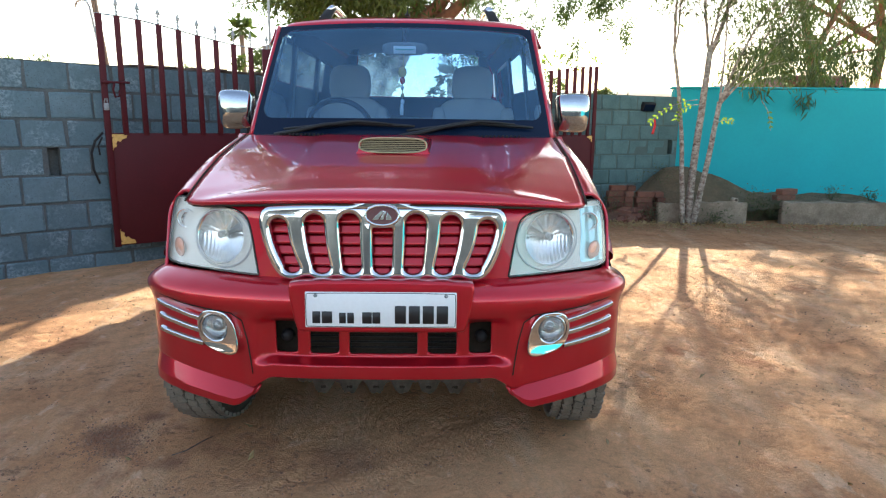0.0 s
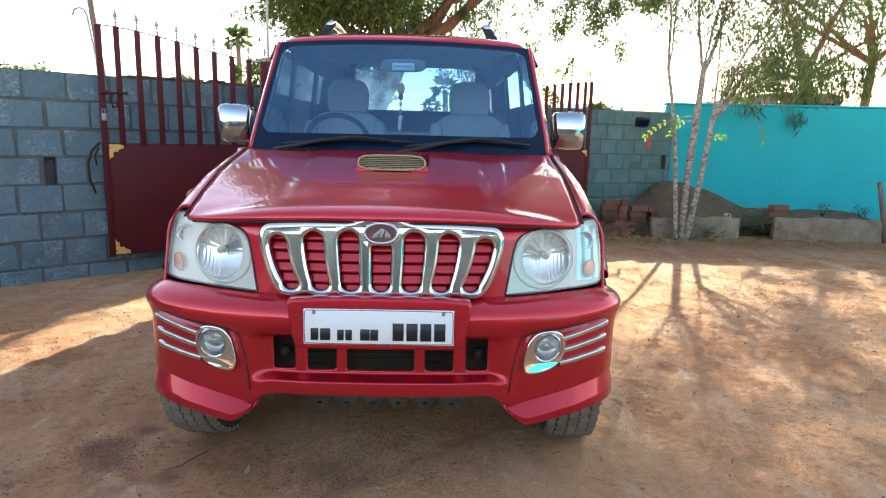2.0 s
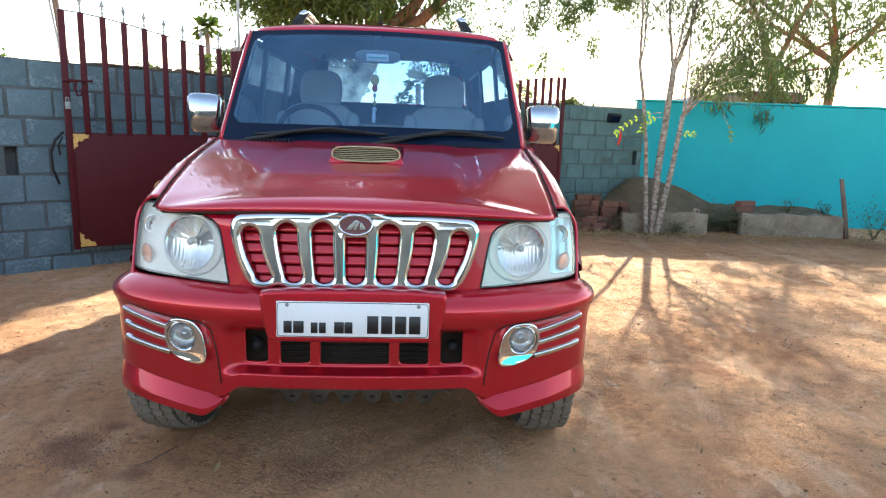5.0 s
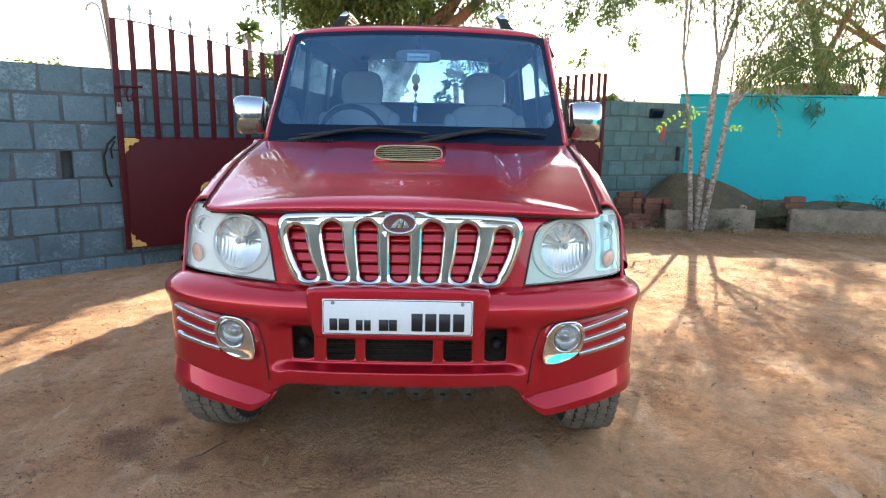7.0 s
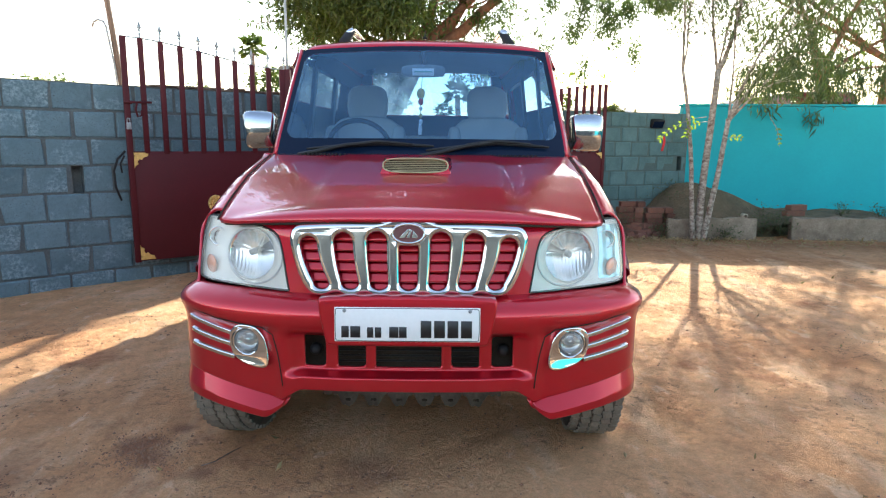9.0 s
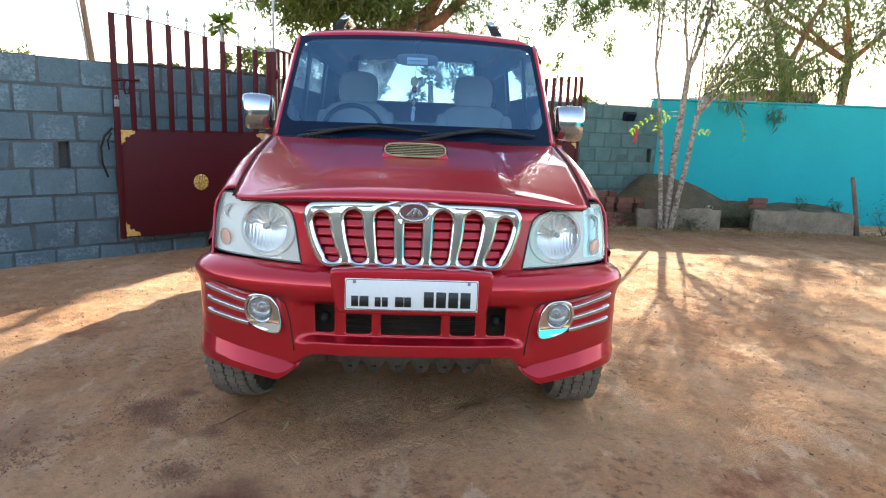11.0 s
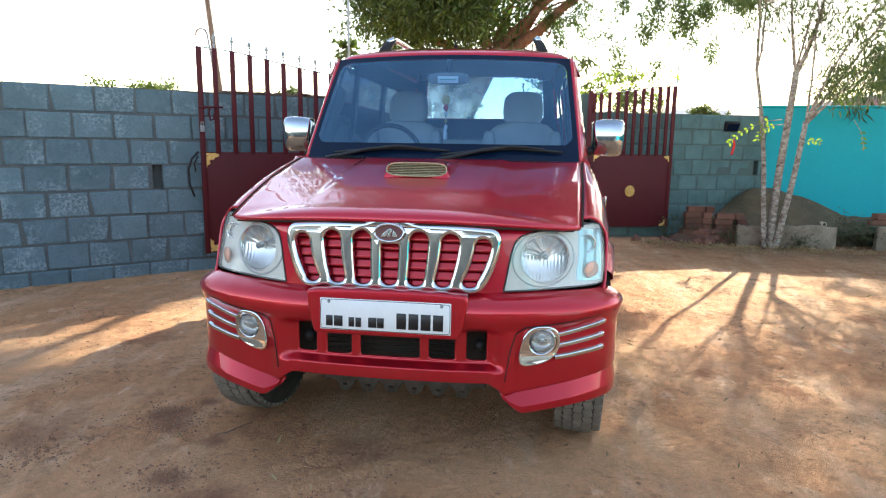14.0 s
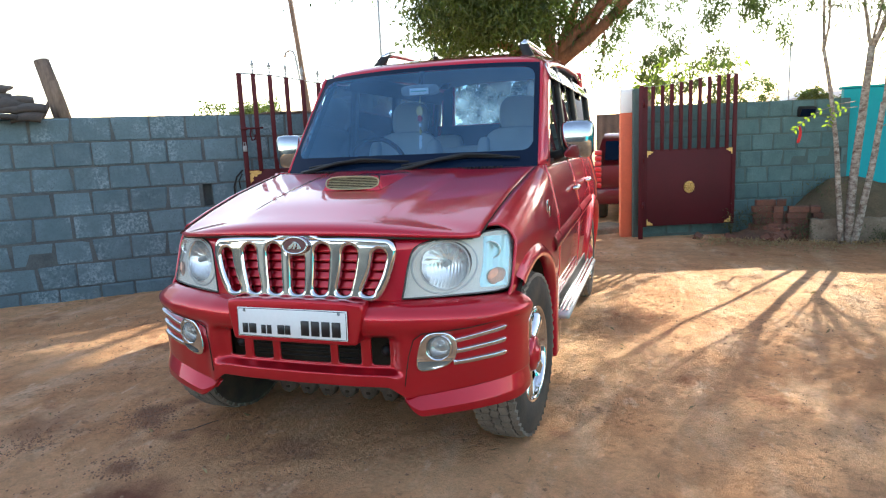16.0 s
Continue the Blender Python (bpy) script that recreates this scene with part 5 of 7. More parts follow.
pos = [0, 0.04, 0.08, 0.112, 0.118, 0.135, 0.150, 0.156, 0.20, 0.250, 0.258, 0.280, 0.300, 0.306, 0.34, 0.374, 0.380, 0.395, 0.41, 0.425, 0.44, 0.455, 0.47, 0.49, 0.51, 0.53, 0.54, 0.55, 0.56, 0.57, 0.58, 0.59, 0.60, 0.61, 0.62, 0.63, 0.64, 0.66, 0.68, 0.70, 0.74, 0.77, 0.80, 0.825, 0.845, 0.865, 0.88, 0.89, 0.898, 0.904]
ss = [arc_of(x) for x in pos] + [float(_cl[-1])]
ss = [-s for s in ss[:0:-1]] + ss
zrows = [0.392, 0.396, 0.412, 0.430, 0.439, 0.443, 0.449, 0.455, 0.462, 0.468, 0.484, 0.490, 0.50, 0.51, 0.52, 0.53, 0.54, 0.548, 0.554, 0.568, 0.580, 0.588, 0.598, 0.608, 0.620, 0.635, 0.655, 0.675, 0.690, 0.705, 0.718, 0.728, 0.735, 0.740]


def opening(x, z):
    a = abs(x)
    if a < 0.115 or 0.153 < a < 0.254:
        return 0.465 < z < 0.569
    if 0.5 < a < 0.66:
        return math.hypot(a - 0.586, z - 0.557) < 0.051
    return 0.303 < a < 0.377 and 0.475 < z < 0.581


bm = bmesh.new()
grid = []
for s in ss:
    x, _ = plan(s)
    lo = low_edge(x)
    col = []
    for z in zrows:
        zz = lo + (z - 0.392) * (0.740 - lo) / (0.740 - 0.392)
        px, py = plan(s, -inset(x, zz))
        col.append(bm.verts.new((px, py, zz)))
    grid.append(col)
for i in range(len(ss) - 1):
    for j in range(len(zrows) - 1):
        q = (grid[i][j], grid[i + 1][j], grid[i + 1][j + 1], grid[i][j + 1])
        c = sum((v.co for v in q), Vector()) / 4
        if not opening(c.x, c.z):
            bm.faces.new(q)
bmesh.ops.recalc_face_normals(bm, faces=bm.faces)
if sum(f.normal.y for f in bm.faces) > 0:
    bmesh.ops.reverse_faces(bm, faces=bm.faces)
bumper = part("front_bumper", bm, BUMPER_PAINT, car, "red moulded front bumper with side chrome strips")
thick(bumper, 0.014)
rounder(bumper, 1)
bm = bmesh.new()
sheet(bm, 21, 8, lambda u, v: Vector((-0.42 + 0.84 * u, 0.165 + 0.02 * (2 * u - 1) ** 2, 0.42 + 0.20 * v)))
part("intake_back", bm, DEEP, bumper)
for k in range(5):
    bm = bmesh.new()
    sweep(bm, [(-0.27, 0.14, 0.472 + 0.021 * k), (0.27, 0.14, 0.472 + 0.021 * k)], 0.004, 5)
    part("intake_slat", bm, BLACK, bumper)
for sx in (-1, 1):
    # small round blanks in the outer openings
    bm = bmesh.new()
    lathe(bm, [(0.001, -0.012), (0.012, -0.012), (0.016, -0.004), (0.022, 0.0), (0.022, 0.02), (0.001, 0.02)], 16, "y", (sx * 0.345, 0.135, 0.515))
    part("blanking_cap", bm, BLACK, bumper)
    # chin flap
    bm = bmesh.new()
    f0, f1 = arc_of(0.444), float(_cl[-1])
    def flap(u, v):
        s = f0 + (f1 - f0) * u ** 1.5
        x, _ = plan(s)
        e = math.sin(math.pi / 2 * min(1.0, max(0.0, (x - 0.444) / 0.080))) ** 0.75
        zt = low_edge(x) + 0.004
        zb = zt - 0.002 + (ip(x, [0.444, 0.514, 0.877, 0.91], [0.284, 0.282, 0.316, 0.328]) - zt) * e
        ledge = 0.62
        z = zt + (zb - zt) * v
        out = -0.020 + (0.050 - 0.042 * u ** 1.5) * e * min(1.0, v / ledge) - 0.012 * max(0.0, (v - 0.92) / 0.08) ** 2
        px, py = plan(s, out)
        return Vector((sx * px, py, z))
    sheet(bm, 56, 22, flap)
    bmesh.ops.recalc_face_normals(bm, faces=bm.faces)
    if sum(f.normal.y for f in bm.faces) > 0:
        bmesh.ops.reverse_faces(bm, faces=bm.faces)
    thick(crisp(part("chin_flap", bm, BUMPER_PAINT, bumper, "red lower corner flap with a ledge facing up"), 26), 0.02)
    # shut line where the corner panel meets the middle of the bumper
    bm = bmesh.new()
    line = []
    for x, z in round_line([(0.452, 0.40), (0.458, 0.45), (0.470, 0.52), (0.490, 0.585), (0.525, 0.612), (0.60, 0.622), (0.70, 0.634), (0.80, 0.650), (0.87, 0.662)], k=0):
        px, py = plan(arc_of(x), -inset(x, z) + 0.0012)
        line.append((sx * px, py, z))
    sweep(bm, line, [0.0022] * 6 + [0.0018, 0.0014, 0.0008], 6)
    part("shut_line", bm, DEEP, bumper)
    # fog lamp with a chrome surround running into a point
    fx, fz = 0.586, 0.553
    ring = round_line([(fx + a, fz + b) for a, b in ((-0.062, 0.030), (-0.032, 0.061), (0.032, 0.062), (0.063, 0.030), (0.061, -0.030), (0.034, -0.064), (-0.030, -0.082), (-0.074, -0.084), (-0.082, -0.056), (-0.072, 0.0))], k=3)
    hole = [(fx + 0.052 * math.cos(a), fz + 0.004 + 0.050 * math.sin(a)) for a in (2 * math.pi * k / 36 for k in range(36))]
    def on_bumper(a, b, o):
        px, py = plan(arc_of(a), o - 0.014)
        return Vector((sx * a, py - 0.16 * max(0, fz - 0.035 - b), b))
    bm = plate_curve([ring, hole], 0.012, 0.006, on_bumper, res=2)
    fog = part("fog_lamp", bm, CHROME, bumper, "round fog lamp in a chrome surround")
    y0 = on_bumper(fx, fz, 0.0).y
    bm = bmesh.new()
    lathe(bm, [(0.056, -0.004), (0.054, 0.010), (0.050, 0.026), (0.02, 0.034), (0.001, 0.036)], 32, "y", (sx * fx, y0, fz + 0.004))
    part("fog_cup", bm, BLACK, fog)
    bm = bmesh.new()
    lathe(bm, [(0.050, 0.012), (0.049, -0.004), (0.040, -0.018), (0.024, -0.027), (0.001, -0.031)], 28, "y", (sx * fx, y0 + 0.002, fz + 0.004))
    lens = part("fog_lens", bm, FOG_GLASS, fog)
    lens.visible_shadow = False
    bm = bmesh.new()
    lathe(bm, [(0.051, -0.004), (0.048, 0.006), (0.034, 0.020), (0.012, 0.028), (0.010, 0.006), (0.001, 0.004)], 28, "y", (sx * fx, y0, fz + 0.004))
    part("fog_reflector", bm, BOWL, fog)
    bm = bmesh.new()
    loop_tube(bm, [(sx * (fx + 0.0485 * math.cos(a)), y0 - 0.010 + 0.1 * 0.0485 * math.cos(a), fz + 0.004 + 0.0485 * math.sin(a)) for a in (2 * math.pi * k / 36 for k in range(36))], 0.0048, 8)
    part("lens_ring", bm, CHROME, fog)
    # three chrome strips to the corner
    for za, zb in ((0.578, 0.622), (0.535, 0.570), (0.490, 0.518)):
        bm = bmesh.new()
        s0, s1 = arc_of(0.640), arc_of(0.835)
        def strip(u, v):
            s = s0 + (s1 - s0) * u
            taper = 1 - 0.7 * max(0.0, (u - 0.95) / 0.05) ** 2
            o = 0.011 * min(1.0, 2.6 * (1 - abs(2 * v - 1))) + 0.0015 * (1 - (2 * v - 1) ** 2) - 0.002
            z = za + (zb - za) * u + 0.0122 * (2 * v - 1) * taper
            px, py = plan(s, -inset(plan(s)[0], z) + o * taper)
            return Vector((sx * px, py, z))
        sheet(bm, 22, 13, strip)
        bmesh.ops.recalc_face_normals(bm, faces=bm.faces)
        part("chrome_strip", bm, CHROME, bumper, "flat chrome strip")

# number plate panel and plate
outl = round_line([(-0.276, 0.588), (-0.266, 0.580), (0.266, 0.580), (0.276, 0.588), (0.302, 0.715), (0.294, 0.736), (-0.294, 0.736), (-0.302, 0.715)], k=2)
bm = plate_curve([outl], 0.030, 0.010, lambda a, b, o: Vector((a, 0.045 + 0.06 * (b - 0.58) - o + 0.10 * max(0, b - 0.72), b)))
holder = crisp(part("plate_holder", bm, BUMPER_PAINT, bumper, "red raised panel behind the number plate"), 60)
bm = bmesh.new()
box(bm, -0.25, 0.25, -0.004, 0.003, 0.592, 0.712, bevel=0.003)
bmesh.ops.rotate(bm, verts=bm.verts, cent=(0, 0, 0.652), matrix=Matrix.Rotation(radians(-3), 3, "X"))
plate = part("number_plate", bm, WHITE, bumper, "white number plate with plain black bars")
bm = bmesh.new()
loop_tube(bm, [(x, -0.0042 + (z - 0.652) * 0.052, z) for x, z in round_line([(-0.24, 0.595), (0.24, 0.595), (0.247, 0.602), (0.247, 0.702), (0.24, 0.709), (-0.24, 0.709), (-0.247, 0.702), (-0.247, 0.602)], k=1)], 0.0012, 4)
part("plate_border", bm, INK, plate)
char = [(-0.226, 0.026, 0.040), (-0.195, 0.034, 0.040), (-0.138, 0.022, 0.036), (-0.111, 0.022, 0.036), (-0.062, 0.032, 0.038), (-0.028, 0.026, 0.038), (0.046, 0.037, 0.060), (0.092, 0.037, 0.060), (0.138, 0.037, 0.060), (0.184, 0.038, 0.060)]
for x, w, h in char:
    bm = bmesh.new()
    box(bm, x, x + w, -0.0062, -0.0035, 0.607, 0.607 + h, bevel=0.001, seg=1)
    for v in bm.verts:
        v.co.y += (v.co.z - 0.652) * 0.052
    part("bar", bm, INK, plate)
for x in (-0.215, 0.215):
    bm = bmesh.new()
    lathe(bm, [(0.001, -0.0075), (0.005, -0.007), (0.007, -0.003), (0.001, -0.003)], 10, "y", (x, 0.002, 0.700))
    part("screw", bm, STEEL, plate)

# ---- mirrors ----
for sx in (-1, 1):
    bm = bmesh.new()
    bmesh.ops.create_cube(bm, size=1.0)
    bmesh.ops.subdivide_edges(bm, edges=bm.edges[:], cuts=5, use_grid_fill=True)
    for v in bm.verts:
        p = v.co * 2
        q = p.copy()
        r = (abs(q.x) ** 8 + abs(q.y) ** 8 + abs(q.z) ** 8) ** 0.125
        q = q / max(r, 1e-6) * max(abs(q.x), abs(q.y), abs(q.z))
        w = 1 - 0.05 * (q.x * -1 if q.x < 0 else 0)
        v.co = Vector((sx * (0.950 + 0.092 * q.x * (1 + 0.06 * q.z)), 1.640 - 0.01 * q.x + 0.062 * q.y + 0.03 * max(0, q.x) ** 2 + 0.02 * q.z * q.z, 1.332 + 0.108 * q.z * w))
    if sx < 0:
        bmesh.ops.reverse_faces(bm, faces=bm.faces)
    mirror = rounder(part("wing_mirror", bm, DULL_CHROME, car, "chromed wing mirror shell"), 1)
    bm = bmesh.new()
    sweep(bm, [(sx * 0.80, 1.66, 1.235), (sx * 0.85, 1.65, 1.250), (sx * 0.90, 1.645, 1.275)], [0.032, 0.028, 0.026], 10)
    part("mirror_arm", bm, BLACK, mirror)
    bm = bmesh.new()
    sheet(bm, 6, 6, lambda u, v: Vector((sx * (0.875 + 0.145 * u), 1.716, 1.275 + 0.145 * v)))
    part("mirror_glass", bm, CHROME, mirror)

# ---- wheels ----
def tyre_mesh():
    bm = bmesh.new()
    lathe(bm, [(0.215, -0.100), (0.225, -0.112), (0.29, -0.120), (0.345, -0.112), (0.366, -0.095), (0.372, -0.06), (0.375, 0.0), (0.372, 0.06), (0.366, 0.095), (0.345, 0.112), (0.29, 0.120), (0.225, 0.112), (0.215, 0.100), (0.21, 0.0), (0.215, -0.100)], 56)
    bmesh.ops.recalc_face_normals(bm, faces=bm.faces)
    return mesh_of(bm, RUBBER, True, "tyre")


def lug_mesh():
    """Tread lugs round the tyre, five rows, joined."""
    bm = bmesh.new()
    for row, xo in enumerate((-0.088, -0.046, 0.0, 0.046, 0.088)):
        count = 50
        r = 0.374 if abs(xo) < 0.06 else 0.364
        for k in range(count):
            a = 2 * math.pi * (k + 0.5 * (row % 2)) / count
            m = Matrix.Rotation(a, 4, "X") @ Matrix.Translation((xo, 0, r)) @ Matrix.Rotation(radians(14 * (1 if row % 2 else -1)), 4, "Z")
            vs = [bm.verts.new(m @ Vector(p)) for p in ((-0.0205, -0.0212, -0.01), (0.0205, -0.0212, -0.01), (0.0205, 0.0212, -0.01), (-0.0205, 0.0212, -0.01), (-0.0195, -0.0200, 0.005), (0.0195, -0.0200, 0.005), (0.0195, 0.0200, 0.005), (-0.0195, 0.0200, 0.005))]
            for q in ((4, 5, 6, 7), (0, 1, 5, 4), (1, 2, 6, 5), (2, 3, 7, 6), (3, 0, 4, 7)):
                bm.faces.new([vs[i] for i in q])
    return mesh_of(bm, DUSTY_RUBBER, False, "tread")


def rim_mesh():
    bm = bmesh.new()
    lathe(bm, [(0.222, 0.104), (0.219, 0.112), (0.212, 0.112), (0.205, 0.098), (0.200, 0.05), (0.19, 0.01), (0.19, -0.09), (0.21, -0.10)], 48)
    for k in range(5):
        a = 2 * math.pi * k / 5 + 0.3
        rows = []
        for t, w, h in ((0.045, 0.040, 0.082), (0.09, 0.036, 0.090), (0.14, 0.036, 0.096), (0.18, 0.045, 0.098), (0.203, 0.060, 0.092)):
            m = Matrix.Rotation(a, 4, "X")
            rows.append([bm.verts.new(m @ Vector((x, y, t))) for y, x in ((-w, h - 0.03), (-w * 0.8, h - 0.004), (0, h + 0.006), (w * 0.8, h - 0.004), (w, h - 0.03))])
        for p, q in zip(rows, rows[1:]):
            for j in range(4):
                bm.faces.new((p[j], q[j], q[j + 1], p[j + 1]))
    bmesh.ops.recalc_face_normals(bm, faces=bm.faces)
    return mesh_of(bm, CHROME, True, "rim")


def disc_mesh():
    bm = bmesh.new()
    lathe(bm, [(0.001, 0.03), (0.13, 0.03), (0.14, 0.02), (0.19, 0.0), (0.19, -0.02)], 32)
    return mesh_of(bm, DEEP, True, "brake_disc")


def hub_mesh():
    bm = bmesh.new()
    lathe(bm, [(0.084, 0.07), (0.080, 0.104), (0.066, 0.116), (0.040, 0.121), (0.036, 0.129), (0.001, 0.132)], 28)
    return mesh_of(bm, PAINT, True, "hub_cap")


TYRE, LUGS, RIM, DISC, HUB = tyre_mesh(), lug_mesh(), rim_mesh(), disc_mesh(), hub_mesh()
for sx in (-1, 1):
    for ay in (AXLE_F, AXLE_R):
        m = Matrix.Translation((0.772 if sx > 0 else -0.750, ay, WHEEL_Z)) @ Matrix.Rotation((radians(-4) if ay == AXLE_F else 0) + (0 if sx > 0 else math.pi), 4, "Z") @ Matrix.Diagonal((0.88, 1, 1, 1))
        hub = new("wheel", TYRE)
        hub.parent, hub.matrix_parent_inverse, hub.matrix_basis = car, Matrix.Translation((0, -2.2, 0)), m
        hub["label"] = "dusty black tyre on a chrome rim"
        for nm, me, mt in (("tread", LUGS, DUSTY_RUBBER), ("rim", RIM, CHROME), ("brake_disc", DISC, DEEP), ("hub_cap", HUB, PAINT)):
            o = part(nm, me, mt, hub)
            if nm == "tread":
                o["kind"] = "stuff"

# ---- footboards ----
for sx in (-1, 1):
    bm = bmesh.new()
    box(bm, sx * 0.890 - 0.055, sx * 0.890 + 0.055, 1.26, 2.92, 0.36, 0.395, bevel=0.012)
    step = part("footboard", bm, SILVER, car, "silver ribbed side footboard")
    for k in range(4):
        bm = bmesh.new()
        x = sx * (0.855 + 0.023 * k)
        box(bm, x - 0.006, x + 0.006, 1.30, 2.88, 0.396, 0.402, bevel=0.002)
        part("tread_rib", bm, CHROME, step)
    bm = bmesh.new()
    box(bm, sx * 0.84 - 0.03, sx * 0.84 + 0.03, 1.25, 3.0, 0.30, 0.46, bevel=0.01)
    part("sill", bm, BLACK, car)

# ---- underside ----
TABS = [-0.26 + 0.104 * k for k in range(6)]
bm = bmesh.new()
rows = []
for k in range(97):
    x = -0.36 + 0.72 * k / 96
    near_tab = min(abs(x - c) for c in TABS)
    z = 0.262 - 0.046 * (1 - sm(0.014, 0.044, near_tab)) + 0.003 * math.sin(k * 1.7)
    rows.append([bm.verts.new(p) for p in ((x, 0.36, 0.37), (x, 0.34, 0.300), (x, 0.335, z), (x, 0.385, z - 0.003))])
for p, q in zip(rows, rows[1:]):
    for j in range(3):
        bm.faces.new((p[j], q[j], q[j + 1], p[j + 1]))
guard = thick(part("skid_guard", bm, surface("dusty_steel", (0.14, 0.12, 0.10), (0.075, 0.062, 0.052), rough=0.8, metal=0.2, var=0.3, scale=12, fine=90), car, "dusty pressed steel guard under the bumper"), 0.006)
for x in TABS:
    bm = bmesh.new()
    box(bm, x - 0.012, x + 0.012, 0.331, 0.338, 0.230, 0.244, bevel=0.003)
    part("slot", bm, DEEP, guard)
bm = bmesh.new()
loop_tube(bm, [(-0.36 + 0.045 * math.cos(a), 0.30, 0.345 + 0.024 * math.sin(a)) for a in (2 * math.pi * k / 20 for k in range(20))], 0.008, 8)
part("tow_hook", bm, STEEL, car)
bm = bmesh.new()
box(bm, -0.60, 0.60, 0.42, 4.2, 0.38, 0.46, bevel=0.02)
part("chassis_floor", bm, DEEP, car)
for ay in (AXLE_F, AXLE_R):
    bm = bmesh.new()
    sweep(bm, [(-0.66, ay, 0.37), (0.66, ay, 0.37)], 0.04, 10)
    part("axle", bm, DEEP, car)
for sx in (-1, 1):
    bm = bmesh.new()
    sweep(bm, [(sx * 0.42, 0.36, 0.36), (sx * 0.44, 0.345, 0.30), (sx * 0.445, 0.34, 0.285)], 0.005, 5)
    part("bracket_wire", bm, STEEL, car)

# ---- tail ----
bm = bmesh.new()
sheet(bm, 17, 8, lambda u, v: Vector(((2 * u - 1) * 0.80, 4.335 - 0.03 * (2 * u - 1) ** 4 - 0.04 * v, 0.50 + 1.03 * v)))
tail = thick(part("tailgate", bm, PAINT, car), 0.06, 1)
for sx in (-1, 1):
    bm = bmesh.new()
    sheet(bm, 4, 8, lambda u, v: Vector((sx * (0.735 - 0.135 * u - 0.03 * v), 4.29 - 0.03 * v, 1.50 + 0.45 * v)))
    thick(part("tail_pillar", bm, PAINT, tail), 0.05, 0)
bm = bmesh.new()
sheet(bm, 9, 3, lambda u, v: Vector(((2 * u - 1) * 0.70, 4.275, 1.935 + 0.03 * v)))
thick(part("tail_header", bm, PAINT, tail), 0.05, 0)
bm = bmesh.new()
sheet(bm, 9, 6, lambda u, v: Vector(((2 * u - 1) * 0.62, 4.29 - 0.03 * v, 1.52 + 0.42 * v)))
part("rear_window", bm, REAR_PANE, tail)

bm = bmesh.new()
sheet(bm, 5, 4, lambda u, v: Vector(((2 * u - 1) * 0.74, 4.235 - 0.02 * v, 0.50 + 1.02 * v)))
part("tailgate_lining", bm, TRIM_DARK, tail)
for sx in (-1, 1):
    bm = bmesh.new()
    sheet(bm, 8, 4, lambda u, v: Vector((sx * (0.715 - 0.05 * v), 2.10 + 2.12 * u, 1.745 + 0.115 * v)))
    part("roof_side_lining", bm, TRIM_DARK, roof)
    bm = bmesh.new()
    sheet(bm, 3, 6, lambda u, v: Vector((sx * (0.70 - 0.10 * u - 0.03 * v), 4.20 - 0.02 * v, 1.50 + 0.43 * v)))
    part("tail_pillar_lining", bm, TRIM_DARK, tail)
    bm = bmesh.new()
    sheet(bm, 3, 8, lambda u, v: Vector((sx * (0.742 - 0.045 * v + 0.02 * u), 1.36 + 0.475 * v + 0.10 * u, 1.20 + 0.59 * v)))
    part("windscreen_pillar_lining", bm, TRIM_DARK, car)

# ---- cabin ----
bm = bmesh.new()
def dash(u, v):
    s = 2 * u - 1
    a = ip(v, [0, 0.35, 0.6, 0.8, 1], [1.24, 1.52, 1.68, 1.72, 1.70])
    z = ip(v, [0, 0.35, 0.6, 0.8, 1], [1.185, 1.195, 1.175, 1.05, 0.78])
    return Vector((s * 0.74, a, z + (0.05 * math.exp(-((s * 0.74 + 0.40) / 0.17) ** 2) * math.exp(-((v - 0.55) / 0.16) ** 2))))
sheet(bm, 41, 21, dash)
part("dashboard", bm, TRIM_GREY, car, "dark grey dashboard")
bm = bmesh.new()
loop_tube(bm, [(-0.40 + 0.188 * math.cos(a), 1.865 - 0.188 * math.sin(a) * 0.42 + 0.0, 1.225 + 0.188 * math.sin(a) * 0.9) for a in (2 * math.pi * k / 40 for k in range(40))], 0.016, 8)
wheel = part("steering_wheel", bm, BLACK, car)
bm = bmesh.new()
lathe(bm, [(0.001, -0.02), (0.055, -0.015), (0.065, 0.0), (0.055, 0.03), (0.001, 0.035)], 20, "y", (-0.40, 1.85, 1.22))
sweep(bm, [(-0.40, 1.84, 1.21), (-0.40, 1.70, 1.10)], 0.03, 8)
part("steering_boss", bm, BLACK, wheel)
for a in (0.15, 2.99, 4.71):
    bm = bmesh.new()
    sweep(bm, [(-0.40, 1.855, 1.22), (-0.40 + 0.18 * math.cos(a), 1.865 - 0.075 * math.sin(a), 1.225 + 0.165 * math.sin(a))], [0.02, 0.013], 6)
    part("spoke", bm, BLACK, wheel)


def cushion(x0, x1, y0, y1, z0, z1, m=None, power=4.0):
    """A padded block with softly rounded sides."""
    bm = bmesh.new()
    bmesh.ops.create_cube(bm, size=2.0)
    bmesh.ops.subdivide_edges(bm, edges=bm.edges[:], cuts=7, use_grid_fill=True)
    for v in bm.verts:
        p = v.co
        big = max(abs(p.x), abs(p.y), abs(p.z))
        r = (abs(p.x) ** power + abs(p.y) ** power + abs(p.z) ** power) ** (1 / power)
        q = p * (big / r)
        v.co = Vector(((x0 + x1) / 2 + q.x * (x1 - x0) / 2, (y0 + y1) / 2 + q.y * (y1 - y0) / 2, (z0 + z1) / 2 + q.z * (z1 - z0) / 2))
    if m is not None:
        bmesh.ops.transform(bm, matrix=m, verts=bm.verts)
    return bm


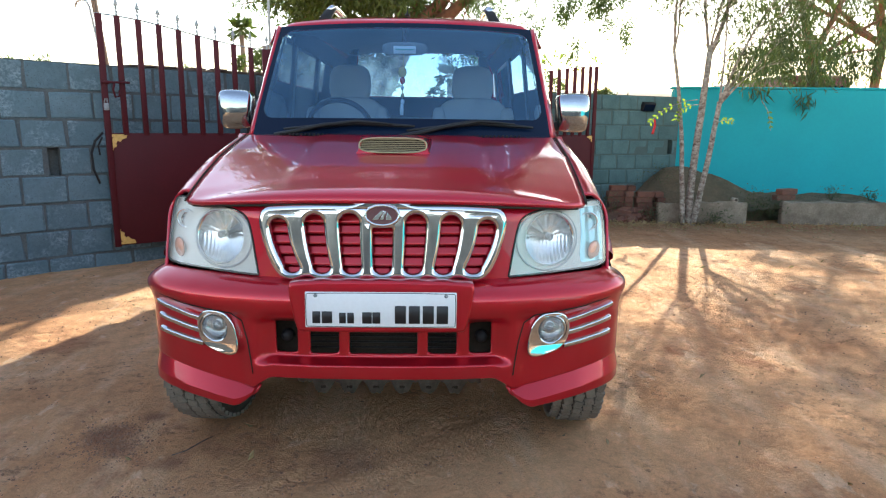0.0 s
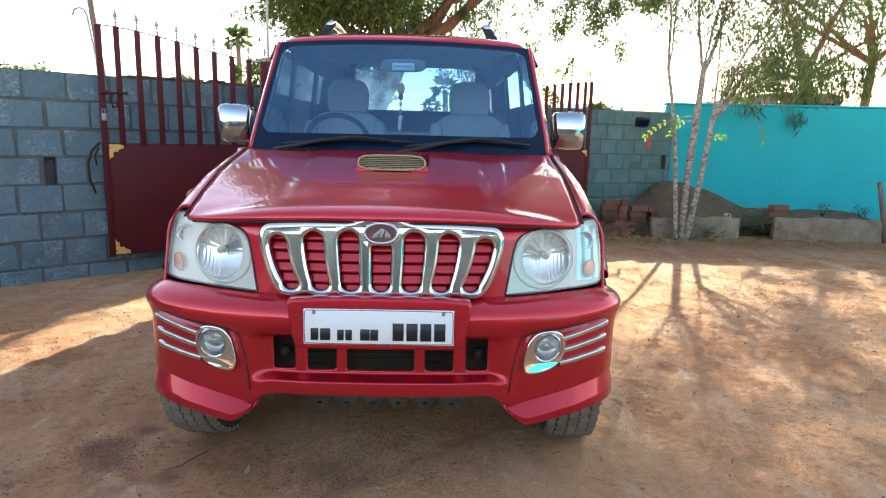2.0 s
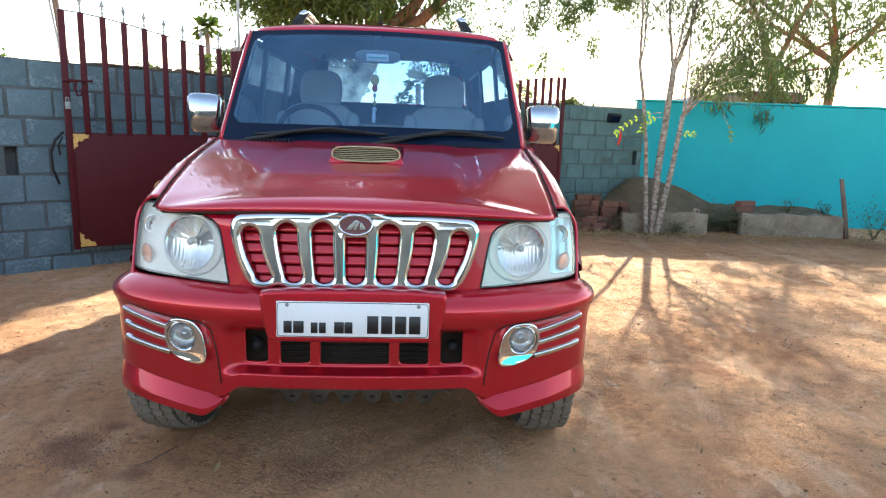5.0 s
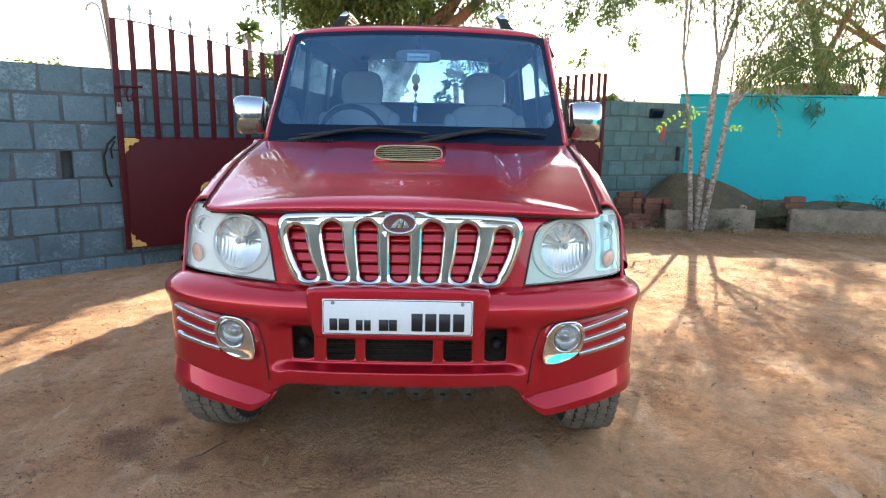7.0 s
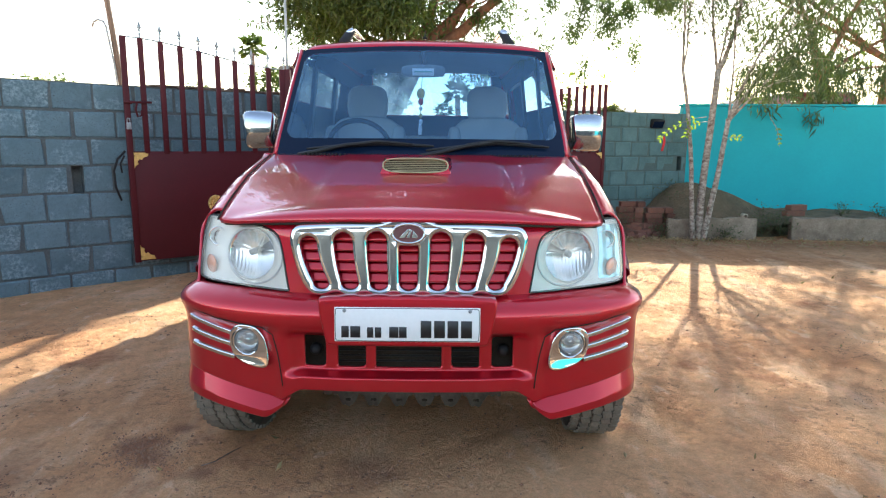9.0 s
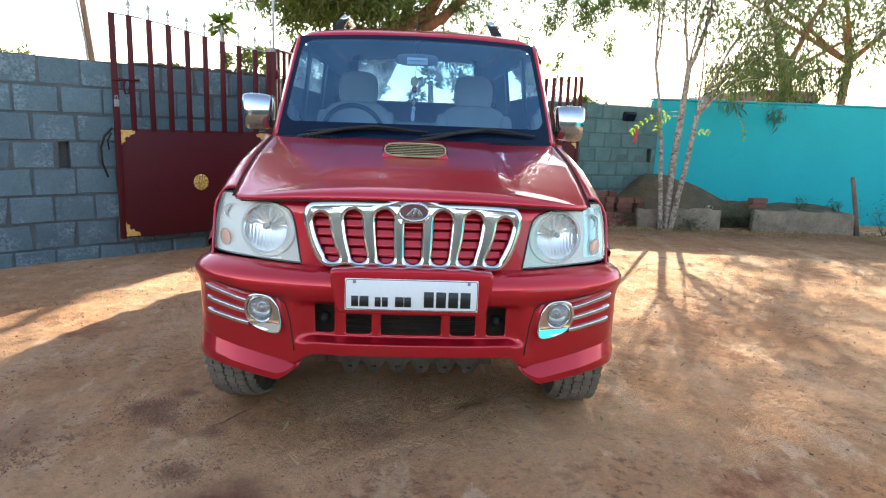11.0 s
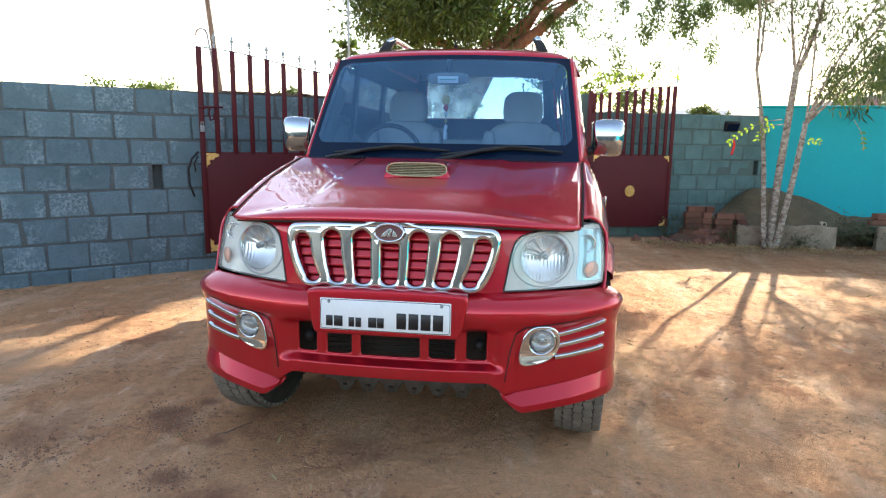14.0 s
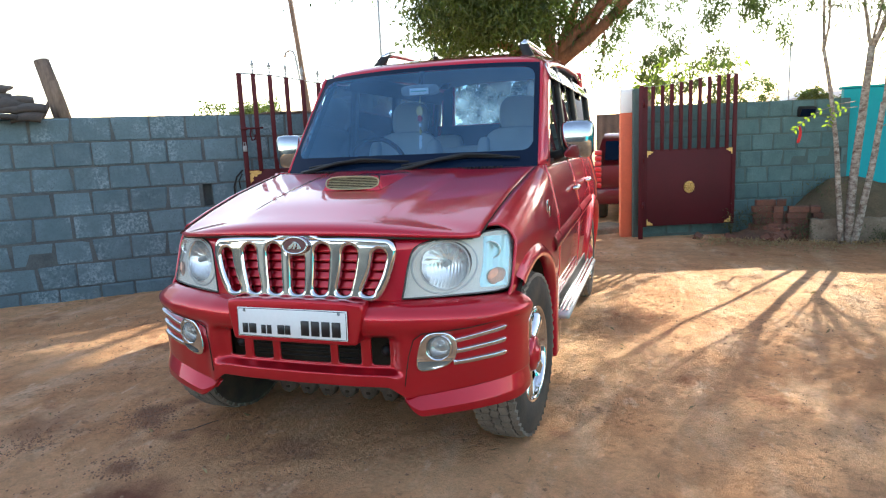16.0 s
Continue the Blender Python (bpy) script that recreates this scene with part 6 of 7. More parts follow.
for cx in (-0.43, 0.43):
    tilt = Matrix.Translation((cx, 2.36, 0.85)) @ Matrix.Rotation(radians(-14), 4, "X") @ Matrix.Translation((-cx, -2.36, -0.85))
    seat = part("front_seat", cushion(cx - 0.26, cx + 0.26, 2.29, 2.45, 0.80, 1.46, tilt), LEATHER, car, "beige leather front seat with a headrest")
    part("headrest", cushion(cx - 0.145, cx + 0.145, 2.34, 2.46, 1.43, 1.70, tilt, 3.2), LEATHER, seat)
    part("seat_cushion", cushion(cx - 0.26, cx + 0.26, 1.85, 2.36, 0.68, 0.86), LEATHER, seat)
    for sx in (-1, 1):
        part("bolster", cushion(cx + sx * 0.235 - 0.05, cx + sx * 0.235 + 0.05, 2.24, 2.42, 0.85, 1.38, tilt), LEATHER, seat)
seat = part("rear_bench", cushion(-0.66, 0.66, 3.20, 3.36, 0.80, 1.32), LEATHER, car, "beige leather rear bench")
for cx in (-0.36, 0.36):
    part("headrest", cushion(cx - 0.13, cx + 0.13, 3.24, 3.34, 1.28, 1.42, None, 3.2), LEATHER, seat)
bm = bmesh.new()
sheet(bm, 9, 9, lambda u, v: Vector(((2 * u - 1) * 0.70, 1.86 + 2.38 * v, 1.83 + 0.105 * v + 0.045 * math.sin(math.pi * v) - 0.05 * (2 * u - 1) ** 4)))
part("headliner", bm, TRIM_GREY, car)
bm = bmesh.new()
box(bm, -0.76, 0.76, 1.30, 4.25, 0.47, 0.50)
part("cabin_floor", bm, DEEP, car)
bm = bmesh.new()
box(bm, -0.74, 0.74, 1.22, 1.26, 0.50, 1.17)
part("bulkhead", bm, DEEP, car)
for sx in (-1, 1):
    bm = bmesh.new()
    sheet(bm, 14, 6, lambda u, v: Vector((sx * (0.775 - 0.02 * v), 1.30 + 2.95 * u, 0.5 + 0.70 * v)))
    part("door_lining", bm, TRIM_GREY, car)
bm = cushion(-0.125, 0.125, 1.62, 1.655, 1.635, 1.705, None, 3.5)
rv = part("rear_view_mirror", bm, TRIM_GREY, car, "grey rear view mirror with a pale sticker")
bm = bmesh.new()
sweep(bm, [(0.0, 1.65, 1.69), (0.0, 1.655, 1.735), (0.0, 1.69, 1.785)], [0.014, 0.012, 0.018], 8)
part("mirror_stalk", bm, BLACK, rv)
bm = bmesh.new()
box(bm, -0.062, 0.062, 1.612, 1.618, 1.642, 1.682, bevel=0.002)
sticker = part("sticker", bm, WHITE, rv, "pale printed sticker")
bm = bmesh.new()
box(bm, -0.05, 0.05, 1.608, 1.611, 1.66, 1.667)
part("print_bar", bm, surface("pale_green_print", (0.25, 0.55, 0.5), rough=0.5, var=0.1), sticker)
charm = thing("hanging_charm", "small red and gold charm with tassels hanging from the mirror", "charm", (0, 1.65, 1.36))
bm = bmesh.new()
sweep(bm, [(-0.004, 1.645, 1.64), (-0.012, 1.65, 1.55), (-0.016, 1.65, 1.32)], 0.0025, 5)
part("cord", bm, GOLD, charm)
for z, r, mt, nm in ((1.545, 0.024, GOLD, "disc"), (1.50, 0.016, surface("red_thread", (0.6, 0.03, 0.03), rough=0.8, var=0.2, scale=40, fine=200), "bead"), (1.46, 0.010, WHITE, "bead"), (1.42, 0.010, GOLD, "bead"), (1.385, 0.012, WHITE, "bead")):
    bm = bmesh.new()
    bmesh.ops.create_uvsphere(bm, u_segments=12, v_segments=8, radius=r)
    for v in bm.verts:
        v.co = Vector((v.co.x - 0.013, 1.648 + v.co.y * (0.3 if nm == "disc" else 1), z + v.co.z * 1.3))
    part(nm, bm, mt, charm)
bm = bmesh.new()
sweep(bm, [(-0.016, 1.65, 1.375), (-0.017, 1.65, 1.34), (-0.018, 1.65, 1.31)], [0.008, 0.012, 0.009], 8)
part("tassel", bm, WHITE, charm)


# the car stands a little askew
car.location.x, car.rotation_euler.z = 0.031, radians(-0.8)
charm.location.x += 0.022


# ---- trees ----
def limb(bm, start, direction, length, r0, r1, rng, bend=0.15, n=7, k=6, lift=0.0):
    pts, rad = [Vector(start)], [r0]
    d = Vector(direction).normalized()
    for i in range(n):
        d = (d + Vector((rng.uniform(-bend, bend), rng.uniform(-bend, bend), rng.uniform(-bend, bend) + lift))).normalized()
        pts.append(pts[-1] + d * length / n)
        rad.append(r0 + (r1 - r0) * (i + 1) / n)
    sweep(bm, pts, rad, k)
    return pts


# tall neem tree beyond the gateway
rng = random.Random(5)
neem = thing("neem_tree", "large leafy neem tree with reddish bark beyond the gate", "tree", (-0.05, 10.2, 0))
bm = bmesh.new()
trunk = limb(bm, (-1.75, 10.2, -0.1), (0.52, 0, 1), 3.3, 0.27, 0.20, rng, 0.03, 8, 12)
top = trunk[-1]
clumps = []
limbs = [((0.35, 0.05, 0.75), 2.4), ((-0.75, -0.1, 0.5), 2.4), ((-0.25, -0.35, 0.9), 2.6), ((0.9, -0.35, 0.85), 3.4), ((1.0, 0.1, 1.0), 4.4), ((0.2, 0.6, 0.8), 3.0)]
part("trunk", bm, BARK_RED, neem)
for dvec, ln in limbs:
    bm = bmesh.new()
    pts = limb(bm, top - Vector((0, 0, 0.1)), dvec, ln, 0.13, 0.03, rng, 0.13, 9, 8)
    for q in range(3, 10):
        for _ in range(2):
            dd = Vector((rng.uniform(-1, 1), rng.uniform(-1, 1), rng.uniform(-0.4, 0.5)))
            tw = limb(bm, pts[q], dd, rng.uniform(0.5, 1.2), 0.022, 0.006, rng, 0.2, 5, 5, -0.04)
            for s in (2, 4, 5):
                clumps.append((tuple(tw[s]), (0.15, 0.15, 0.17), 40))
    part("limb", bm, BARK_RED, neem)
# full mass of the crown over the gateway
for _ in range(400):
    a, r = rng.uniform(0, 2 * math.pi), rng.uniform(0, 1) ** 0.6
    c = (-1.22 + 1.35 * r * math.cos(a), 9.2 + 1.3 * r * math.sin(a), 4.0 + rng.uniform(-0.85, 1.0))
    clumps.append((c, (0.34, 0.34, 0.28), 92))
# higher clumps, mostly out of view, added to darken bonnet reflections and shade the yard
for _ in range(260):
    x = rng.uniform(-5.5, 1.0)
    clumps.append(((x, rng.uniform(10.2, 13.2), rng.uniform(4.9, 7.6)), (0.5, 0.5, 0.4), 95))
for _ in range(330):
    clumps.append(((rng.uniform(-3.8, 1.35), rng.uniform(9.0, 11.0), rng.uniform(5.5, 8.2)), (0.42, 0.42, 0.34), 105))
for _ in range(260):
    y = rng.uniform(8.8, 11.3)
    clumps.append(((rng.uniform(1.2, 5.0), y, 1.9 + 0.42 * (y + 2) + rng.uniform(0, 2.2)), (0.42, 0.42, 0.34), 100))
for _ in range(75):
    clumps.append(((rng.uniform(-1.2, 1.2), rng.uniform(7.6, 9.8), rng.uniform(4.9, 5.7)), (0.36, 0.36, 0.26), 80))
for _ in range(210):
    clumps.append(((rng.uniform(-0.8, 2.8), rng.uniform(8.8, 11.5), rng.uniform(4.75, 6.6)), (0.40, 0.40, 0.30), 100))
# hanging sprays to the side
sprays = []
for sx, sz, n in ((0.8, 3.25, 6), (1.15, 3.3, 8), (1.35, 3.05, 4), (1.75, 2.75, 3), (1.95, 3.45, 4), (2.3, 3.12, 6), (2.35, 3.4, 6), (2.8, 3.1, 6), (2.75, 3.4, 8), (3.15, 3.4, 9), (3.5, 3.45, 9), (3.85, 3.5, 8), (2.42, 2.4, 2), (3.25, 2.5, 2), (3.1, 2.95, 2), (0.9, 2.75, 2)):
    for k in range(n):
        far = 1.17 if sx < 1.7 and sz > 3 else 1.0
        sprays.append((((sx + rng.uniform(-0.15, 0.15)) * far, -2 + (10.3 + rng.uniform(-0.4, 0.4)) * far, 1.3 + (sz - 1.3 + rng.uniform(-0.16, 0.2)) * far), (0.12, 0.12, 0.16), 105))
# unseen clumps added high up to shade the yard before and behind the camera
for _ in range(420):
    z = rng.uniform(6.6, 8.4)
    clumps.append(((rng.uniform(-5.2, -0.4) + 0.745 * z, rng.uniform(-4.5, 1.1) + 1.655 * z, z), (0.40, 0.40, 0.30), 85))
for _ in range(430):
    z = rng.uniform(8.4, 10.0)
    clumps.append(((rng.uniform(-6.0, 4.5) + 0.745 * z, rng.uniform(-12.5, -3.5) + 1.655 * z, z), (0.55, 0.55, 0.35), 150))
# a gap in the crown lets the sun through the gateway
fall = lambda c: (c[0] - 0.745 * c[2] + 2.05 - 0.45 * (c[1] - 1.655 * c[2] - 1.78), c[1] - 1.655 * c[2])
clumps = [c for c in clumps if not (abs(fall(c[0])[0]) < 1.05 and 0.70 < fall(c[0])[1] < 5.5)]
leaf_cloud("crown", clumps, 0.115, 0.038, NEEM, neem, 0.5, 3)
leaf_cloud("hanging_sprays", sprays, 0.075, 0.022, NEEM, neem, 0.5, 4)
# sunlight on these low sprays is put into the brighter leaf colour
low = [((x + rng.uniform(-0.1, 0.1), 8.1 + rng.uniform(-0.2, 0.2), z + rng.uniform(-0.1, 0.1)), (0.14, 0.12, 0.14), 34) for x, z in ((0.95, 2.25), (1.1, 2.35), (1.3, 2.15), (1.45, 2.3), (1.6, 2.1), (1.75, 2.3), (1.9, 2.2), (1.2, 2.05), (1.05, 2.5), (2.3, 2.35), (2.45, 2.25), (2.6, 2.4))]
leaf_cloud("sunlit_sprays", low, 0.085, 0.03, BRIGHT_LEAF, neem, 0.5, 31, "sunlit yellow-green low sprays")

# slender many-stemmed tree in the planter
rng = random.Random(11)
slim = thing("young_tree", "slender pale-barked tree with several stems and narrow leaves", "tree", (3.64, 6.22, 0))
BASE = Vector((3.64, 6.24, -0.05))
stems = [((-0.08, 0.0, 1.0), 2.30, 0.034, 0.020, (-0.07, 0.0, 0)), ((0.03, 0.02, 1.0), 2.28, 0.050, 0.038, (0.0, 0.02, 0)), ((0.108, -0.02, 1.0), 1.66, 0.040, 0.029, (0.05, -0.02, 0))]
tips = []
for dvec, ln, r0, r1, off in stems:
    bm = bmesh.new()
    pts = limb(bm, BASE + Vector(off), dvec, ln, r0, r1, rng, 0.035, 9, 10)
    tips.append(pts[-1])
    part("stem", bm, BARK_PALE, slim)
leafs = []
forks = [(0, (-0.08, 0, 1), 1.5, 0.019), (0, (0.12, 0.1, 1), 1.2, 0.014), (1, (-0.20, 0, 1), 1.6, 0.022), (1, (0.41, 0.0, 1), 1.8, 0.032), (1, (0.15, 0.1, 1.0), 1.5, 0.016),
         (2, (0.55, 0.05, 1), 2.2, 0.026), (2, (0.34, 0.1, 1), 2.0, 0.020), (2, (0.16, 0.1, 1), 1.7, 0.016), (2, (0.85, -0.1, 1.0), 1.8, 0.016)]
for i, dvec, ln, r0 in forks:
    bm = bmesh.new()
    pts = limb(bm, tips[i] - Vector((0, 0, 0.03)), dvec, ln, r0, 0.007, rng, 0.09, 10, 7)
    for q in range(2, 11):
        for _ in range(2):
            dd = Vector((rng.uniform(-0.4, 1.0), rng.uniform(-0.9, 0.7), rng.uniform(0.1, 1.0)))
            tw = limb(bm, pts[q], dd, rng.uniform(0.3, 0.7), 0.006, 0.002, rng, 0.2, 5, 4, -0.05)
            for s in (2, 4, 5):
                leafs.append((tuple(tw[s] - Vector((0, 0, 0.05))), (0.10, 0.10, 0.13), 15 if i == 2 or dvec[0] > 0.5 else 7))
    part("limb", bm, BARK_PALE, slim)
for _ in range(46):
    leafs.append(((4.2 + rng.uniform(-0.35, 1.0), 6.2 + rng.uniform(-0.4, 0.4), 1.95 + rng.uniform(-0.1, 0.75)), (0.12, 0.12, 0.15), 24))
for _ in range(60):
    leafs.append(((rng.uniform(3.0, 4.9), 6.2 + rng.uniform(-0.4, 0.4), rng.uniform(2.75, 3.5)), (0.14, 0.14, 0.15), 30))
for _ in range(30):
    leafs.append(((rng.uniform(4.2, 5.2), 6.2 + rng.uniform(-0.4, 0.4), rng.uniform(2.1, 2.9)), (0.14, 0.14, 0.16), 30))
leafs = [c for c in leafs if c[0][2] > 1.85]
leaf_cloud("crown", leafs, 0.10, 0.013, WILLOW, slim, 0.8, 8)


def pinnate(pts, size, seed):
    """A drooping stalk with pairs of bright leaflets, as one small branch."""
    rg2 = random.Random(seed)
    b = bmesh.new()
    sweep(b, pts, [0.006] + [0.004] * (len(pts) - 2) + [0.002], 5)
    shoot = part("shoot", b, BARK_PALE, slim)
    for a, c in zip(pts[1:], pts[2:]):
        a, c = Vector(a), Vector(c)
        d = (c - a).normalized()
        for t in (0.0, 0.5):
            for side in (-1, 1):
                o = a + (c - a) * t
                l = (d * 0.5 + Vector((0, side * 0.25, 0)) + Vector((-d.z, 0, d.x)) * side + Vector((rg2.uniform(-0.3, 0.3), rg2.uniform(-0.5, 0.5), rg2.uniform(-0.5, 0.1)))).normalized() * size * rg2.uniform(0.7, 1.15)
                w = l.cross(Vector((0, 1, 0.3))).normalized() * size * 0.20
                leaf = bmesh.new()
                rim = [leaf.verts.new(q) for q in (o, o + l * 0.35 + w, o + l * 0.75 + w * 0.8, o + l, o + l * 0.75 - w * 0.8, o + l * 0.35 - w)]
                leaf.faces.new(rim[:4])
                leaf.faces.new((rim[0], rim[3], rim[4], rim[5]))
                part("leaflet", leaf, BRIGHT_LEAF, shoot)


pinnate([(3.62, 6.2, 1.62), (3.45, 6.18, 1.60), (3.28, 6.17, 1.54), (3.14, 6.16, 1.46), (3.04, 6.16, 1.37), (2.99, 6.16, 1.30)], 0.066, 1)
pinnate([(3.64, 6.2, 1.56), (3.52, 6.18, 1.55), (3.42, 6.17, 1.50), (3.36, 6.16, 1.42), (3.33, 6.16, 1.34)], 0.062, 2)
pinnate([(3.85, 6.18, 1.30), (3.93, 6.16, 1.36), (4.02, 6.15, 1.37), (4.10, 6.15, 1.33)], 0.058, 3)
pinnate([(4.45, 6.2, 1.62), (4.54, 6.18, 1.48), (4.57, 6.17, 1.36), (4.59, 6.17, 1.24)], 0.058, 4)
bm = bmesh.new()
sheet(bm, 5, 8, lambda a, b: Vector((3.06 + 0.017 * (2 * a - 1) * (0.6 + 0.4 * b) + 0.012 * math.sin(4 * b), 6.16 + 0.01 * math.sin(5 * a + 3 * b), 1.37 - 0.19 * b)))
rib = thick(part("red_ribbon", bm, surface("red_cloth", (0.60, 0.03, 0.03), rough=0.8, var=0.2, scale=20, fine=90)), 0.002)
tagged(rib, "strip of red cloth tied to the young tree", "ribbon")


def plain_tree(x, y, trunk_h, r, crown, label, seed, mat=NEEM, size=0.16, count=70, lean=0.0, over=None):
    """A tree beyond the walls: trunk, limbs and a ragged crown; crown is (centre height, width, height, clumps)."""
    rg = random.Random(seed)
    t = thing("tree", label, "tree", (x, y, 0))
    b = bmesh.new()
    p = limb(b, (x, y, -0.2), (lean, 0, 1), trunk_h, r, r * 0.6, rg, 0.05, 6, 9)
    part("trunk", b, BARK_RED, t)
    h, w, hh, n = crown
    cl_extra = []
    mid = over or (x + lean * trunk_h, y)
    # over: an unseen crown set aside as sun blocker, with extra clumps
    if over:
        for k in range(130):
            cl_extra.append(((rg.uniform(5.3, 7.3), rg.uniform(11.5, 13.9), rg.uniform(8.0, 9.4)), (0.45, 0.45, 0.35), count))
        for k in range(4):
            b = bmesh.new()
            q = limb(b, p[-1], (over[0] - p[-1].x + rg.uniform(-1.5, 1.5), over[1] - p[-1].y, h - p[-1].z), 5.2, r * 0.26, r * 0.08, rg, 0.06, 7, 7)
            part("limb", b, BARK_RED, t)
    cl = []
    for k in range(6):
        b = bmesh.new()
        a = 2 * math.pi * k / 6 + rg.uniform(-0.4, 0.4)
        q = limb(b, p[-1], (math.cos(a), math.sin(a), rg.uniform(0.5, 1.2)), w * 0.55, r * (0.2 if over else 0.45), r * 0.08, rg, 0.15, 6, 6)
        part("limb", b, BARK_RED, t)
        if not over:
            cl += [(tuple(v), (w * 0.13,) * 3, count) for v in q[2:]]
    for _ in range(n):
        a, rr = rg.uniform(0, 6.283), rg.uniform(0.1, 1) ** 0.5
        cl.append(((mid[0] + w * 0.5 * rr * math.cos(a), mid[1] + w * 0.5 * rr * math.sin(a), h + rg.uniform(-hh, hh) * 0.5 * (1.15 - rr * 0.6)), (w * 0.09, w * 0.09, w * 0.08), count))
    cl += cl_extra
    leaf_cloud("crown", cl, size, size * 0.33, mat, t, 0.4, seed)
    return t


plain_tree(10.6, 13.0, 3.4, 0.15, (5.2, 7.5, 3.4, 60), "spreading tree with a thick brown trunk behind the teal wall", 21, WILLOW, 0.2, 60, 0.03)
plain_tree(15.0, 12.5, 2.0, 0.2, (3.9, 5.5, 3.6, 70), "dense leafy tree behind the teal wall", 22, NEEM, 0.2, 60)
plain_tree(6.9, 22.0, 1.0, 0.12, (2.25, 1.6, 0.9, 22), "low bushy tree in the distance beyond the wall", 23, WILLOW, 0.2, 60)
plain_tree(-14.5, 21.0, 1.5, 0.15, (2.9, 3.2, 1.4, 40), "round bushy tree beyond the block wall", 24, NEEM, 0.2, 70)
plain_tree(-8.5, 20.5, 1.5, 0.15, (2.6, 2.0, 1.2, 24), "round bushy tree beyond the block wall", 25, WILLOW, 0.2, 70)
plain_tree(-4.2, 15.0, 1.5, 0.12, (2.68, 1.35, 1.2, 24), "small bushy tree beyond the gate", 26, NEEM, 0.16, 60)
plain_tree(2.6, 19.5, 1.5, 0.16, (3.3, 2.6, 1.8, 24), "leafy roadside tree beyond the gateway", 27, WILLOW, 0.2, 70)
plain_tree(5.8, 30.0, 1.5, 0.12, (3.0, 2.6, 2.0, 40), "hazy roadside tree in the distance", 34, NEEM, 0.2, 50)
plain_tree(-1.08, 9.1, 0.9, 0.06, (1.75, 1.5, 1.7, 70), "leafy tree beyond the lane fence", 35, NEEM, 0.18, 60)
plain_tree(14.0, 34.0, 1.2, 0.15, (2.2, 3.0, 1.4, 24), "distant roadside tree with a rounded crown", 28, NEEM, 0.3, 60)

# unseen tree, added only to shade the bonnet and the foreground
plain_tree(11.6, 11.4, 6.2, 0.15, (8.7, 7.4, 2.0, 400), "tall tree added out of view so its crown shades the yard", 29, WILLOW, 0.18, 66, 0.0, (8.1, 10.9))


# weeping foliage over the teal wall
droop = thing("weeping_tree", "tree with drooping narrow foliage hanging over the teal wall", "tree", (7.6, 9.8, 0))
bm = bmesh.new()
dp = limb(bm, (7.72, 9.8, -0.1), (-0.13, 0, 1), 3.1, 0.15, 0.11, random.Random(3), 0.03, 7, 9)
part("trunk", bm, BARK_RED, droop)
rg = random.Random(13)
cl = []
for dvec, ln, r0 in (((-0.35, 0.0, 1.0), 2.4, 0.075), ((0.22, 0.1, 1.0), 2.4, 0.07), ((0.9, -0.1, 0.55), 2.2, 0.05), ((-0.95, -0.2, 0.10), 1.8, 0.035), ((-0.8, -0.5, 0.25), 1.5, 0.03), ((-0.2, -0.8, 0.1), 1.0, 0.03), ((0.5, -0.6, 0.15), 1.0, 0.03)):
    bm = bmesh.new()
    q = limb(bm, dp[-2], dvec, ln, r0, 0.012, rg, 0.10, 8, 6, -0.02)
    part("limb", bm, BARK_RED, droop)
    for v in q[3:]:
        for _ in range(2):
            p0 = v + Vector((rg.uniform(-0.25, 0.25), rg.uniform(-0.3, 0.3), rg.uniform(-0.1, 0.15)))
            for t in range(3 if v.z < 3.6 else 1):
                cl.append((tuple(p0 - Vector((0, 0, 0.20 * t))), (0.11, 0.11, 0.15), 26))
for x, z, n in ((7.15, 2.05, 6), (7.1, 1.80, 4), (6.2, 2.25, 4), (6.3, 2.0, 3), (6.6, 2.6, 4), (6.9, 2.75, 4), (8.3, 2.7, 3)):
    for _ in range(n):
        cl.append(((x + rg.uniform(-0.14, 0.14), 9.5 + rg.uniform(-0.3, 0.3), z + rg.uniform(-0.12, 0.12)), (0.10, 0.10, 0.17), 30))
for pts in ([(7.3, 9.2, 2.9), (6.5, 8.2, 2.85), (5.95, 7.65, 2.45), (5.78, 7.5, 2.05), (5.74, 7.48, 1.65)], [(6.6, 8.9, 2.8), (5.7, 8.0, 2.7), (5.2, 7.6, 2.35), (5.08, 7.5, 2.0), (5.10, 7.5, 1.75)]):
    bm = bmesh.new()
    sweep(bm, pts, [0.016, 0.012, 0.008, 0.005, 0.003], 5)
    part("limb", bm, BARK_RED, droop)
    for q in range(2, 5):
        for _ in range(4 if pts[0][0] > 7 else 2):
            cl.append((tuple(Vector(pts[q]) + Vector((rg.uniform(-0.12, 0.12), rg.uniform(-0.1, 0.1), rg.uniform(-0.05, 0.15)))), (0.09, 0.09, 0.14), 22))
# clumps above the view, added to dapple the ground with shade
for _ in range(85):
    cl.append(((rg.uniform(6.9, 11.0), rg.uniform(8.9, 10.9), rg.uniform(4.7, 6.3)), (0.28, 0.28, 0.24), 55))
for _ in range(48):
    cl.append(((rg.uniform(6.2, 9.6), rg.uniform(8.8, 10.6), rg.uniform(3.3, 4.6)), (0.2, 0.2, 0.2), 40))
leaf_cloud("crown", cl, 0.17, 0.018, WILLOW, droop, 1.0, 41)
# leaves coloured brighter to stand for sun on them
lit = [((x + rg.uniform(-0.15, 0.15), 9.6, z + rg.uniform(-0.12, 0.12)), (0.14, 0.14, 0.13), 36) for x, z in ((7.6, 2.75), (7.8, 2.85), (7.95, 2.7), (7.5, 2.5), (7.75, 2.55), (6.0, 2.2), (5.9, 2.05))]
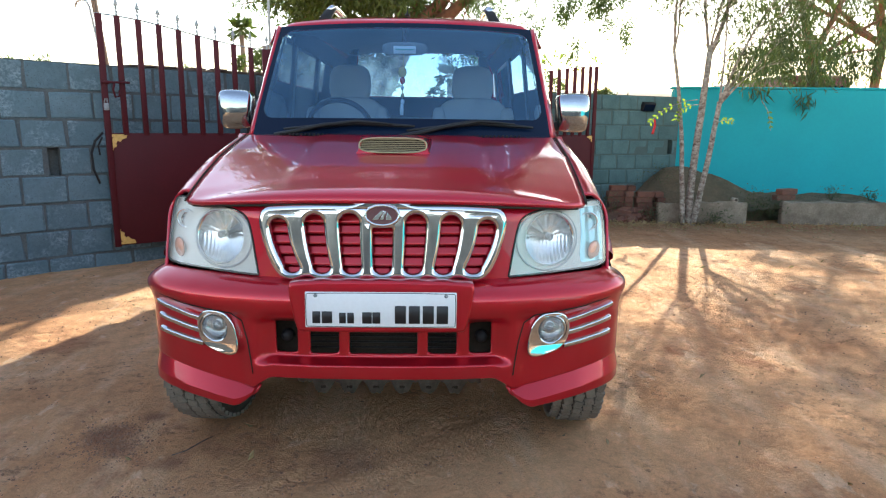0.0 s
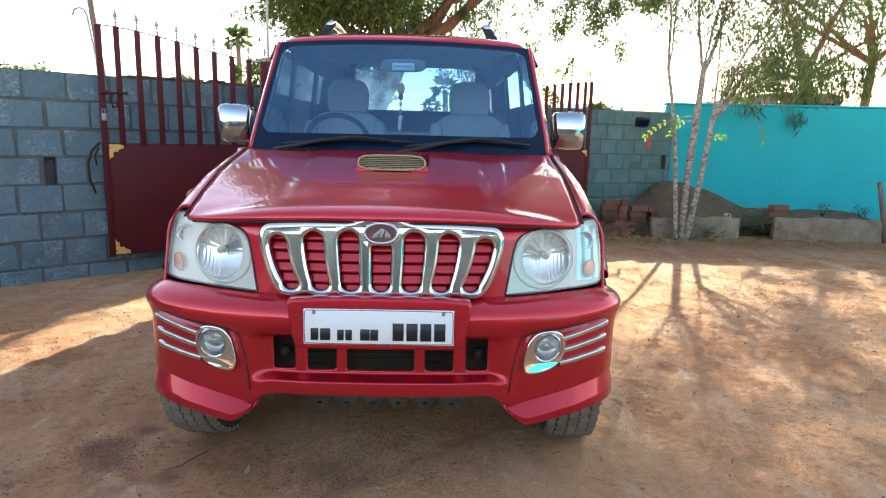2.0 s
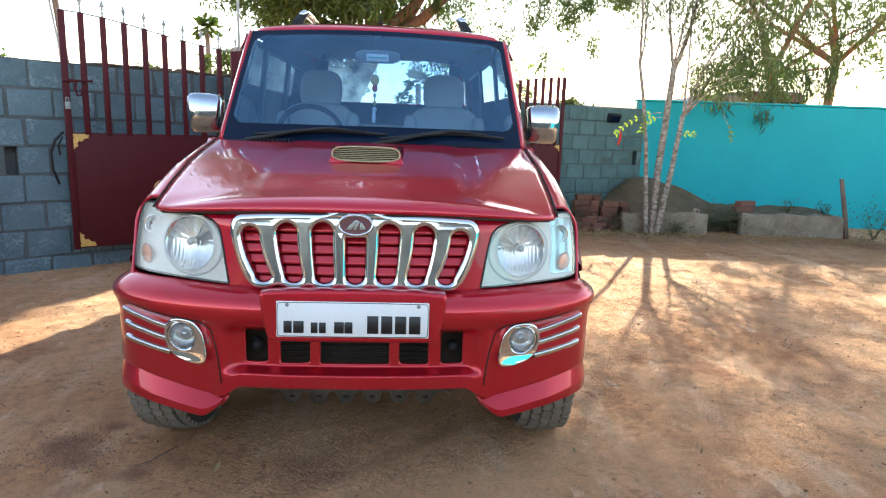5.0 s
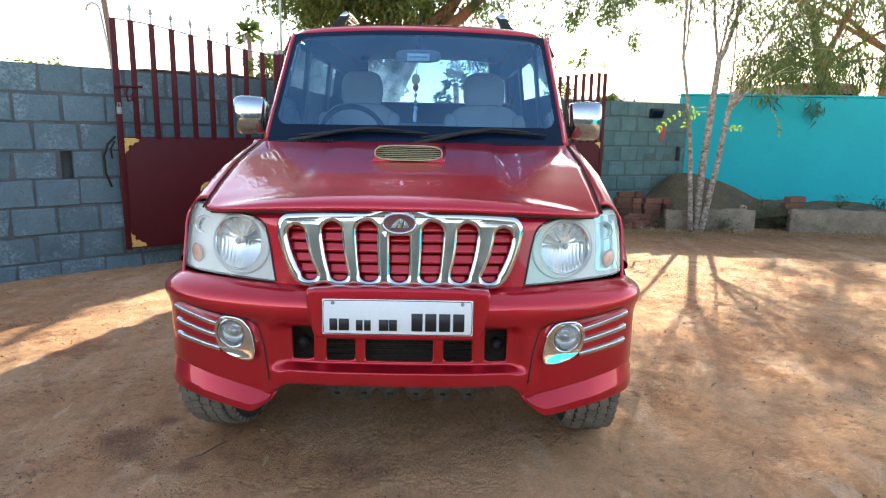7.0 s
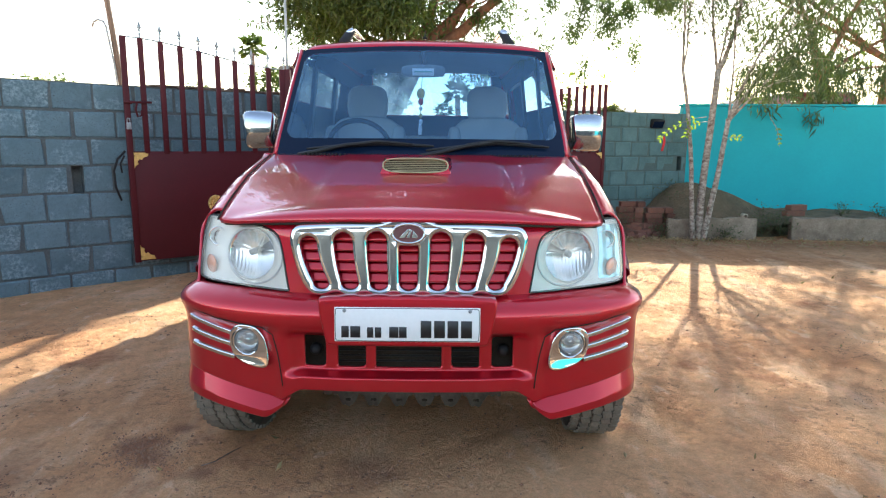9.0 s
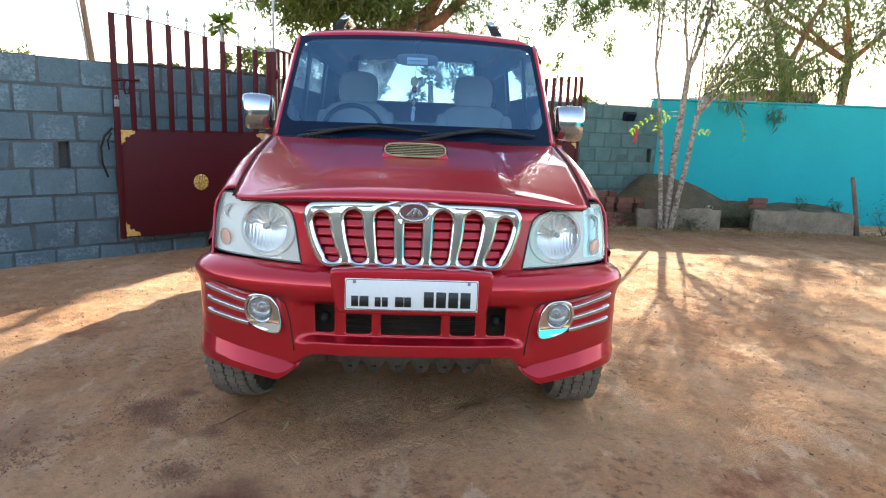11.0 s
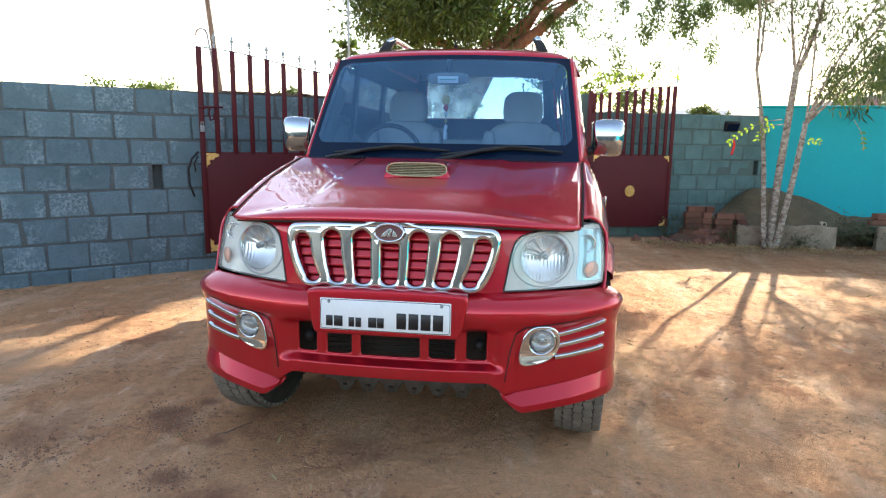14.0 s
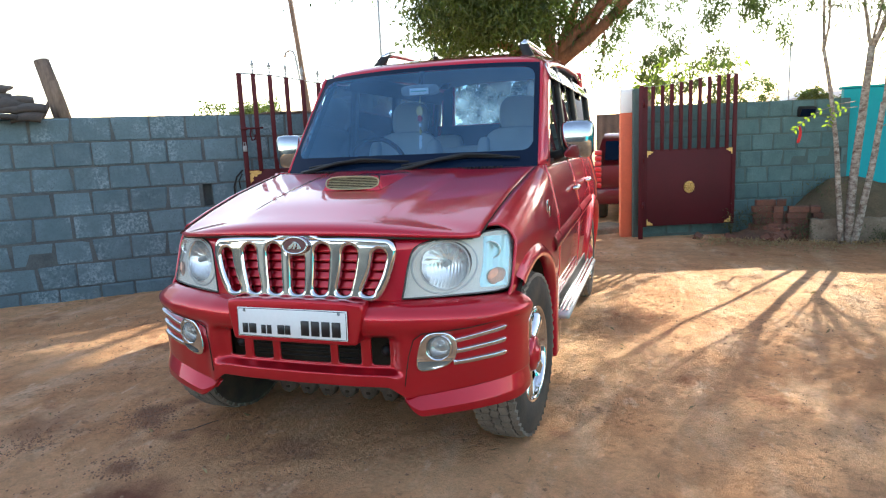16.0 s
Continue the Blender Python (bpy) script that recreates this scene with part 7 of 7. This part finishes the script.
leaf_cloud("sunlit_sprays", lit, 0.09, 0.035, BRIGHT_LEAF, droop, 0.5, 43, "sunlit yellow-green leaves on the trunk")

# far palms
def palm_tree(x, y, h, seed, size=1.0):
    palm = thing("palm_tree", "tall fan palm standing far beyond the gate", "tree", (x, y, 0))
    b = bmesh.new()
    sweep(b, [(x, y, -0.3), (x + 0.05, y, h * 0.5), (x - 0.05, y, h)], [0.28, 0.22, 0.18], 8)
    part("trunk", b, WOOD_OLD, palm)
    pv, pf = [], []
    rg = random.Random(seed)
    for k in range(46):
        a, e = rg.uniform(0, 6.283), rg.uniform(-0.7, 1.3)
        dirv = Vector((math.cos(a) * math.cos(e), math.sin(a) * math.cos(e), math.sin(e)))
        mid = Vector((x - 0.05, y, h + 0.1)) + dirv * 0.62 * size
        sd = dirv.cross(Vector((0, 0, 1))).normalized()
        for j in range(9):
            bb = -1.1 + 2.2 * j / 8
            tip = mid + ((dirv * math.cos(bb) + sd * math.sin(bb)) * rg.uniform(0.5, 0.75) - Vector((0, 0, 0.12))) * size
            w = (sd.cross(dirv) * 0.07 + dirv.cross(tip - mid).normalized() * 0.08) * size
            n0 = len(pv)
            pv += [tuple(mid - w), tuple(mid + w), tuple(tip)]
            pf.append((n0, n0 + 1, n0 + 2))
    quads_object("crown", pv, pf, NEEM, palm)


palm_tree(-14.4, 50.0, 8.45, 4, 1.1)
palm_tree(1.75, 44.0, 4.6, 6, 0.95)
palm_tree(0.9, 52.0, 3.7, 7, 0.8)

# ---- things beyond the walls ----
# leaning poles
pole = thing("lamp_pole", "dark leaning pole beside a thin pipe with a hooked top", "pole", (-7.4, 14.0, 0))
bm = bmesh.new()
sweep(bm, [(-7.37, 14.0, -0.2), (-7.62, 14.0, 2.5), (-8.2, 14.0, 8.0)], [0.085, 0.075, 0.065], 8)
part("shaft", bm, WOOD_OLD, pole)
bm = bmesh.new()
sweep(bm, [(-7.5, 13.9, 0), (-7.72, 13.9, 3.0), (-7.86, 13.9, 3.95), (-7.92, 13.9, 4.07), (-8.04, 13.9, 4.11), (-8.15, 13.9, 4.05), (-8.19, 13.9, 3.93)], 0.026, 7)
part("pipe", bm, STEEL, pole, "thin grey pipe with a hooked end")
for px, py, ph, r, label in ((-1.395, 4.47, 5.0, 0.013, "thin straight grey pole fixed beside the gate hinge"), (7.52, 30.0, 5.2, 0.035, "thin grey pole in the distance")):
    o = thing("pole", label, "pole", (px, py, 0))
    bm = bmesh.new()
    sweep(bm, [(px, py, -0.2), (px, py, ph)], [r, r * 0.95], 8)
    part("shaft", bm, STEEL, o)

# house eave over the block wall
eave = thing("tiled_roof", "ragged old clay-tile eave of a house behind the wall", "roof", (-5.2, 2.4, 1.9))
rg = random.Random(8)
u = Vector((math.cos(radians(LEFT_ANGLE)), math.sin(radians(LEFT_ANGLE)), 0))
nrm = Vector((-u.y, u.x, 0))
tile = bmesh.new()
sheet(tile, 7, 4, lambda a, b: Vector((0.12 * (2 * a - 1), 0.30 * (b - 0.5), 0.018 * math.sin(math.pi * a) + 0.01 * math.sin(5 * b))))
bmesh.ops.solidify(tile, geom=tile.faces[:], thickness=0.022)
tile_mesh = mesh_of(tile, TILE_DARK, True, "tile")
for row in range(7):
    for k in range(18):
        s = -3.9 + 0.19 * k + rg.uniform(-0.04, 0.04)
        if s > -1.20 - 0.11 * row + rg.uniform(-0.08, 0.08):
            continue
        base = LEFT_A + u * s + nrm * (-0.10 + 0.17 * row)
        m = Matrix.Translation((base.x, base.y, 1.765 + 0.062 * row + rg.uniform(-0.01, 0.025))) @ Matrix.Rotation(radians(LEFT_ANGLE + rg.uniform(-14, 14)), 4, "Z") @ Matrix.Rotation(radians(18 + rg.uniform(-8, 8)), 4, "X")
        part("tile", tile_mesh, TILE_DARK, eave, at=m)
for s in (-3.4, -2.6, -1.9, -1.35):
    bm = bmesh.new()
    b0 = LEFT_A + u * s
    sweep(bm, [(b0.x, b0.y, 1.755), tuple(b0 + nrm * 1.2 + Vector((0, 0, 2.14)))], 0.022, 6)
    part("rafter", bm, WOOD_OLD, eave)
bm = bmesh.new()
hw = LEFT_A + u * -1.9 + nrm * 1.45
box(bm, -4.2, 0.0, -0.1, 0.1, 0, 3.4, bevel=0.01, m=Matrix.Translation(hw) @ Matrix.Rotation(radians(LEFT_ANGLE), 4, "Z"))
tagged(part("house_wall", bm, WHITE, smooth=False), "whitewashed house wall behind the boundary wall", "house wall", kind="structure")
post = thing("wooden_post", "weathered split wooden post standing behind the block wall", "post", (-4.25, 2.75, 0))
bm = bmesh.new()
sweep(bm, [(-4.05, 2.9, -0.1), (-4.12, 2.88, 1.4), (-4.25, 2.86, 1.95), (-4.36, 2.85, 2.33)], [0.085, 0.085, 0.078, 0.070], 9)
part("shaft", bm, WOOD_OLD, post)
bm = bmesh.new()
sweep(bm, [(-4.12, 2.84, 1.6), (-4.19, 2.83, 1.95), (-4.215, 2.83, 2.12)], [0.055, 0.05, 0.04], 7)
part("stub", bm, WOOD_OLD, post)

# old tiles along the top of the wall by the gate
rubble = thing("wall_top_tiles", "row of dark broken tiles lying on the block wall", "tiles", (-2.2, 4.2, 1.72))
for k in range(14):
    base = LEFT_A + u * (0.75 + 0.11 * k)
    bm = bmesh.new()
    box(bm, -0.08, 0.08, -0.09, 0.09, 0.0, 0.016, bevel=0.004, m=Matrix.Translation((base.x, base.y, 1.743 + 0.010 * (k % 2))) @ Matrix.Rotation(rg.uniform(0.5, 1.1), 4, "Z") @ Matrix.Rotation(rg.uniform(-0.1, 0.1), 4, "X"))
    part("tile", bm, WOOD_OLD, rubble, smooth=False)

# far buildings
def far_house(x, y, w, dpt, h, mat, label, rows=2):
    o = thing("building", label, "building", (x, y, 0))
    b = bmesh.new()
    box(b, x - w / 2, x + w / 2, y, y + dpt, -0.2, h)
    part("wall", b, mat, o, smooth=False)
    b = bmesh.new()
    box(b, x - w / 2 - 0.3, x + w / 2 + 0.3, y - 0.3, y + dpt + 0.3, h, h + 0.25)
    part("roof", b, mat, o, smooth=False)
    for r in range(rows):
        for k in range(max(2, int(w / 3))):
            xx = x - w / 2 + 1.2 + k * 3
            zz = 1.0 + r * 3.0
            if zz + 1.3 > h:
                continue
            b = bmesh.new()
            box(b, xx, xx + 1.1, y - 0.04, y + 0.02, zz, zz + 1.2, bevel=0.02)
            part("window", b, FRIT, o, smooth=False)


far_house(20.0, 62.0, 14, 8, 4.6, WHITE, "distant white building beyond the wall")
far_house(13.4, 48.0, 3.4, 5, 3.55, surface("pale_blue_wash", (0.50, 0.62, 0.80), rough=0.8, var=0.1, scale=0.6, fine=8), "distant low pale blue house beyond the wall", 1)
far_house(9.6, 52.0, 3.0, 5, 2.9, WHITE, "distant low whitewashed house beyond the wall", 1)
far_house(40.0, 75.0, 26, 8, 4.2, CONCRETE, "distant pale concrete building", 1)

# sheet fence across the lane
fence = thing("sheet_fence", "brown corrugated sheet fence across the lane", "fence", (2.5, 15.5, 0))
bm = bmesh.new()
sheet(bm, 161, 2, lambda a, b: Vector((0.15 + 4.85 * a, 15.5 + 0.025 * math.sin(a * 150), -0.1 + 2.06 * b)))
thick(part("sheet_metal", bm, surface("rusty_sheet", (0.20, 0.13, 0.11), (0.13, 0.09, 0.08), rough=0.8, var=0.2, scale=2, fine=40), fence), 0.004)
for k in range(5):
    bm = bmesh.new()
    box(bm, 0.25 + 1.15 * k, 0.35 + 1.15 * k, 15.53, 15.63, -0.1, 1.96)
    part("post", bm, WOOD_OLD, fence, smooth=False)

# red car parked in the lane
red = thing("parked_car", "red hatchback parked in the lane beyond the gate", "car", (1.55, 10.6, 0))
bm = bmesh.new()
prof = [(9.0, 0.28), (8.93, 0.45), (8.9, 0.70), (8.93, 0.90), (9.02, 0.93), (9.3, 1.30), (9.55, 1.40), (10.6, 1.42), (11.2, 1.36), (11.75, 0.98), (12.5, 0.86), (12.7, 0.70), (12.72, 0.40), (12.6, 0.28)]
rows = []
for y, z in prof:
    hw = 0.82 if z < 0.95 else 0.82 - 0.28 * (z - 0.95)
    rows.append([bm.verts.new((1.42 + hw * sx, y, z)) for sx in (-1, -0.92, -0.5, 0, 0.5, 0.92, 1)])
for a, b in zip(rows, rows[1:]):
    for k in range(6):
        bm.faces.new((a[k], a[k + 1], b[k + 1], b[k]))
for k in (0, 6):
    bm.faces.new([r[k] for r in rows])
bmesh.ops.recalc_face_normals(bm, faces=bm.faces)
lane_paint = surface("dark_red_car_paint", (0.11, 0.004, 0.009), rough=0.35, metal=0.2, var=0.1, scale=2, fine=60, coat=0.5)
crisp(part("body", bm, lane_paint, red))
bm = bmesh.new()
sheet(bm, 8, 5, lambda a, b: Vector((0.76 + 1.32 * a, 9.015 + 0.26 * b, 0.985 + 0.30 * b)))
part("rear_window", bm, FRIT, red)
for sx, nm in ((-1, "tail_lamp"), (1, "tail_lamp")):
    bm = bmesh.new()
    for q in range(7):
        box(bm, 1.42 + sx * 0.76 - 0.055, 1.42 + sx * 0.76 + 0.055, 8.87 + 0.02 * max(0, q - 3), 8.96 + 0.04 * max(0, q - 3), 0.56 + 0.085 * q, 0.635 + 0.085 * q, bevel=0.012)
    part(nm, bm, surface("red_lamp_lens", (0.65, 0.02, 0.03), rough=0.15, var=0.1, scale=30, fine=90, coat=1.0), red)
    for yy in (9.6, 12.0):
        bm = bmesh.new()
        lathe(bm, [(0.001, -0.09), (0.27, -0.09), (0.30, -0.06), (0.30, 0.06), (0.27, 0.09), (0.001, 0.09)], 20, "x", (1.42 + sx * 0.74, yy, 0.30))
        part("wheel", bm, RUBBER, red)
bm = bmesh.new()
sweep(bm, [(1.2, 8.885, 0.80), (1.25, 8.87, 0.815), (1.6, 8.87, 0.815), (1.65, 8.885, 0.80)], 0.018, 6)
part("boot_handle", bm, CHROME, red)
bm = bmesh.new()
box(bm, 0.62, 2.22, 8.84, 8.98, 0.30, 0.55, bevel=0.03)
part("rear_bumper", bm, lane_paint, red)

red.location.y -= 0.70

# dark red van parked behind the teal wall
van = thing("parked_van", "dark red van parked behind the teal wall", "van", (8.3, 11.6, 0))
bm = bmesh.new()
van_paint = surface("dark_red_van_paint", (0.16, 0.02, 0.022), rough=0.4, var=0.12, scale=2, fine=40, coat=0.4)
box(bm, 7.45, 8.8, 11.0, 15.0, 0.30, 2.36, bevel=0.14, seg=3)
part("body", bm, van_paint, van)
bm = bmesh.new()
box(bm, 7.60, 8.65, 10.97, 11.02, 1.62, 2.14, bevel=0.05)
part("rear_window", bm, FRIT, van)
for sx in (7.53, 8.72):
    bm = bmesh.new()
    box(bm, sx - 0.06, sx + 0.06, 10.97, 11.04, 1.0, 1.45, bevel=0.02)
    part("tail_lamp", bm, AMBER, van)
    for yy in (11.7, 14.2):
        bm = bmesh.new()
        lathe(bm, [(0.001, -0.09), (0.30, -0.09), (0.33, -0.06), (0.33, 0.06), (0.30, 0.09), (0.001, 0.09)], 20, "x", (sx, yy, 0.33))
        part("wheel", bm, RUBBER, van)

# ---- yard things ----
# earth mound in the corner
def mound_h(a, b):
    r = math.hypot((a + 0.32) / (0.95 if a < -0.32 else 2.0), (b - 0.2) / 0.85)
    return 0.86 * max(0.0, 1 - r) ** 0.9 * (1 - 0.12 * math.exp(-(r / 0.10) ** 2)) + 0.05 * noise.noise(Vector((a * 4, b * 4, 2))) - 0.06


bm = bmesh.new()
sheet(bm, 60, 40, lambda a, b: Vector((4.15 - 1.9 + 3.8 * a, 7.15 - 1.1 + 2.0 * b, max(-0.05, mound_h(-1.9 + 3.8 * a, -1.1 + 2.0 * b)))), keep=lambda a, b: True)
tagged(part("earth_mound", bm, EARTH_DARK), "heap of brown soil piled in the wall corner", "soil heap")

bk = bmesh.new()
box(bk, -0.115, 0.115, -0.055, 0.055, -0.0375, 0.0375, bevel=0.006, seg=1)
brick_mesh = mesh_of(bk, BRICK, False, "brick")
pile = thing("brick_pile", "red bricks stacked and scattered before the soil heap", "bricks", (3.0, 6.85, 0))
rg = random.Random(2)


def heap_h(x, y):
    r2 = ((x - 2.98) / (0.50 if x < 2.98 else 0.62)) ** 2 + ((y - 6.86) / 0.42) ** 2
    return 0.24 * math.exp(-r2 * 1.35) + 0.05 * noise.noise(Vector((x * 6, y * 6, 3))) - 0.05


for x0, y0, high, turn in ((2.81, 6.80, 6, 0.05), (3.00, 6.82, 6, 1.5), (3.21, 6.72, 5, -0.04), (3.41, 6.74, 5, 1.55)):
    for c in range(high):
        x, y, a = x0 + rg.uniform(-0.035, 0.035), y0 + rg.uniform(-0.02, 0.02), turn + rg.uniform(-0.2, 0.2)
        m = Matrix.Translation((x, y, 0.04 + 0.077 * c)) @ Matrix.Rotation(a, 4, "Z")
        part("brick", brick_mesh, BRICK, pile, at=m)
for k in range(26):
    x, y = 3.0 + rg.gauss(0, 0.34), 6.56 + rg.gauss(0, 0.08)
    m = Matrix.Translation((x, y, max(0.02, heap_h(x, y) - 0.005))) @ Matrix.Rotation(rg.uniform(-1.6, 1.6), 4, "Z") @ Matrix.Rotation(rg.uniform(-0.5, 0.5), 4, "X") @ Matrix.Rotation(rg.uniform(-0.4, 0.4), 4, "Y") @ Matrix.Diagonal((rg.choice((0.9, 0.6, 0.45)), 0.9, 0.9, 1))
    part("brick", brick_mesh, BRICK, pile, at=m)
bm = bmesh.new()
sheet(bm, 44, 34, lambda a, b: (lambda x, y: Vector((x, y, max(-0.05, heap_h(x, y)))))(2.2 + 1.7 * a, 6.25 + 0.98 * b))
tagged(part("rubble_mound", bm, surface("brick_rubble", (0.19, 0.10, 0.062), (0.11, 0.062, 0.045), rough=1.0, var=0.4, scale=9, fine=40, bump=1.0, depth=0.03)), "heap of crumbled brick and earth by the wall", "rubble")
for k, (x, y, z, a) in enumerate(((5.12, 6.62, 0.33, 0.2), (5.16, 6.63, 0.41, 0.35))):
    b = new("brick", brick_mesh)
    b.matrix_basis = Matrix.Translation((x, y, z)) @ Matrix.Rotation(a, 4, "Z") @ Matrix.Diagonal((1.3, 1, 1, 1))
    tagged(b, "red brick lying loose on the planter soil", "brick", "loose bricks")
bm = bmesh.new()
sheet(bm, 40, 12, lambda a, b: Vector((4.45 + 2.2 * a, 6.42 + 1.1 * b, 0.22 + 0.09 * b + 0.03 * noise.noise(Vector((a * 9, b * 5, 1))) - 0.3 * max(0, 0.25 - a))))
tagged(part("planter_soil", bm, EARTH_DARK), "dark earth filling the planter behind the kerb", "soil")

stake = thing("wooden_stake", "dark leaning wooden stake stuck in the planter", "stake", (6.42, 6.22, 0))
bm = bmesh.new()
sweep(bm, [(6.44, 6.2, -0.05), (6.36, 6.2, 0.35), (6.24, 6.2, 0.82)], [0.035, 0.032, 0.028], 8)
part("shaft", bm, WOOD_OLD, stake)

pipe_end = thing("pipe_piece", "short pale clay pipe end lying on the kerb slab", "pipe", (4.30, 6.36, 0.29))
bm = bmesh.new()
lathe(bm, [(0.022, -0.05), (0.030, -0.05), (0.030, 0.05), (0.022, 0.05), (0.022, -0.05)], 16, "y", (4.30, 6.36, 0.318))
part("tube", bm, surface("pale_clay", (0.52, 0.43, 0.33), rough=0.8, var=0.2, scale=9, fine=80), pipe_end)

# weeds
def weed(x, y, z, spread, h, n, label, mat=WEED, seed=0):
    t = thing("weed", label, "weed", (x, y, z), "weeds")
    rg2 = random.Random(seed)
    b = bmesh.new()
    for _ in range(7):
        a = rg2.uniform(0, 6.283)
        sweep(b, [(x, y, z), (x + spread * 0.5 * math.cos(a), y + spread * 0.5 * math.sin(a), z + h * rg2.uniform(0.5, 1))], [0.004, 0.002], 4)
    part("stalk", b, mat, t)
    leaf_cloud("foliage", [((x, y, z + h * 0.6), (spread, spread, h * 0.6), n)], 0.038, 0.013, mat, t, 0.0, seed)


for k, (x, y, z, s, h, n) in enumerate(((4.62, 6.45, 0.05, 0.22, 0.32, 420), (4.85, 6.42, 0.05, 0.18, 0.25, 300), (5.75, 6.55, 0.30, 0.12, 0.16, 130), (6.25, 6.5, 0.30, 0.12, 0.14, 130), (6.75, 6.1, 0.0, 0.3, 0.45, 400), (7.2, 6.0, 0.0, 0.3, 0.4, 360), (2.75, 6.75, 0.0, 0.22, 0.32, 320), (3.2, 6.35, 0.0, 0.16, 0.22, 200), (2.45, 6.75, 0.0, 0.15, 0.3, 160), (4.0, 6.22, 0.0, 0.2, 0.18, 260), (3.6, 7.2, 0.42, 0.3, 0.22, 260), (7.9, 5.9, 0.0, 0.3, 0.5, 380))):
    weed(x, y, z, s, h, n, "low scrubby dark green weeds by the wall", seed=30 + k)

# flood lamp on the wall
lamp = thing("wall_lamp", "small black flood lamp fixed on the block wall", "lamp", (3.40, 7.40, 1.56))
lm = Matrix.Translation((3.38, 7.36, 1.565)) @ Matrix.Rotation(radians(20), 4, "Z") @ Matrix.Rotation(radians(25), 4, "X")
bm = bmesh.new()
box(bm, -0.11, 0.11, -0.035, 0.035, -0.065, 0.065, bevel=0.012, m=lm)
part("housing", bm, BLACK, lamp)
bm = bmesh.new()
box(bm, -0.09, 0.09, -0.04, -0.034, -0.05, 0.05, bevel=0.003, m=lm)
part("lens", bm, FRIT, lamp)
bm = bmesh.new()
sweep(bm, [(3.38, 7.40, 1.56), (3.36, 7.46, 1.60)], 0.015, 6)
part("bracket", bm, BLACK, lamp)

# cable hanging on the left gate stile
cable = thing("hanging_cable", "black rubber cable looped over the gate edge", "cable", (-2.66, 3.5, 0.9))
bm = bmesh.new()
sweep(bm, [(-2.600, 3.49, 1.17), (-2.655, 3.455, 1.10), (-2.685, 3.44, 1.0), (-2.68, 3.44, 0.86), (-2.645, 3.455, 0.74)], 0.010, 7)
sweep(bm, [(-2.605, 3.48, 1.13), (-2.635, 3.46, 1.06), (-2.625, 3.46, 0.98)], 0.008, 6)
part("cable", bm, BLACK, cable)

# litter and stones on the ground
rg = np.random.default_rng(7)
lit = []
for _ in range(420):
    x = rg.uniform(2.4, 7.5)
    y = 6.25 - abs(rg.normal(0, 0.35))
    lit.append(((x, y, 0.012), (0.05, 0.05, 0.004), 3))
for _ in range(300):
    lit.append(((rg.uniform(2.0, 4.2), 6.42 - abs(rg.normal(0, 0.22)), 0.014), (0.06, 0.05, 0.006), 3))
for _ in range(160):
    lit.append(((rg.uniform(-3.5, 6), rg.uniform(-1.5, 5.5), 0.006), (0.03, 0.03, 0.003), 1))
o = leaf_cloud("leaf_litter", lit, 0.045, 0.016, DRY, None, -0.0, 17)
tagged(o, "scattered dry leaves and chips on the sand", "leaf litter", kind="stuff")
sv, sf = [], []
for k in range(7200):
    x, y = rg.uniform(-4.5, 6.5), rg.uniform(-1.8, 6.0)
    r = abs(rg.normal(0, 0.003)) + 0.0015
    if k % 4 == 1:
        (x0, y0), (x1, y1), w, d = RUTS[k // 4 % len(RUTS)]
        u = rg.uniform(0, 1)
        x, y = x0 + (x1 - x0) * u + rg.normal(0, w), y0 + (y1 - y0) * u + rg.normal(0, w)
        r *= 1.0 if x < 0 else 0.8
    elif k % 4 == 2:
        x, y = ((-1.15, 0.42), (-1.06, 0.31), (-0.85, -0.1), (-0.63, -0.45), (-1.5, 0.0))[k // 4 % 5]
        x, y = x + rg.normal(0, 0.08), y + rg.normal(0, 0.07)
    c = Vector((x, y, ground_height(x, y) + r * 0.3))
    n0 = len(sv)
    for dv in ((1, 0, 0), (0, 1, 0), (-1, 0, 0), (0, -1, 0), (0, 0, 0.7), (0, 0, -0.6)):
        sv.append(tuple(c + Vector(dv) * r * rg.uniform(0.6, 1.3)))
    for a, b in ((0, 1), (1, 2), (2, 3), (3, 0)):
        sf += [(n0 + a, n0 + b, n0 + 4), (n0 + b, n0 + a, n0 + 5)]
o = quads_object("gravel", sv, sf, surface("sandy_clod", (0.36, 0.19, 0.112), (0.20, 0.105, 0.066), rough=1.0, var=0.3, scale=14, fine=60))
tagged(o, "small stones and clods scattered on the sand", "gravel", kind="stuff")

for pts in (((-1.88, 0.03), (-1.85, -0.05), (-1.80, -0.13), (-1.78, -0.20), (-1.72, -0.28), (-1.66, -0.40), (-1.62, -0.45)), ((-0.83, 0.25), (-0.79, 0.29), (-0.75, 0.36), (-0.72, 0.40))):
    bm = bmesh.new()
    sweep(bm, [(x, y, ground_height(x, y) + 0.004) for x, y in pts], [0.0024] * (len(pts) - 1) + [0.0012], 5)
    tagged(part("twig", bm, WOOD_OLD), "thin crooked dry twig lying on the earth", "twig", "twigs on the ground")

# ---- wall blocks last ----
block_wall("wall_west", LEFT_A, LEFT_ANGLE, -6.2, 2.25, BLOCK, MORTAR, "boundary wall of rough grey concrete blocks with dark joints",
           0.333, 0.2325, -0.12, (-0.06, 0.10, -0.068, 0.14, -0.02, 0.168, 0.04, -0.117), gap=(0.0, 0.09, 4))
block_wall("wall_north", RIGHT_A, RIGHT_ANGLE, 0.0, 2.80, BLOCK_GREEN, MORTAR_GREEN, "boundary wall of concrete blocks painted dull grey green",
           0.312, 0.212, 0.024, (0.05, 0.21, 0.02, 0.17, 0.06, 0.23, 0.02, 0.16), gap=(2.62, 2.71, 4))
